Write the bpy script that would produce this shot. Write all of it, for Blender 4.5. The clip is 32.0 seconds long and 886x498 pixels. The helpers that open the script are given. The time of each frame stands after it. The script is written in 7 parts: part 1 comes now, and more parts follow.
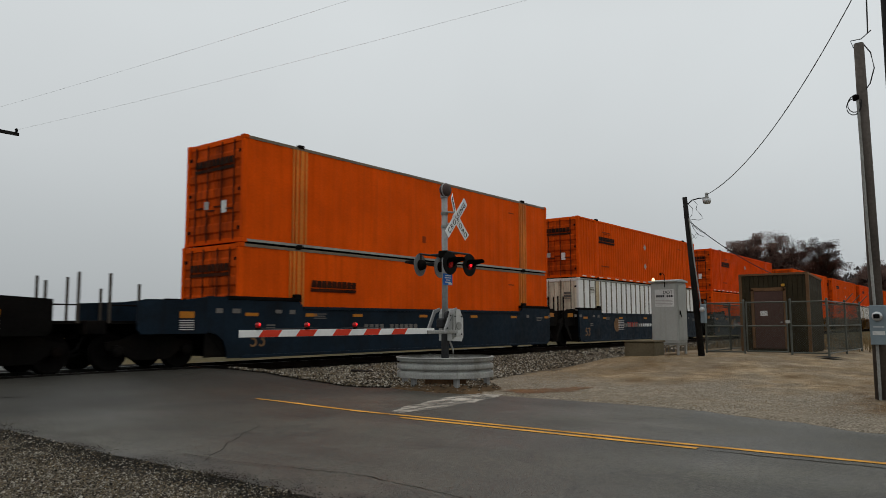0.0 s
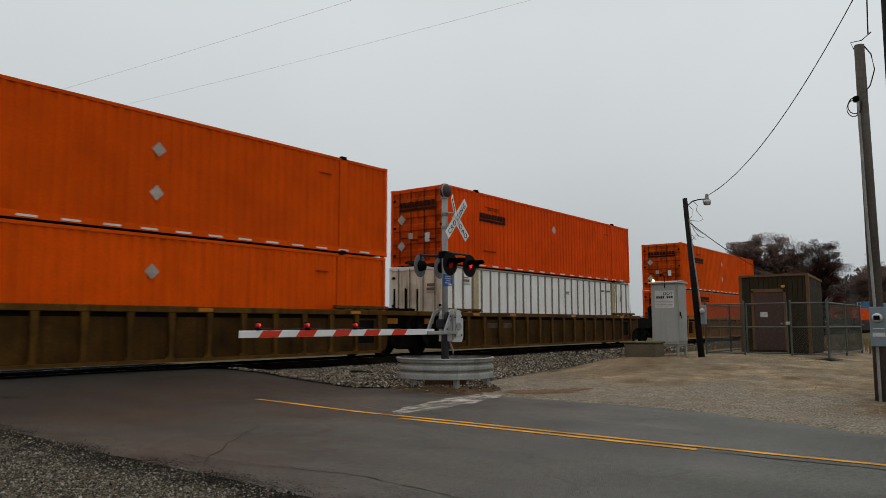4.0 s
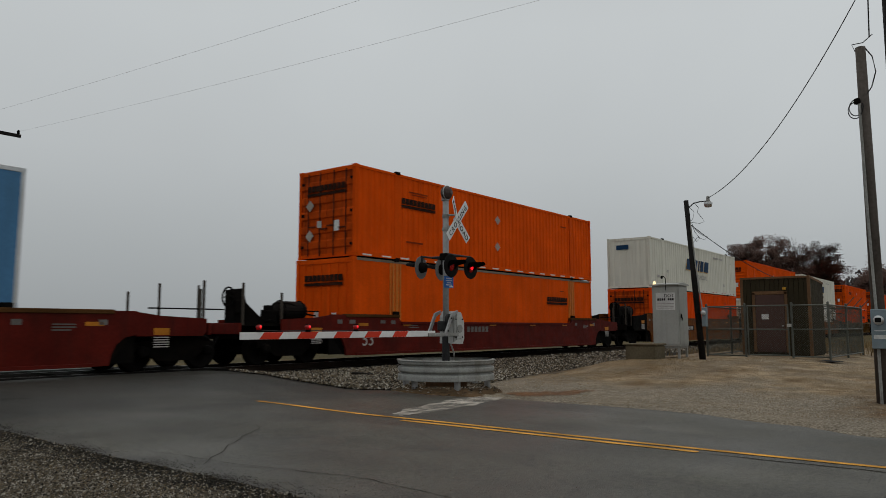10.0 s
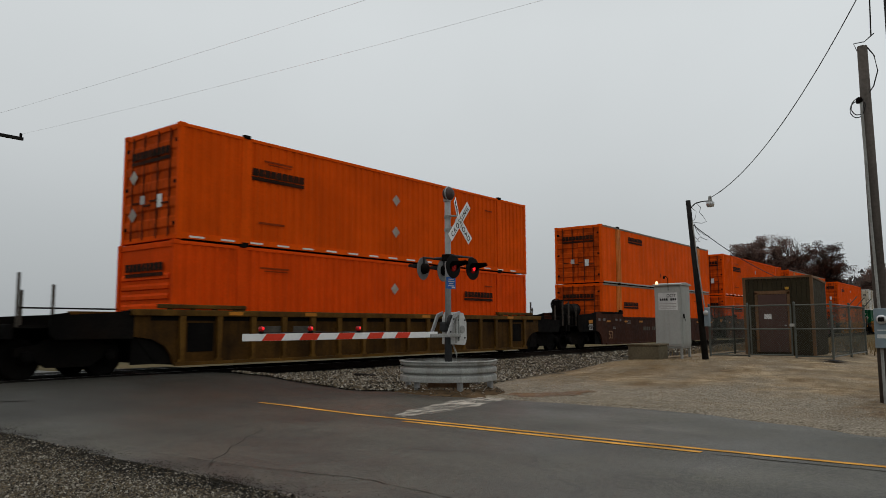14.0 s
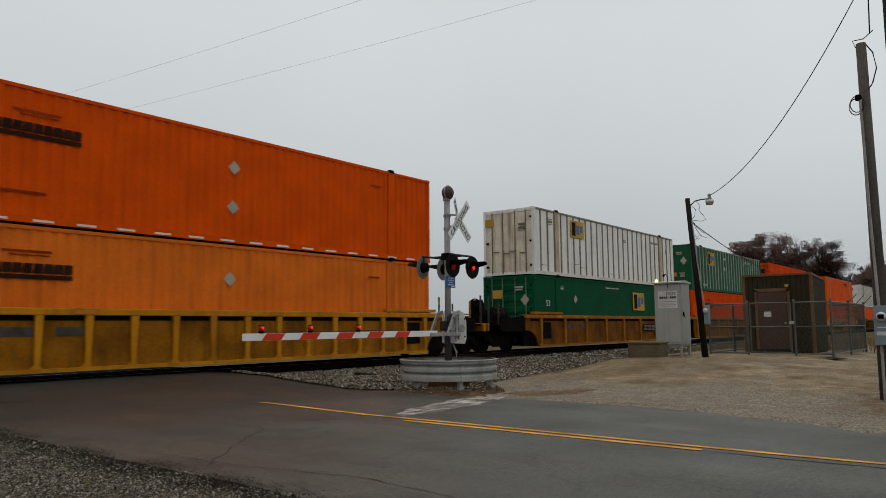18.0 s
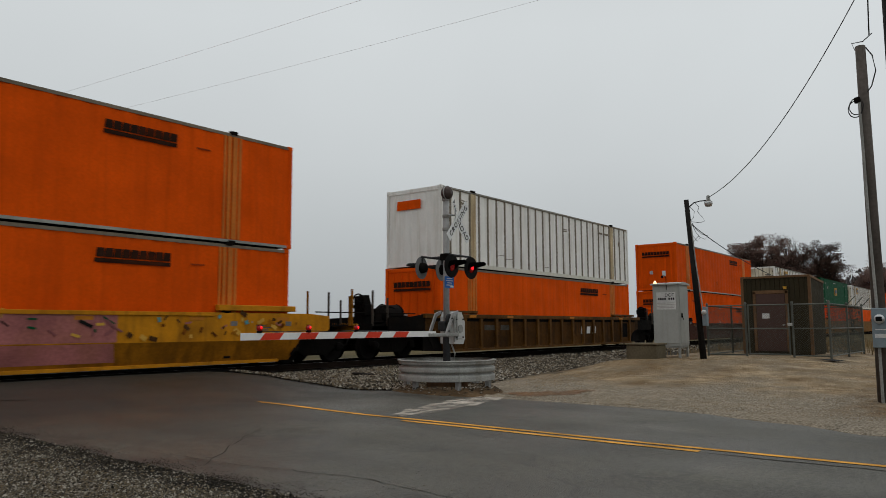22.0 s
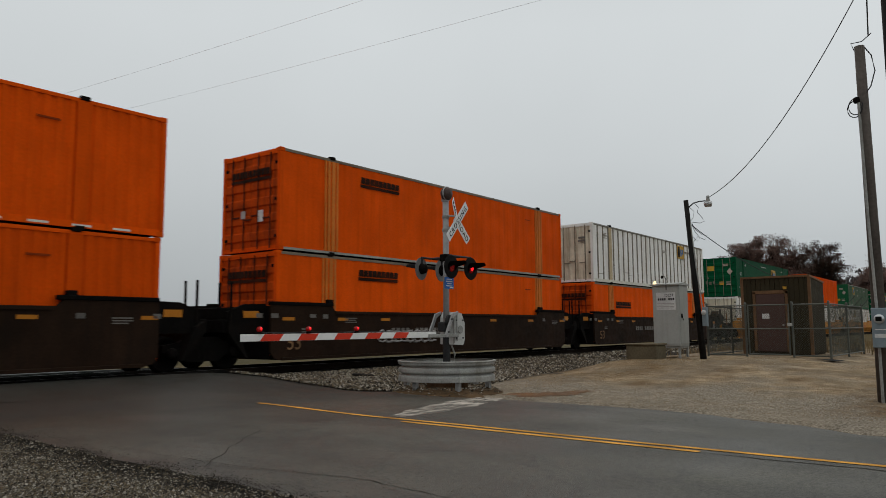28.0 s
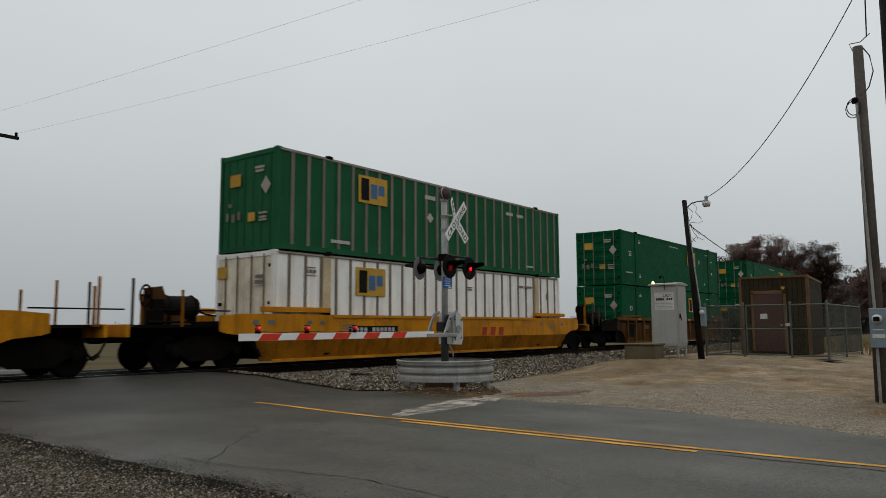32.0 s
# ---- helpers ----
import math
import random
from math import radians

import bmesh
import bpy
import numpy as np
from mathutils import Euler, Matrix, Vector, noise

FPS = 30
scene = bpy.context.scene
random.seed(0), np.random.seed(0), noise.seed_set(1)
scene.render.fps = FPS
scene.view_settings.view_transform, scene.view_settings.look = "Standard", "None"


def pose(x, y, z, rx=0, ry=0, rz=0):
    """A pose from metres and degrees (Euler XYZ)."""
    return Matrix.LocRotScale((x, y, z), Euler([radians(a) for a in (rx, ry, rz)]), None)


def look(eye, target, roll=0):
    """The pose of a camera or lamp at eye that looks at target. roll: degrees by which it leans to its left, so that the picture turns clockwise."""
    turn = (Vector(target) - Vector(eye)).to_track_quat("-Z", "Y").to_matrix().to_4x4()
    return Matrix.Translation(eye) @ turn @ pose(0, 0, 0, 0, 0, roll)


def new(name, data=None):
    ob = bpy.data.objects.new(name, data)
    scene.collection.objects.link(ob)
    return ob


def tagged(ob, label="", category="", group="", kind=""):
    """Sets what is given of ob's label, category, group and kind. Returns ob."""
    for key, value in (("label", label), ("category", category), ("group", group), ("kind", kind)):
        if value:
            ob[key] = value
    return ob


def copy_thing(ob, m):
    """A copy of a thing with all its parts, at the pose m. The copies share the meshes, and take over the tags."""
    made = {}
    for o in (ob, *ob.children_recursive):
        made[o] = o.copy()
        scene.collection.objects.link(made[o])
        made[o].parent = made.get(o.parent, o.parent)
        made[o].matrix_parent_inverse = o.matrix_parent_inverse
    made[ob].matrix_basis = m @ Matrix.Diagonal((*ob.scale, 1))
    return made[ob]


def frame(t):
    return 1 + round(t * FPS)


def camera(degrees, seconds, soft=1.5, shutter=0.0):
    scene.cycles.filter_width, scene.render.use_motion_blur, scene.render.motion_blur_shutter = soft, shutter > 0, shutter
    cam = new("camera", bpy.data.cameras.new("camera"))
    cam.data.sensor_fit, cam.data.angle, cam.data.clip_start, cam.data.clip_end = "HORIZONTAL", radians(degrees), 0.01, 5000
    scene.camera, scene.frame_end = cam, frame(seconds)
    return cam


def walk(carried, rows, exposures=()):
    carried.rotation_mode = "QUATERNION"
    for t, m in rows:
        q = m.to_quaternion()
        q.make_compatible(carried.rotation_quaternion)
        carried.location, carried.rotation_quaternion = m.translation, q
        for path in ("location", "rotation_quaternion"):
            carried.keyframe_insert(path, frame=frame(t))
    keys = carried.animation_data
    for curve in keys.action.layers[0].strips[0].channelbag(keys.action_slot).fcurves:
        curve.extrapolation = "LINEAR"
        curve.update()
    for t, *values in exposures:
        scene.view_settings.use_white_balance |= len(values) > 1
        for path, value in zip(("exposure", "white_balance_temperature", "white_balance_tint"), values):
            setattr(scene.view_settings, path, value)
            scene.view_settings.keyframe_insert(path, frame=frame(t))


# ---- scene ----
CAM_Z = 1.45
YAW, PITCH, ROLL = 37.425, 5.823, -0.227
cam = camera(62.06, 32.0, soft=0.5, shutter=0.09)


def aim(yaw=0.0, pitch=0.0, roll=0.0):
    """Pose of the hand-held camera: small turns (degrees) about its mean aim."""
    base = pose(0, 0, CAM_Z, 90 + PITCH, 0, YAW - 90) @ pose(0, 0, 0, 0, 0, ROLL)
    return base @ pose(0, 0, 0, pitch, yaw, roll)


walk(cam, [(t, aim(a, b, c)) for t, a, b, c in [
    (0, 0.000, 0.000, 0.000), (0.5, -0.005, 0.081, 0.112), (1, -0.063, 0.014, -0.019), (1.5, -0.018, -0.000, -0.031),
    (2, 0.038, -0.057, -0.021), (2.5, 0.036, 0.027, 0.115), (3, 0.019, 0.060, 0.093), (3.5, 0.011, 0.029, 0.105),
    (5.5, -0.010, 0.241, 0.053), (6, 0.010, 0.212, 0.153), (6.5, -0.033, 0.126, 0.118), (7, 0.026, 0.125, 0.098),
    (7.5, 0.030, 0.168, 0.011), (8, -0.030, 0.241, 0.049), (8.5, -0.034, 0.369, 0.029), (9, -0.027, 0.314, 0.122),
    (9.5, -0.019, 0.235, 0.003), (10, 0.085, 0.209, 0.139), (10.5, 0.153, 0.222, 0.062), (11, 0.242, 0.235, 0.031),
    (11.5, 0.230, 0.303, -0.009), (12, 0.207, 0.260, 0.041), (12.5, 0.287, 0.206, -0.025), (13, 0.248, 0.167, 0.004),
    (13.5, 0.231, 0.170, -0.006), (14, 0.245, 0.278, -0.083), (14.5, 0.275, 0.291, -0.126), (16.5, 0.176, 0.118, -0.156),
    (17, 0.164, 0.180, -0.268), (17.5, 0.234, 0.161, -0.394), (18, 0.212, 0.195, -0.314), (18.5, 0.218, 0.263, -0.165),
    (19, 0.160, 0.225, -0.169), (19.5, 0.242, 0.090, -0.146), (20, 0.156, 0.120, -0.061), (20.5, 0.192, 0.196, -0.070),
    (21, 0.198, 0.213, -0.094), (21.5, 0.149, 0.243, -0.035), (22, 0.118, 0.222, -0.040), (22.5, 0.033, 0.301, -0.018),
    (23, 0.091, 0.325, 0.066), (23.5, 0.120, 0.355, 0.056), (24, 0.101, 0.369, 0.173), (24.5, 0.031, 0.421, 0.215),
    (25, -0.008, 0.413, 0.167), (25.5, 0.033, 0.381, 0.123), (27.5, 0.089, 0.317, -0.035), (28, 0.098, 0.284, -0.151),
    (28.5, 0.109, 0.363, -0.136), (29, 0.093, 0.326, -0.161), (29.5, 0.087, 0.131, -0.206), (30, 0.119, 0.043, -0.421),
    (30.5, 0.096, 0.114, -0.244), (31, 0.065, 0.183, -0.129), (31.5, -0.019, 0.251, -0.149), (32, -0.021, 0.258, -0.070),
]], exposures=[(0.0, -0.03), (3.5, -0.03), (5.5, -0.10), (7.0, -0.14), (8.0, -0.30), (9.0, -0.33), (10.0, -0.32), (10.9, -0.08), (13.0, -0.06), (32.0, -0.07)])

# ---- light: flat overcast sky, soft weak sun ----
world = bpy.data.worlds.new("overcast")
scene.world = world
world.use_nodes = True
wn = world.node_tree.nodes
wl = world.node_tree.links
bg = wn["Background"]
sky = wn.new("ShaderNodeTexSky")
sky.sky_type = "NISHITA"
sky.sun_disc = False
sky.sun_elevation = radians(80)
sky.sun_rotation = radians(127)
sky.air_density, sky.dust_density = 1.5, 4.0
pale = wn.new("ShaderNodeHueSaturation")
pale.inputs["Saturation"].default_value = 0.15
pale.inputs["Value"].default_value = 0.1
wl.new(sky.outputs[0], pale.inputs["Color"])
wtc = wn.new("ShaderNodeTexCoord")
wsep = wn.new("ShaderNodeSeparateXYZ")
wl.new(wtc.outputs["Generated"], wsep.inputs[0])
wramp = wn.new("ShaderNodeValToRGB")
wl.new(wsep.outputs["Z"], wramp.inputs[0])
wramp.color_ramp.elements[0].position, wramp.color_ramp.elements[0].color = 0.0, (0.445, 0.475, 0.49, 1)
wramp.color_ramp.elements[1].position, wramp.color_ramp.elements[1].color = 0.38, (0.70, 0.74, 0.755, 1)
for at_, c in ((0.10, (0.51, 0.545, 0.56)), (0.22, (0.62, 0.657, 0.672))):
    e = wramp.color_ramp.elements.new(at_)
    e.color = (*c, 1)
zen = wramp.color_ramp.elements.new(1.0)
zen.color = (0.76, 0.79, 0.80, 1)
wnoise = wn.new("ShaderNodeTexNoise")
wnoise.inputs["Scale"].default_value = 1.6
wnoise.inputs["Detail"].default_value = 4
wl.new(wtc.outputs["Generated"], wnoise.inputs["Vector"])
wmap = wn.new("ShaderNodeMapRange")
wl.new(wnoise.outputs[0], wmap.inputs[0])
wmap.inputs[1].default_value, wmap.inputs[2].default_value = 0.3, 0.7
wmap.inputs[3].default_value, wmap.inputs[4].default_value = 0.95, 1.05
wmul = wn.new("ShaderNodeMix")
wmul.data_type, wmul.blend_type = "RGBA", "MULTIPLY"
wmul.inputs[0].default_value = 1.0
wl.new(wramp.outputs[0], wmul.inputs[6])
wside = wn.new("ShaderNodeMapRange")
wl.new(wsep.outputs["X"], wside.inputs[0])
wside.inputs[1].default_value, wside.inputs[2].default_value = 0.3, 1.0
wside.inputs[3].default_value, wside.inputs[4].default_value = 0.93, 1.03
wboth = wn.new("ShaderNodeMath")
wboth.operation = "MULTIPLY"
wl.new(wmap.outputs[0], wboth.inputs[0])
wl.new(wside.outputs[0], wboth.inputs[1])
wl.new(wboth.outputs[0], wmul.inputs[7])
wmix = wn.new("ShaderNodeMix")
wmix.data_type = "RGBA"
wmix.inputs[0].default_value = 0.9
wl.new(pale.outputs[0], wmix.inputs[6])
wl.new(wmul.outputs[2], wmix.inputs[7])
wl.new(wmix.outputs[2], bg.inputs["Color"])
bg.inputs["Strength"].default_value = 1.0

sun = new("sun", bpy.data.lights.new("sun", "SUN"))
sun.data.energy, sun.data.angle, sun.data.color = 0.58, radians(55), (1.0, 0.96, 0.9)
sun.matrix_world = look((0, 0, 60), (-8, 6, 0))


# ---- materials ----
def mat(name, color, rough=0.6, metal=0.0, vary=0.25, scale=3.0, streak=0.0, dirt=(0.05, 0.04, 0.03), bump=0.0, bscale=60.0,
        rand=0.0, spots=0.0, grime=0.0, world_space=False, spec=0.14):
    """Procedural surface: colour varied at two scales, vertical streaks of dirt, spots, fine relief."""
    m = bpy.data.materials.new(name)
    m.use_nodes = True
    n, l = m.node_tree.nodes, m.node_tree.links
    b = n["Principled BSDF"]
    b.inputs["Roughness"].default_value = rough
    b.inputs["Metallic"].default_value = metal
    b.inputs["Specular IOR Level"].default_value = spec
    tc = n.new("ShaderNodeTexCoord")
    if world_space:
        geo = n.new("ShaderNodeNewGeometry")
        src = geo.outputs["Position"]
    else:
        src = tc.outputs["Object"]
    oi = n.new("ShaderNodeObjectInfo")
    off = n.new("ShaderNodeVectorMath")
    off.operation = "ADD"
    sc = n.new("ShaderNodeVectorMath")
    sc.operation = "SCALE"
    sc.inputs[0].default_value = (37.0, 11.0, 5.0)
    l.new(oi.outputs["Random"], sc.inputs["Scale"])
    l.new(src, off.inputs[0])
    if not world_space:
        l.new(sc.outputs[0], off.inputs[1])
    vec = off.outputs[0]

    def tex(s, detail=5.0, stretch=None):
        t = n.new("ShaderNodeTexNoise")
        t.inputs["Scale"].default_value = s
        t.inputs["Detail"].default_value = detail
        if stretch:
            mp = n.new("ShaderNodeMapping")
            mp.inputs["Scale"].default_value = stretch
            l.new(vec, mp.inputs["Vector"])
            l.new(mp.outputs[0], t.inputs["Vector"])
        else:
            l.new(vec, t.inputs["Vector"])
        return t.outputs[0]

    def remap(v, a, c, lo, hi):
        r = n.new("ShaderNodeMapRange")
        l.new(v, r.inputs[0])
        for k, q in ((1, a), (2, c), (3, lo), (4, hi)):
            r.inputs[k].default_value = q
        return r.outputs[0]

    def blend(fac, a, c, mode="MIX"):
        x = n.new("ShaderNodeMix")
        x.data_type, x.blend_type = "RGBA", mode
        for k, q in ((0, fac), (6, a), (7, c)):
            if hasattr(q, "is_linked"):
                l.new(q, x.inputs[k])
            else:
                x.inputs[k].default_value = q
        return x.outputs[2]

    col = (*color, 1.0)
    big = remap(tex(scale * 0.3), 0.3, 0.7, 1 - vary, 1 + vary)
    fine = remap(tex(scale * 6), 0.3, 0.7, 1 - vary * 0.6, 1 + vary * 0.6)
    c1 = blend(1.0, col, big, "MULTIPLY")
    c1 = blend(1.0, c1, fine, "MULTIPLY")
    if rand:
        c1 = blend(1.0, c1, remap(oi.outputs["Random"], 0, 1, 1 - rand, 1 + rand), "MULTIPLY")
    if streak:
        s = remap(tex(1.0, 4.0, (5.0, 5.0, 0.35)), 0.5, 0.78, 0.0, streak)
        c1 = blend(s, c1, (*dirt, 1.0))
    if grime:
        g = remap(tex(1.3, 7.0), 0.48, 0.75, 0.0, grime)
        c1 = blend(g, c1, (*dirt, 1.0))
    if spots:
        g = remap(tex(9.0, 3.0), 0.63, 0.7, 0.0, spots)
        c1 = blend(g, c1, (0.10, 0.045, 0.02, 1.0))
    l.new(c1, b.inputs["Base Color"])
    l.new(remap(tex(scale * 2), 0.3, 0.7, max(0.05, rough - 0.12), min(1, rough + 0.12)), b.inputs["Roughness"])
    if bump:
        bp = n.new("ShaderNodeBump")
        bp.inputs["Strength"].default_value = bump
        bp.inputs["Distance"].default_value = 0.02
        l.new(tex(bscale, 3.0), bp.inputs["Height"])
        l.new(bp.outputs[0], b.inputs["Normal"])
    return m


def glow(name, color, strength):
    m = bpy.data.materials.new(name)
    m.use_nodes = True
    b = m.node_tree.nodes["Principled BSDF"]
    b.inputs["Base Color"].default_value = (*color, 1)
    b.inputs["Emission Color"].default_value = (*color, 1)
    b.inputs["Emission Strength"].default_value = strength
    b.inputs["Roughness"].default_value = 0.25
    return m


RUST = (0.09, 0.045, 0.02)
SOOT = (0.03, 0.025, 0.02)
m_orange = mat("orange_paint", (0.70, 0.081, 0.003), 0.6, vary=0.12, streak=0.35, dirt=(0.38, 0.046, 0.004), rand=0.10, grime=0.18, spec=0.02)
m_redorange = mat("red_orange_paint", (0.70, 0.066, 0.004), 0.6, vary=0.12, streak=0.35, dirt=(0.34, 0.036, 0.004), rand=0.08, grime=0.2, spec=0.02)
m_paleorange = mat("faded_orange_paint", (0.70, 0.15, 0.012), 0.55, vary=0.12, streak=0.4, dirt=(0.3, 0.06, 0.01), rand=0.08, grime=0.2, spec=0.06)
m_tan = mat("tan_post_paint", (0.60, 0.17, 0.02), 0.55, vary=0.2, streak=0.5, dirt=(0.3, 0.1, 0.03))
m_white = mat("white_panel", (0.82, 0.805, 0.765), 0.5, vary=0.06, streak=0.4, dirt=(0.36, 0.30, 0.20), rand=0.05, grime=0.15, spec=0.1)
m_ochre = mat("rust_streaked_cream_post", (0.50, 0.40, 0.25), 0.6, vary=0.25, streak=0.75, dirt=(0.24, 0.13, 0.05), spec=0.05)
m_creamdoor = mat("grimy_cream_door_paint", (0.72, 0.66, 0.52), 0.6, vary=0.15, streak=0.85, dirt=(0.16, 0.09, 0.035), grime=0.35, spec=0.05)
m_foul = mat("soot_fouled_cream_door", (0.42, 0.36, 0.24), 0.7, vary=0.3, streak=0.95, dirt=(0.02, 0.014, 0.008), grime=0.95, spec=0.04)
m_orangedoor = mat("sooty_orange_door_paint", (0.50, 0.062, 0.004), 0.65, vary=0.2, streak=0.8, dirt=(0.045, 0.012, 0.005), grime=0.55, spec=0.03)
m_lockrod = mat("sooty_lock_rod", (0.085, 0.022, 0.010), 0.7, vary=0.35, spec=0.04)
m_cream = mat("cream_white_paint", (0.70, 0.68, 0.59), 0.5, vary=0.06, streak=0.35, dirt=(0.3, 0.25, 0.16), rand=0.05)
m_rib = mat("grey_rib_metal", (0.185, 0.150, 0.108), 0.55, vary=0.2, streak=0.5, dirt=(0.1, 0.08, 0.05))
m_palerib = mat("pale_rib_metal", (0.30, 0.31, 0.285), 0.5, vary=0.2, streak=0.5, dirt=(0.15, 0.13, 0.09))
m_dimrib = mat("dull_tan_rib", (0.165, 0.155, 0.12), 0.6, vary=0.2, streak=0.5, dirt=(0.1, 0.1, 0.07))
m_green = mat("green_paint", (0.003, 0.072, 0.028), 0.55, vary=0.14, streak=0.35, dirt=(0.006, 0.035, 0.016), rand=0.10, grime=0.2, spec=0.03)
m_sage = mat("faded_green_paint", (0.016, 0.098, 0.042), 0.55, vary=0.14, streak=0.45, dirt=(0.03, 0.07, 0.04), rand=0.10, grime=0.25, spec=0.03)
m_blue = mat("light_blue_paint", (0.075, 0.205, 0.375), 0.45, vary=0.12, streak=0.4, dirt=(0.06, 0.14, 0.23), grime=0.25)
m_silver = mat("aluminium", (0.52, 0.53, 0.53), 0.4, 0.6, vary=0.12)
m_black = mat("black_paint", (0.009, 0.0085, 0.008), 0.7, vary=0.35, spec=0.06)
m_dark = mat("sooty_steel", (0.0055, 0.0048, 0.0042), 0.85, vary=0.45, grime=0.3, dirt=(0.02, 0.011, 0.006), spec=0.04)
m_reservoir = mat("sooty_brown_tank", (0.0105, 0.0085, 0.0075), 0.7, vary=0.4, spec=0.06)
m_mark = mat("faded_dark_stencil", (0.24, 0.035, 0.006), 0.7, vary=0.3, spec=0.05)
m_brand = mat("weathered_dark_lettering", (0.028, 0.012, 0.007), 0.7, vary=0.4, scale=8, grime=0.5, dirt=(0.12, 0.02, 0.004), spec=0.04)
m_orangestencil = mat("dirty_orange_stencil", (0.22, 0.12, 0.055), 0.7, vary=0.35, scale=8, grime=0.4, dirt=(0.03, 0.02, 0.015))
m_placard = mat("weathered_grey_placard", (0.40, 0.35, 0.30), 0.6, vary=0.25, grime=0.4, dirt=(0.3, 0.09, 0.02))
m_stain = mat("brown_door_grime", (0.075, 0.034, 0.012), 0.85, vary=0.4, spec=0.02)
m_markwhite = mat("white_stencil", (0.62, 0.62, 0.6), 0.6, vary=0.2)
m_markgrey = mat("grey_stencil", (0.40, 0.38, 0.36), 0.6, vary=0.2)
m_carmark = mat("faded_car_stencil", (0.15, 0.135, 0.12), 0.6, vary=0.25)
m_oldplate = mat("grimy_lettered_plate", (0.075, 0.066, 0.052), 0.7, vary=0.4, scale=10, grime=0.5, dirt=(0.02, 0.015, 0.01))
m_tape = mat("white_reflective_tape", (0.72, 0.70, 0.66), 0.4, vary=0.15)
m_redtape = mat("red_reflective_tape", (0.45, 0.03, 0.03), 0.4, vary=0.15)
m_yellowtape = mat("yellow_reflector", (0.46, 0.165, 0.015), 0.5, vary=0.15)
m_navy = mat("navy_logo", (0.02, 0.055, 0.15), 0.5, vary=0.1)
m_post = mat("grimy_handrail_paint", (0.055, 0.045, 0.035), 0.6, vary=0.2)
m_ink = mat("navy_lettering", (0.014, 0.045, 0.105), 0.6, vary=0.2, spec=0.06)
m_gold = mat("gold_logo", (0.58, 0.32, 0.05), 0.5, vary=0.1)
m_logoyellow = mat("yellow_logo_plate", (0.50, 0.285, 0.035), 0.6, vary=0.2, streak=0.4, dirt=(0.28, 0.18, 0.06))
m_logoblue = mat("blue_logo", (0.05, 0.13, 0.28), 0.5, vary=0.1)
m_red = mat("red_logo", (0.36, 0.03, 0.012), 0.5, vary=0.1)
CAR = {
    "blue": mat("navy_car_paint", (0.0065, 0.0145, 0.024), 0.55, vary=0.3, streak=0.5, dirt=(0.007, 0.0065, 0.006), grime=0.6, spec=0.08),
    "olive": mat("brownish_yellow_car_paint", (0.105, 0.05, 0.009), 0.6, vary=0.3, streak=0.7, dirt=(0.02, 0.011, 0.005), grime=0.7, spec=0.06),
    "amber": mat("rusty_yellow_car_paint", (0.32, 0.118, 0.008), 0.55, vary=0.2, streak=0.6, dirt=(0.08, 0.034, 0.007), grime=0.5, spec=0.06),
    "yellow": mat("yellow_car_paint", (0.52, 0.205, 0.007), 0.5, vary=0.15, streak=0.5, dirt=(0.13, 0.055, 0.008), grime=0.5, spec=0.08),
    "maroon": mat("dark_maroon_car_paint", (0.023, 0.0078, 0.0052), 0.6, vary=0.25, streak=0.45, dirt=(0.012, 0.007, 0.005), grime=0.5, spec=0.06),
    "chestnut": mat("dark_chestnut_car_paint", (0.045, 0.014, 0.0065), 0.6, vary=0.3, streak=0.5, dirt=(0.014, 0.007, 0.005), grime=0.55, spec=0.05),
    "red": mat("dull_red_car_paint", (0.10, 0.010, 0.006), 0.6, vary=0.25, streak=0.45, dirt=(0.03, 0.01, 0.007), grime=0.5, spec=0.06),
    "rust": mat("orange_brown_car_paint", (0.155, 0.044, 0.004), 0.6, vary=0.35, streak=0.7, dirt=(0.03, 0.011, 0.004), grime=0.65, spec=0.06),
    "brown": mat("dark_brown_car_paint", (0.022, 0.0115, 0.0065), 0.65, vary=0.3, streak=0.5, dirt=(0.010, 0.007, 0.005), grime=0.55, spec=0.05),
    "tan": mat("tan_yellow_car_paint", (0.20, 0.088, 0.012), 0.6, vary=0.18, streak=0.55, dirt=(0.06, 0.026, 0.007), grime=0.55, spec=0.06),
    "grimy": mat("dirty_brown_ribbed_car_paint", (0.11, 0.048, 0.010), 0.6, vary=0.3, streak=0.65, dirt=(0.02, 0.011, 0.005), grime=0.65, spec=0.06),
}
# Rusty, grimy paints, darkened for recessed bays and down-facing lower sides.
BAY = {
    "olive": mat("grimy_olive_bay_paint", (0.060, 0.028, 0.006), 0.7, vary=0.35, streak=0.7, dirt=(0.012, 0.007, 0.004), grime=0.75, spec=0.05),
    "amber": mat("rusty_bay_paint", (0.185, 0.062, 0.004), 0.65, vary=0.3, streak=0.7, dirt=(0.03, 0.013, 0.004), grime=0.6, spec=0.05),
    "yellow": mat("rusty_yellow_bay_and_shaded_side_paint", (0.28, 0.105, 0.006), 0.65, vary=0.3, streak=0.65, dirt=(0.05, 0.02, 0.004), grime=0.6, spec=0.05),
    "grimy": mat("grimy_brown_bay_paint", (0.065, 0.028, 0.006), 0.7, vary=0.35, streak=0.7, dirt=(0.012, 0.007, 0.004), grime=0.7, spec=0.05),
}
m_galv = mat("galvanised_steel", (0.31, 0.31, 0.29), 0.6, 0.1, vary=0.3, scale=5, streak=0.5, dirt=(0.13, 0.11, 0.08), bump=0.05, grime=0.3)
m_mast = mat("weathered_aluminium_mast", (0.30, 0.30, 0.295), 0.5, 0.2, vary=0.2, streak=0.4, dirt=(0.12, 0.1, 0.08))
m_white_sign = mat("white_sign_sheet", (0.75, 0.76, 0.75), 0.4, vary=0.08)
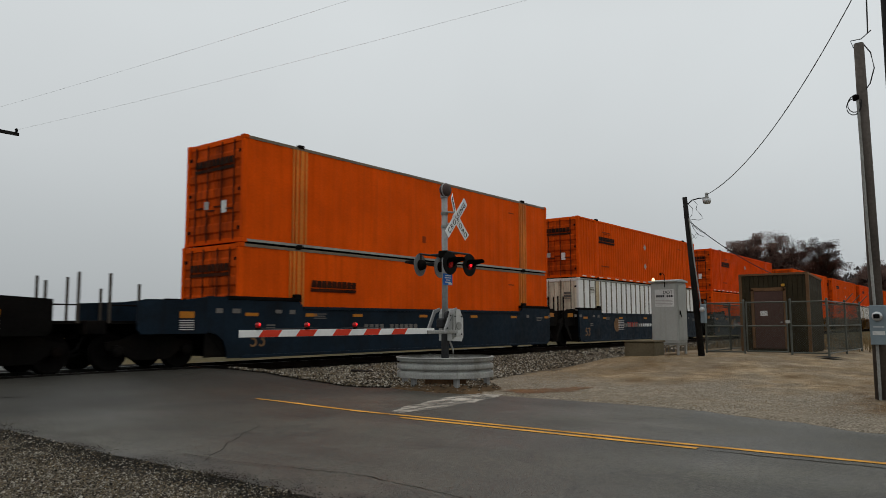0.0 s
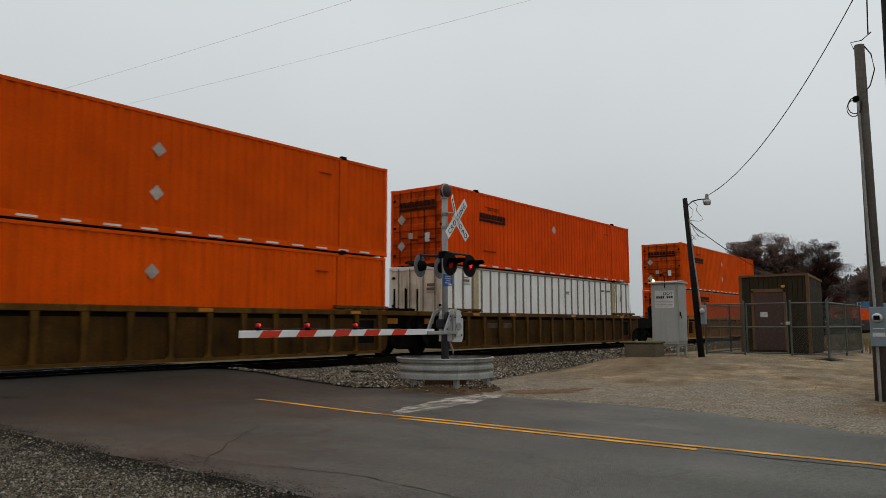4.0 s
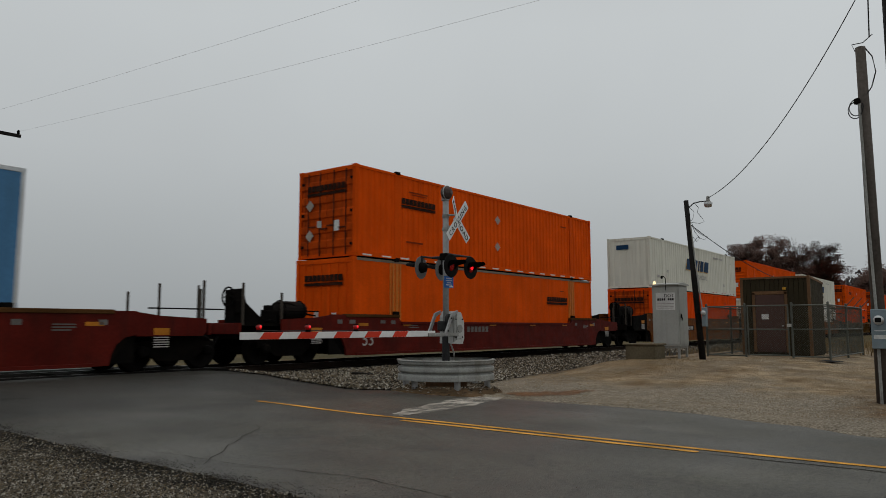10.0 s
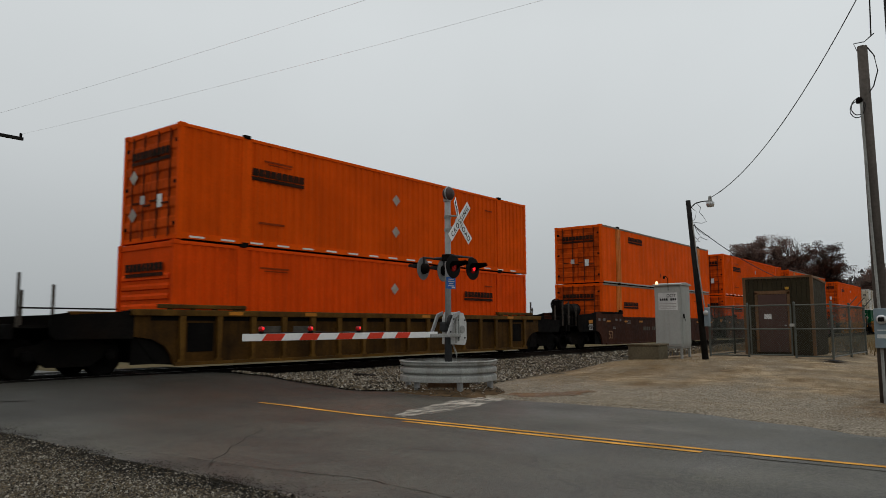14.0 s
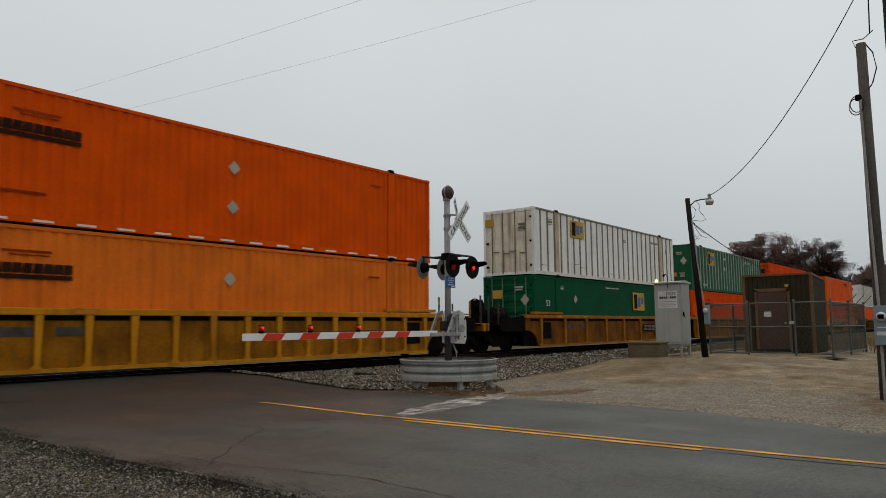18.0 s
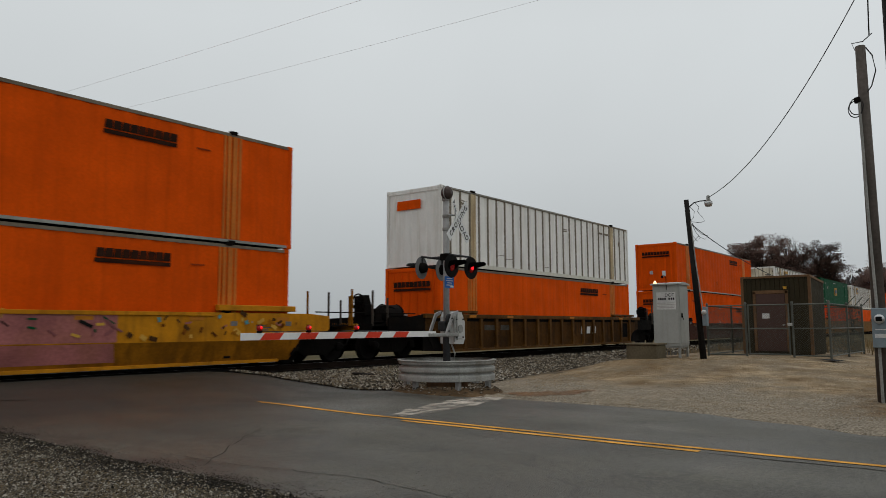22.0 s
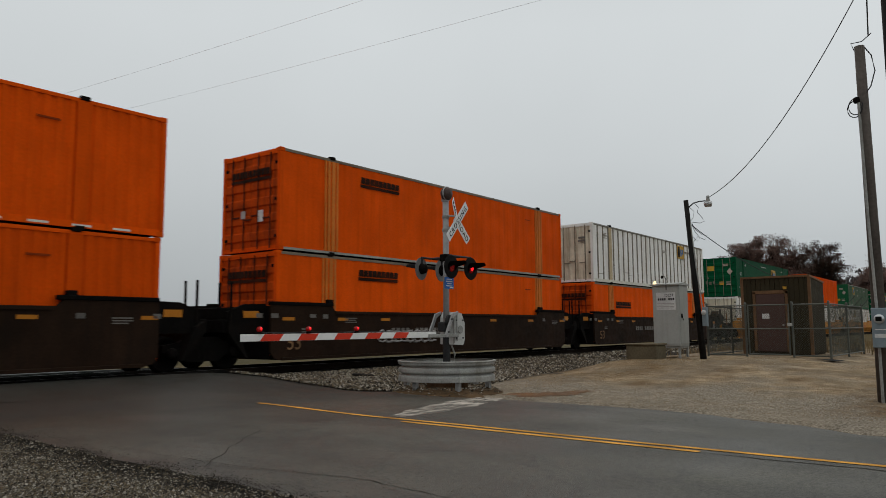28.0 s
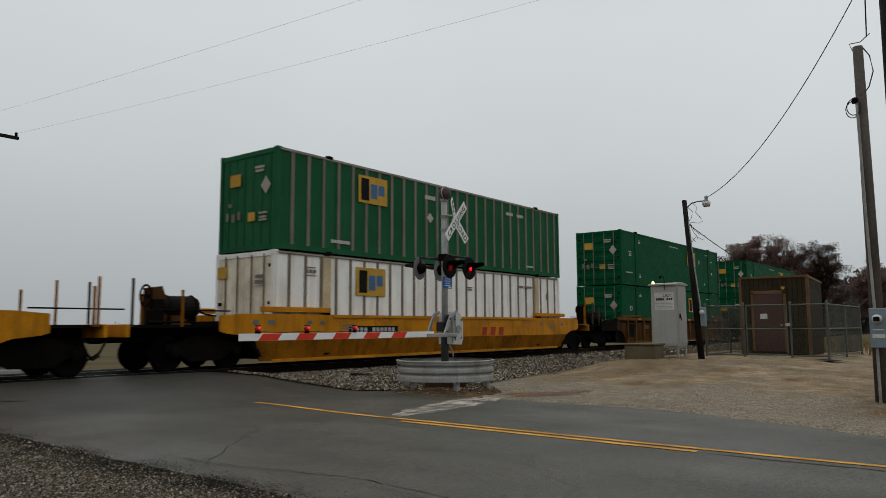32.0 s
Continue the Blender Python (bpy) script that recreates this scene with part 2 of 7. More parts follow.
m_armwhite = mat("white_gate_tape", (0.78, 0.78, 0.76), 0.4, vary=0.06)
m_armred = mat("red_gate_tape", (0.62, 0.045, 0.02), 0.4, vary=0.08)
m_bluesign = mat("blue_sign_sheet", (0.02, 0.13, 0.45), 0.4, vary=0.1)
m_redlens = glow("dim_red_lens", (0.22, 0.004, 0.004), 0.22)
m_redlit = glow("lit_red_lens", (1.0, 0.012, 0.02), 1.6)
m_redtip = glow("lit_red_gate_lamp", (1.0, 0.012, 0.016), 0.8)
m_armdark = mat("dull_dark_cast_iron", (0.035, 0.035, 0.036), 0.6, 0.1, vary=0.3)
m_backing = mat("dull_grey_backing_disc", (0.17, 0.17, 0.168), 0.6, vary=0.25)
m_indicator = glow("lit_indicator_lamp", (1.0, 0.72, 0.38), 1.6)
m_bell = mat("dark_bell_casting", (0.07, 0.05, 0.045), 0.5, 0.2, vary=0.3)
m_greycab = mat("grey_cabinet_paint", (0.36, 0.365, 0.34), 0.5, vary=0.08, streak=0.3, dirt=(0.2, 0.18, 0.14))
m_concrete = mat("stained_concrete", (0.12, 0.098, 0.062), 0.85, vary=0.3, grime=0.5, bump=0.2)
m_pole = mat("weathered_pole_wood", (0.085, 0.072, 0.062), 0.85, vary=0.3, streak=0.6, dirt=(0.06, 0.05, 0.04), bump=0.3)
m_darkpole = mat("creosoted_pole_wood", (0.012, 0.011, 0.010), 0.8, vary=0.3, bump=0.3)
m_siding = mat("olive_brown_siding", (0.034, 0.027, 0.014), 0.8, vary=0.2, streak=0.4, dirt=SOOT)
m_trim = mat("tan_wood_trim", (0.15, 0.083, 0.042), 0.75, vary=0.25, streak=0.4, dirt=(0.07, 0.04, 0.02))
m_door = mat("maroon_door_paint", (0.080, 0.046, 0.038), 0.6, vary=0.15)
m_fence = mat("galvanised_fence_pipe", (0.10, 0.105, 0.09), 0.5, 0.2, vary=0.2)
m_wire = mat("dark_cable", (0.03, 0.03, 0.03), 0.6, vary=0.1)
m_paleline = mat("distant_power_line", (0.62, 0.63, 0.64), 0.6, vary=0.1)
m_cast = mat("pale_silver_paint", (0.50, 0.50, 0.48), 0.5, vary=0.12, streak=0.3, dirt=(0.2, 0.17, 0.13))
m_rail = mat("rail_steel", (0.018, 0.012, 0.009), 0.8, 0.0, vary=0.3, spec=0.05)
m_railtop = mat("polished_rail_head", (0.14, 0.13, 0.125), 0.35, 0.7, vary=0.15)
m_tie = mat("creosoted_tie", (0.010, 0.008, 0.0065), 0.9, vary=0.3)
m_wheel = mat("wheel_steel", (0.006, 0.005, 0.0045), 0.8, vary=0.3, spec=0.05)
m_yellowline = mat("yellow_road_paint", (0.62, 0.30, 0.055), 0.75, vary=0.3, scale=8, grime=0.6, dirt=(0.15, 0.09, 0.035), world_space=True, spec=0.05)
m_patch = mat("pale_mud_smear", (0.40, 0.36, 0.31), 0.9, vary=0.35, scale=5, world_space=True, grime=0.6, dirt=(0.10, 0.09, 0.075), spec=0.05)
def smear(m, stretch, lo, hi):
    """Break a thin coat into streaks through which the road shows."""
    n, l = m.node_tree.nodes, m.node_tree.links
    geo = n.new("ShaderNodeNewGeometry")
    mp = n.new("ShaderNodeMapping")
    mp.inputs["Scale"].default_value = stretch
    mp.inputs["Rotation"].default_value = (0, 0, radians(-12))
    l.new(geo.outputs["Position"], mp.inputs[0])
    t = n.new("ShaderNodeTexNoise")
    t.inputs["Scale"].default_value, t.inputs["Detail"].default_value = 1.0, 7.0
    l.new(mp.outputs[0], t.inputs["Vector"])
    r = n.new("ShaderNodeMapRange")
    l.new(t.outputs[0], r.inputs[0])
    for k, q in ((1, lo), (2, hi), (3, 0.0), (4, 0.95)):
        r.inputs[k].default_value = q
    l.new(r.outputs[0], n["Principled BSDF"].inputs["Alpha"])


smear(m_patch, (2.2, 4.6, 1.0), 0.33, 0.60)
m_seam = mat("dark_tar_seam", (0.042, 0.038, 0.030), 0.8, vary=0.4, scale=10, world_space=True, spec=0.08)
m_faint = mat("faint_sealed_crack", (0.046, 0.043, 0.035), 0.7, vary=0.4, scale=10, world_space=True, spec=0.1)
m_puddle = mat("wet_mud", (0.105, 0.050, 0.014), 0.5, vary=0.4, scale=5, world_space=True, spec=0.14, grime=0.6, dirt=(0.18, 0.10, 0.036))
m_sleeper = mat("weathered_timber", (0.085, 0.048, 0.026), 0.9, vary=0.35, streak=0.4, dirt=(0.03, 0.02, 0.012), bump=0.3, spec=0.05)
# Near-black for the shade under the train; also fills the apron crack.
m_crossing_black = mat("crossing_shade_and_crack_black", (0.007, 0.0062, 0.0055), 0.9, vary=0.4, world_space=True, spec=0.03)
m_spoil = mat("rusty_soil", (0.11, 0.07, 0.038), 0.95, vary=0.4, scale=8, bump=0.5, spec=0.05)
m_meter = mat("grey_meter_box", (0.20, 0.245, 0.27), 0.5, vary=0.1)
m_leaf = mat("brown_oak_leaf", (0.105, 0.064, 0.052), 0.85, vary=0.45, rand=0.2, spec=0.05)
m_bark = mat("dark_bark", (0.035, 0.028, 0.025), 0.9, vary=0.3)
# Grey of bare twigs, with distance haze mixed into the colour.
m_twig = mat("hazed_grey_twig", (0.15, 0.14, 0.135), 0.9, vary=0.2)
m_wood = mat("bare_winter_wood", (0.075, 0.068, 0.066), 0.9, vary=0.35)
m_brush = mat("dry_grass", (0.20, 0.14, 0.07), 0.9, vary=0.3)


def ground_material():
    """Sandy lot, grey gravel verges, dry field: blended by soft noise borders."""
    m = bpy.data.materials.new("sand_gravel_ground")
    m.use_nodes = True
    n, l = m.node_tree.nodes, m.node_tree.links
    b = n["Principled BSDF"]
    b.inputs["Specular IOR Level"].default_value = 0.08
    b.inputs["Roughness"].default_value = 0.95
    geo = n.new("ShaderNodeNewGeometry")
    sep = n.new("ShaderNodeSeparateXYZ")
    l.new(geo.outputs["Position"], sep.inputs[0])

    def tex(s, d=6.0):
        t = n.new("ShaderNodeTexNoise")
        t.inputs["Scale"].default_value, t.inputs["Detail"].default_value = s, d
        l.new(geo.outputs["Position"], t.inputs["Vector"])
        return t.outputs[0]

    def math_(op, a, c):
        x = n.new("ShaderNodeMath")
        x.operation = op
        for k, q in enumerate((a, c)):
            if hasattr(q, "is_linked"):
                l.new(q, x.inputs[k])
            else:
                x.inputs[k].default_value = q
        return x.outputs[0]

    def remap(v, a, c, lo=0.0, hi=1.0):
        r = n.new("ShaderNodeMapRange")
        l.new(v, r.inputs[0])
        for k, q in ((1, a), (2, c), (3, lo), (4, hi)):
            r.inputs[k].default_value = q
        return r.outputs[0]

    def blend(fac, a, c, mode="MIX"):
        x = n.new("ShaderNodeMix")
        x.data_type, x.blend_type = "RGBA", mode
        for k, q in ((0, fac), (6, a), (7, c)):
            if hasattr(q, "is_linked"):
                l.new(q, x.inputs[k])
            else:
                x.inputs[k].default_value = q
        return x.outputs[2]

    wob = remap(tex(0.5), 0.3, 0.7, -2.0, 2.0)
    ragged = remap(tex(2.2, 7.0), 0.3, 0.7, -0.45, 0.45)
    x = math_("ADD", sep.outputs["X"], wob)
    y = math_("ADD", sep.outputs["Y"], wob)
    xr = math_("ADD", sep.outputs["X"], ragged)
    gravel = blend(remap(tex(30.0, 4.0), 0.38, 0.62), (0.012, 0.0105, 0.0085, 1), (0.13, 0.11, 0.085, 1))
    sand = blend(remap(tex(2.2, 8.0), 0.35, 0.65), (0.20, 0.138, 0.076, 1), (0.375, 0.285, 0.18, 1))
    sand = blend(remap(tex(0.7, 8.0), 0.45, 0.62, 0.0, 0.6), sand, (0.11, 0.07, 0.036, 1))
    sand = blend(remap(tex(40.0, 3.0), 0.52, 0.7, 0.0, 0.6), sand, (0.07, 0.052, 0.036, 1))
    grit = blend(remap(tex(25.0, 4.0), 0.35, 0.65), (0.10, 0.086, 0.065, 1), (0.34, 0.30, 0.24, 1))
    lot = blend(remap(tex(0.9, 7.0), 0.40, 0.60, 0.0, 0.45), sand, grit)
    lot = blend(remap(x, 18.0, 15.5, 0.0, 0.75), lot, grit)
    leaf = blend(remap(tex(12.0), 0.4, 0.7), (0.085, 0.05, 0.024, 1), (0.23, 0.14, 0.065, 1))
    silt = blend(remap(tex(24.0, 5.0), 0.35, 0.65), (0.07, 0.06, 0.045, 1), (0.30, 0.26, 0.20, 1))
    soil = blend(remap(tex(18.0, 5.0), 0.4, 0.7), (0.005, 0.0045, 0.004, 1), (0.03, 0.027, 0.022, 1))
    verge = blend(remap(xr, 2.9, 1.7), gravel, silt)
    verge = blend(remap(xr, 3.7, 4.2, 0.0, 1.0), verge, soil)
    c = blend(remap(sep.outputs["X"], 11.6, 11.7), verge, lot)
    bedstone = blend(remap(tex(30.0, 3.0), 0.35, 0.65), (0.008, 0.007, 0.006, 1), (0.06, 0.052, 0.042, 1))
    c = blend(remap(math_("ADD", sep.outputs["Y"], ragged), 10.2, 10.8), c, bedstone)
    c = blend(math_("MULTIPLY", remap(math_("ADD", sep.outputs["Y"], ragged), 2.6, 1.6), remap(xr, 13.2, 14.0)), c, leaf)
    # Near-black band under the train: its shade painted into the ground colour.
    under_train_shade = remap(math_("ABSOLUTE", math_("SUBTRACT", math_("ADD", sep.outputs["Y"], math_("MULTIPLY", ragged, 0.3)), 17.34), 0.0), 1.7, 1.45)
    c = blend(under_train_shade, c, (0.006, 0.005, 0.0042, 1))
    field = blend(remap(tex(0.2), 0.4, 0.65), (0.11, 0.084, 0.04, 1), (0.07, 0.06, 0.03, 1))
    c = blend(remap(y, 20.5, 22.5), c, field)
    c = blend(remap(x, 36.0, 44.0), c, field)
    c = blend(remap(x, -14.0, -22.0), c, field)
    c = blend(1.0, c, remap(tex(4.0), 0.3, 0.7, 0.85, 1.15), "MULTIPLY")
    l.new(c, b.inputs["Base Color"])
    bp = n.new("ShaderNodeBump")
    bp.inputs["Strength"].default_value, bp.inputs["Distance"].default_value = 0.8, 0.04
    l.new(tex(35.0, 4.0), bp.inputs["Height"])
    l.new(bp.outputs[0], b.inputs["Normal"])
    return m


def asphalt_material():
    m = bpy.data.materials.new("worn_asphalt")
    m.use_nodes = True
    n, l = m.node_tree.nodes, m.node_tree.links
    b = n["Principled BSDF"]
    b.inputs["Specular IOR Level"].default_value = 0.28
    geo = n.new("ShaderNodeNewGeometry")

    def tex(s, d=5.0, stretch=(1, 1, 1)):
        t = n.new("ShaderNodeTexNoise")
        t.inputs["Scale"].default_value, t.inputs["Detail"].default_value = s, d
        mp = n.new("ShaderNodeMapping")
        mp.inputs["Scale"].default_value = stretch
        l.new(geo.outputs["Position"], mp.inputs[0])
        l.new(mp.outputs[0], t.inputs["Vector"])
        return t.outputs[0]

    def remap(v, a, c, lo=0.0, hi=1.0):
        r = n.new("ShaderNodeMapRange")
        l.new(v, r.inputs[0])
        for k, q in ((1, a), (2, c), (3, lo), (4, hi)):
            r.inputs[k].default_value = q
        return r.outputs[0]

    def blend(fac, a, c, mode="MIX"):
        x = n.new("ShaderNodeMix")
        x.data_type, x.blend_type = "RGBA", mode
        for k, q in ((0, fac), (6, a), (7, c)):
            if hasattr(q, "is_linked"):
                l.new(q, x.inputs[k])
            else:
                x.inputs[k].default_value = q
        return x.outputs[2]

    c = blend(remap(tex(0.35), 0.35, 0.65), (0.048, 0.0455, 0.0355, 1), (0.065, 0.0605, 0.047, 1))
    c = blend(1.0, c, remap(tex(0.9, 5.0, (1.0, 0.4, 1)), 0.32, 0.68, 0.82, 1.18), "MULTIPLY")
    c = blend(1.0, c, remap(tex(1.0, 4.0, (1.1, 0.05, 1)), 0.35, 0.65, 0.86, 1.14), "MULTIPLY")
    c = blend(1.0, c, remap(tex(60.0, 3.0), 0.3, 0.7, 0.40, 1.75), "MULTIPLY")
    c = blend(1.0, c, remap(tex(16.0, 4.0), 0.3, 0.7, 0.74, 1.3), "MULTIPLY")
    c = blend(1.0, c, remap(tex(2.0, 6.0), 0.3, 0.7, 0.86, 1.14), "MULTIPLY")
    c = blend(remap(tex(1.6, 7.0), 0.60, 0.74, 0.0, 0.35), c, (0.095, 0.088, 0.074, 1))
    c = blend(remap(tex(0.6, 7.0, (1.0, 0.5, 1)), 0.58, 0.68, 0.0, 0.4), c, (0.034, 0.031, 0.026, 1))
    sp = n.new("ShaderNodeSeparateXYZ")
    l.new(geo.outputs["Position"], sp.inputs[0])
    rim = n.new("ShaderNodeMath")
    rim.operation = "ADD"
    l.new(sp.outputs["X"], rim.inputs[0])
    l.new(remap(tex(3.0, 7.0, (1, 0.5, 1)), 0.3, 0.7, -0.5, 0.5), rim.inputs[1])
    crumble = blend(remap(tex(40.0, 4.0), 0.4, 0.62), (0.012, 0.011, 0.009, 1), (0.075, 0.066, 0.054, 1))
    c = blend(remap(rim.outputs[0], 5.0, 4.45, 0.0, 0.85), c, crumble)
    silted = n.new("ShaderNodeMath")
    silted.operation = "MULTIPLY"
    l.new(remap(sp.outputs["Y"], 8.0, 13.0), silted.inputs[0])
    l.new(remap(tex(0.8, 6.0), 0.4, 0.65, 0.0, 0.5), silted.inputs[1])
    c = blend(silted.outputs[0], c, (0.075, 0.058, 0.038, 1))
    # Darker apron asphalt, deepened by the shade the train throws on it.
    apron_dark = n.new("ShaderNodeMath")
    apron_dark.operation = "ADD"
    l.new(sp.outputs["Y"], apron_dark.inputs[0])
    l.new(remap(tex(0.5, 6.0), 0.3, 0.7, -1.6, 1.6), apron_dark.inputs[1])
    c = blend(remap(apron_dark.outputs[0], 9.8, 13.0, 0.0, 0.8), c, (0.023, 0.023, 0.0195, 1))
    vor = n.new("ShaderNodeTexVoronoi")
    vor.feature = "DISTANCE_TO_EDGE"
    vor.inputs["Scale"].default_value = 0.42
    wv = n.new("ShaderNodeVectorMath")
    wv.operation = "ADD"
    nz = n.new("ShaderNodeTexNoise")
    nz.inputs["Scale"].default_value = 1.5
    l.new(geo.outputs["Position"], nz.inputs["Vector"])
    l.new(geo.outputs["Position"], wv.inputs[0])
    l.new(nz.outputs[1], wv.inputs[1])
    l.new(wv.outputs[0], vor.inputs["Vector"])
    crack = remap(vor.outputs["Distance"], 0.0, 0.016, 0.42, 0.0)
    c = blend(crack, c, (0.016, 0.015, 0.014, 1))
    l.new(c, b.inputs["Base Color"])
    l.new(remap(tex(0.5), 0.35, 0.65, 0.40, 0.60), b.inputs["Roughness"])
    bp = n.new("ShaderNodeBump")
    bp.inputs["Strength"].default_value, bp.inputs["Distance"].default_value = 0.7, 0.012
    l.new(tex(70.0, 3.0), bp.inputs["Height"])
    l.new(bp.outputs[0], b.inputs["Normal"])
    return m


def stone_material(name, dark, light, lift=0.0):
    m = bpy.data.materials.new(name)
    m.use_nodes = True
    n, l = m.node_tree.nodes, m.node_tree.links
    b = n["Principled BSDF"]
    b.inputs["Roughness"].default_value = 0.9
    geo = n.new("ShaderNodeNewGeometry")
    b.inputs["Specular IOR Level"].default_value = 0.1
    r = n.new("ShaderNodeValToRGB")
    r.color_ramp.elements[0].color = (*dark, 1)
    r.color_ramp.elements[1].color = (*light, 1)
    for at_, k, tint in ((0.35, 0.12, (1, 0.9, 0.75)), (0.62, 0.30, (1, 0.82, 0.58)), (0.82, 0.48, (1, 1, 1)), (0.93, 0.72, (1, 1, 1))):
        e = r.color_ramp.elements.new(at_)
        e.color = (*(light[i] * (k + (1 - k) * lift) * tint[i] for i in range(3)), 1)
    l.new(geo.outputs["Random Per Island"], r.inputs[0])
    l.new(r.outputs[0], b.inputs["Base Color"])
    return m


m_ground = ground_material()
m_asphalt = asphalt_material()
m_ballast = stone_material("grey_ballast_stone", (0.007, 0.006, 0.005), (0.44, 0.40, 0.335))
m_gravel = stone_material("grey_gravel_stone", (0.006, 0.0055, 0.005), (0.38, 0.35, 0.295), 0.06)
m_pebble = stone_material("sandy_pebble", (0.16, 0.12, 0.075), (0.48, 0.41, 0.31), 0.3)
m_crumb = mat("crumbled_black_asphalt", (0.016, 0.0145, 0.013), 0.85, vary=0.5, scale=8, world_space=True, bump=0.5, bscale=50)
m_dirt = stone_material("brown_dirt_clod", (0.11, 0.07, 0.035), (0.42, 0.32, 0.20), 0.4)
m_clod = stone_material("black_asphalt_crumb", (0.006, 0.0055, 0.005), (0.09, 0.08, 0.066))


# ---- mesh helpers ----
def box(bm, x0, x1, y0, y1, z0, z1, bev=0.0):
    r = bmesh.ops.create_cube(bm, size=1.0)
    for v in r["verts"]:
        v.co = Vector((x0 + (v.co.x + 0.5) * (x1 - x0), y0 + (v.co.y + 0.5) * (y1 - y0), z0 + (v.co.z + 0.5) * (z1 - z0)))
    if bev:
        es = list({e for v in r["verts"] for e in v.link_edges})
        bmesh.ops.bevel(bm, geom=es, offset=bev, segments=1, affect="EDGES")
    return bm


def quads(bm, pts, faces):
    vs = [bm.verts.new(p) for p in pts]
    for f in faces:
        bm.faces.new([vs[i] for i in f])
    return bm


def prism(bm, outline, y0, y1):
    """An outline of (x, z) extruded from y0 to y1."""
    k = len(outline)
    vs = [bm.verts.new((x, y0, z)) for x, z in outline] + [bm.verts.new((x, y1, z)) for x, z in outline]
    bm.faces.new(vs[:k])
    bm.faces.new(vs[k:][::-1])
    for i in range(k):
        j = (i + 1) % k
        bm.faces.new([vs[i], vs[i + k], vs[j + k], vs[j]])
    bmesh.ops.recalc_face_normals(bm, faces=bm.faces[:])
    return bm


def rod(bm, a, b, r0, r1=None, seg=10, caps=True):
    a, b = Vector(a), Vector(b)
    r1 = r0 if r1 is None else r1
    q = (b - a).to_track_quat("Z", "Y")
    ring = []
    for p, r in ((a, r0), (b, r1)):
        ring.append([bm.verts.new(p + q @ Vector((r * math.cos(2 * math.pi * i / seg), r * math.sin(2 * math.pi * i / seg), 0))) for i in range(seg)])
    for i in range(seg):
        j = (i + 1) % seg
        bm.faces.new([ring[0][i], ring[0][j], ring[1][j], ring[1][i]])
    if caps:
        bm.faces.new(ring[0][::-1])
        bm.faces.new(ring[1])
    return bm


def tube(bm, pts, r, seg=6):
    """A round wire through points."""
    rings = []
    pts = [Vector(p) for p in pts]
    for i, p in enumerate(pts):
        d = (pts[min(i + 1, len(pts) - 1)] - pts[max(i - 1, 0)]).normalized()
        q = d.to_track_quat("Z", "Y")
        rings.append([bm.verts.new(p + q @ Vector((r * math.cos(2 * math.pi * k / seg), r * math.sin(2 * math.pi * k / seg), 0))) for k in range(seg)])
    for a, b in zip(rings, rings[1:]):
        for k in range(seg):
            j = (k + 1) % seg
            bm.faces.new([a[k], a[j], b[j], b[k]])
    return bm


def sag(a, b, drop, n=24):
    a, b = Vector(a), Vector(b)
    return [a.lerp(b, i / n) - Vector((0, 0, drop * 4 * (i / n) * (1 - i / n))) for i in range(n + 1)]


def lathe(bm, prof, centre=(0, 0, 0), seg=24, axis="z"):
    """A profile of (radius, height) turned about an axis."""
    c = Vector(centre)
    rings = []
    for r, h in prof:
        row = []
        for i in range(seg):
            a = 2 * math.pi * i / seg
            u, v = r * math.cos(a), r * math.sin(a)
            row.append(bm.verts.new(c + (Vector((u, v, h)) if axis == "z" else Vector((h, u, v)) if axis == "x" else Vector((u, h, v)))))
        rings.append(row)
    for a, b in zip(rings, rings[1:]):
        for i in range(seg):
            j = (i + 1) % seg
            bm.faces.new([a[i], a[j], b[j], b[i]])
    if prof[0][0] > 1e-4:
        bm.faces.new(rings[0][::-1])
    if prof[-1][0] > 1e-4:
        bm.faces.new(rings[-1])
    bmesh.ops.recalc_face_normals(bm, faces=bm.faces[:])
    return bm


def mesh_of(name, bm, material, smooth=False):
    me = bpy.data.meshes.new(name)
    if smooth:
        for f in bm.faces:
            f.smooth = True
    bm.to_mesh(me)
    bm.free()
    me.materials.append(material)
    return me


def part(name, bm, material, parent, label="", smooth=False):
    ob = new(name, mesh_of(name, bm, material, smooth))
    ob.parent = parent
    if label:
        tagged(ob, label=label)
    return ob


def piece(name, me, parent, loc=(0, 0, 0), rot=(0, 0, 0), label=""):
    """One more object on a shared mesh."""
    ob = new(name, me)
    ob.parent = parent
    ob.matrix_basis = pose(*loc, *rot)
    if label:
        tagged(ob, label=label)
    return ob


def thing(name, label, category, group="", at=None):
    ob = new(name)
    ob.empty_display_size = 0.3
    tagged(ob, label, category, group)
    if at is not None:
        ob.matrix_basis = at
    return ob


def solid(name, bm, material, label, category="", group="", kind="", smooth=False):
    return tagged(new(name, mesh_of(name, bm, material, smooth)), label, category, group, kind)


LETTERS = {}


def letters(text, size, material, depth=0.006, spread=1.0):
    """Flat letters as a mesh, facing -y, reading along x, from the lower left corner."""
    key = (text, size, material.name, spread)
    if key not in LETTERS:
        cu = bpy.data.curves.new("letters", "FONT")
        cu.body, cu.size, cu.extrude, cu.space_character = text, size, depth / 2, spread
        ob = bpy.data.objects.new("letters", cu)
        me = bpy.data.meshes.new_from_object(ob)
        bpy.data.objects.remove(ob)
        me.transform(pose(0, 0, 0, 90, 0, 0))
        me.materials.clear()
        me.materials.append(material)
        LETTERS[key] = me
    return LETTERS[key]


# ---- ground, road, track ----
TRACK_Y, RAIL_Z = 17.34, 0.40


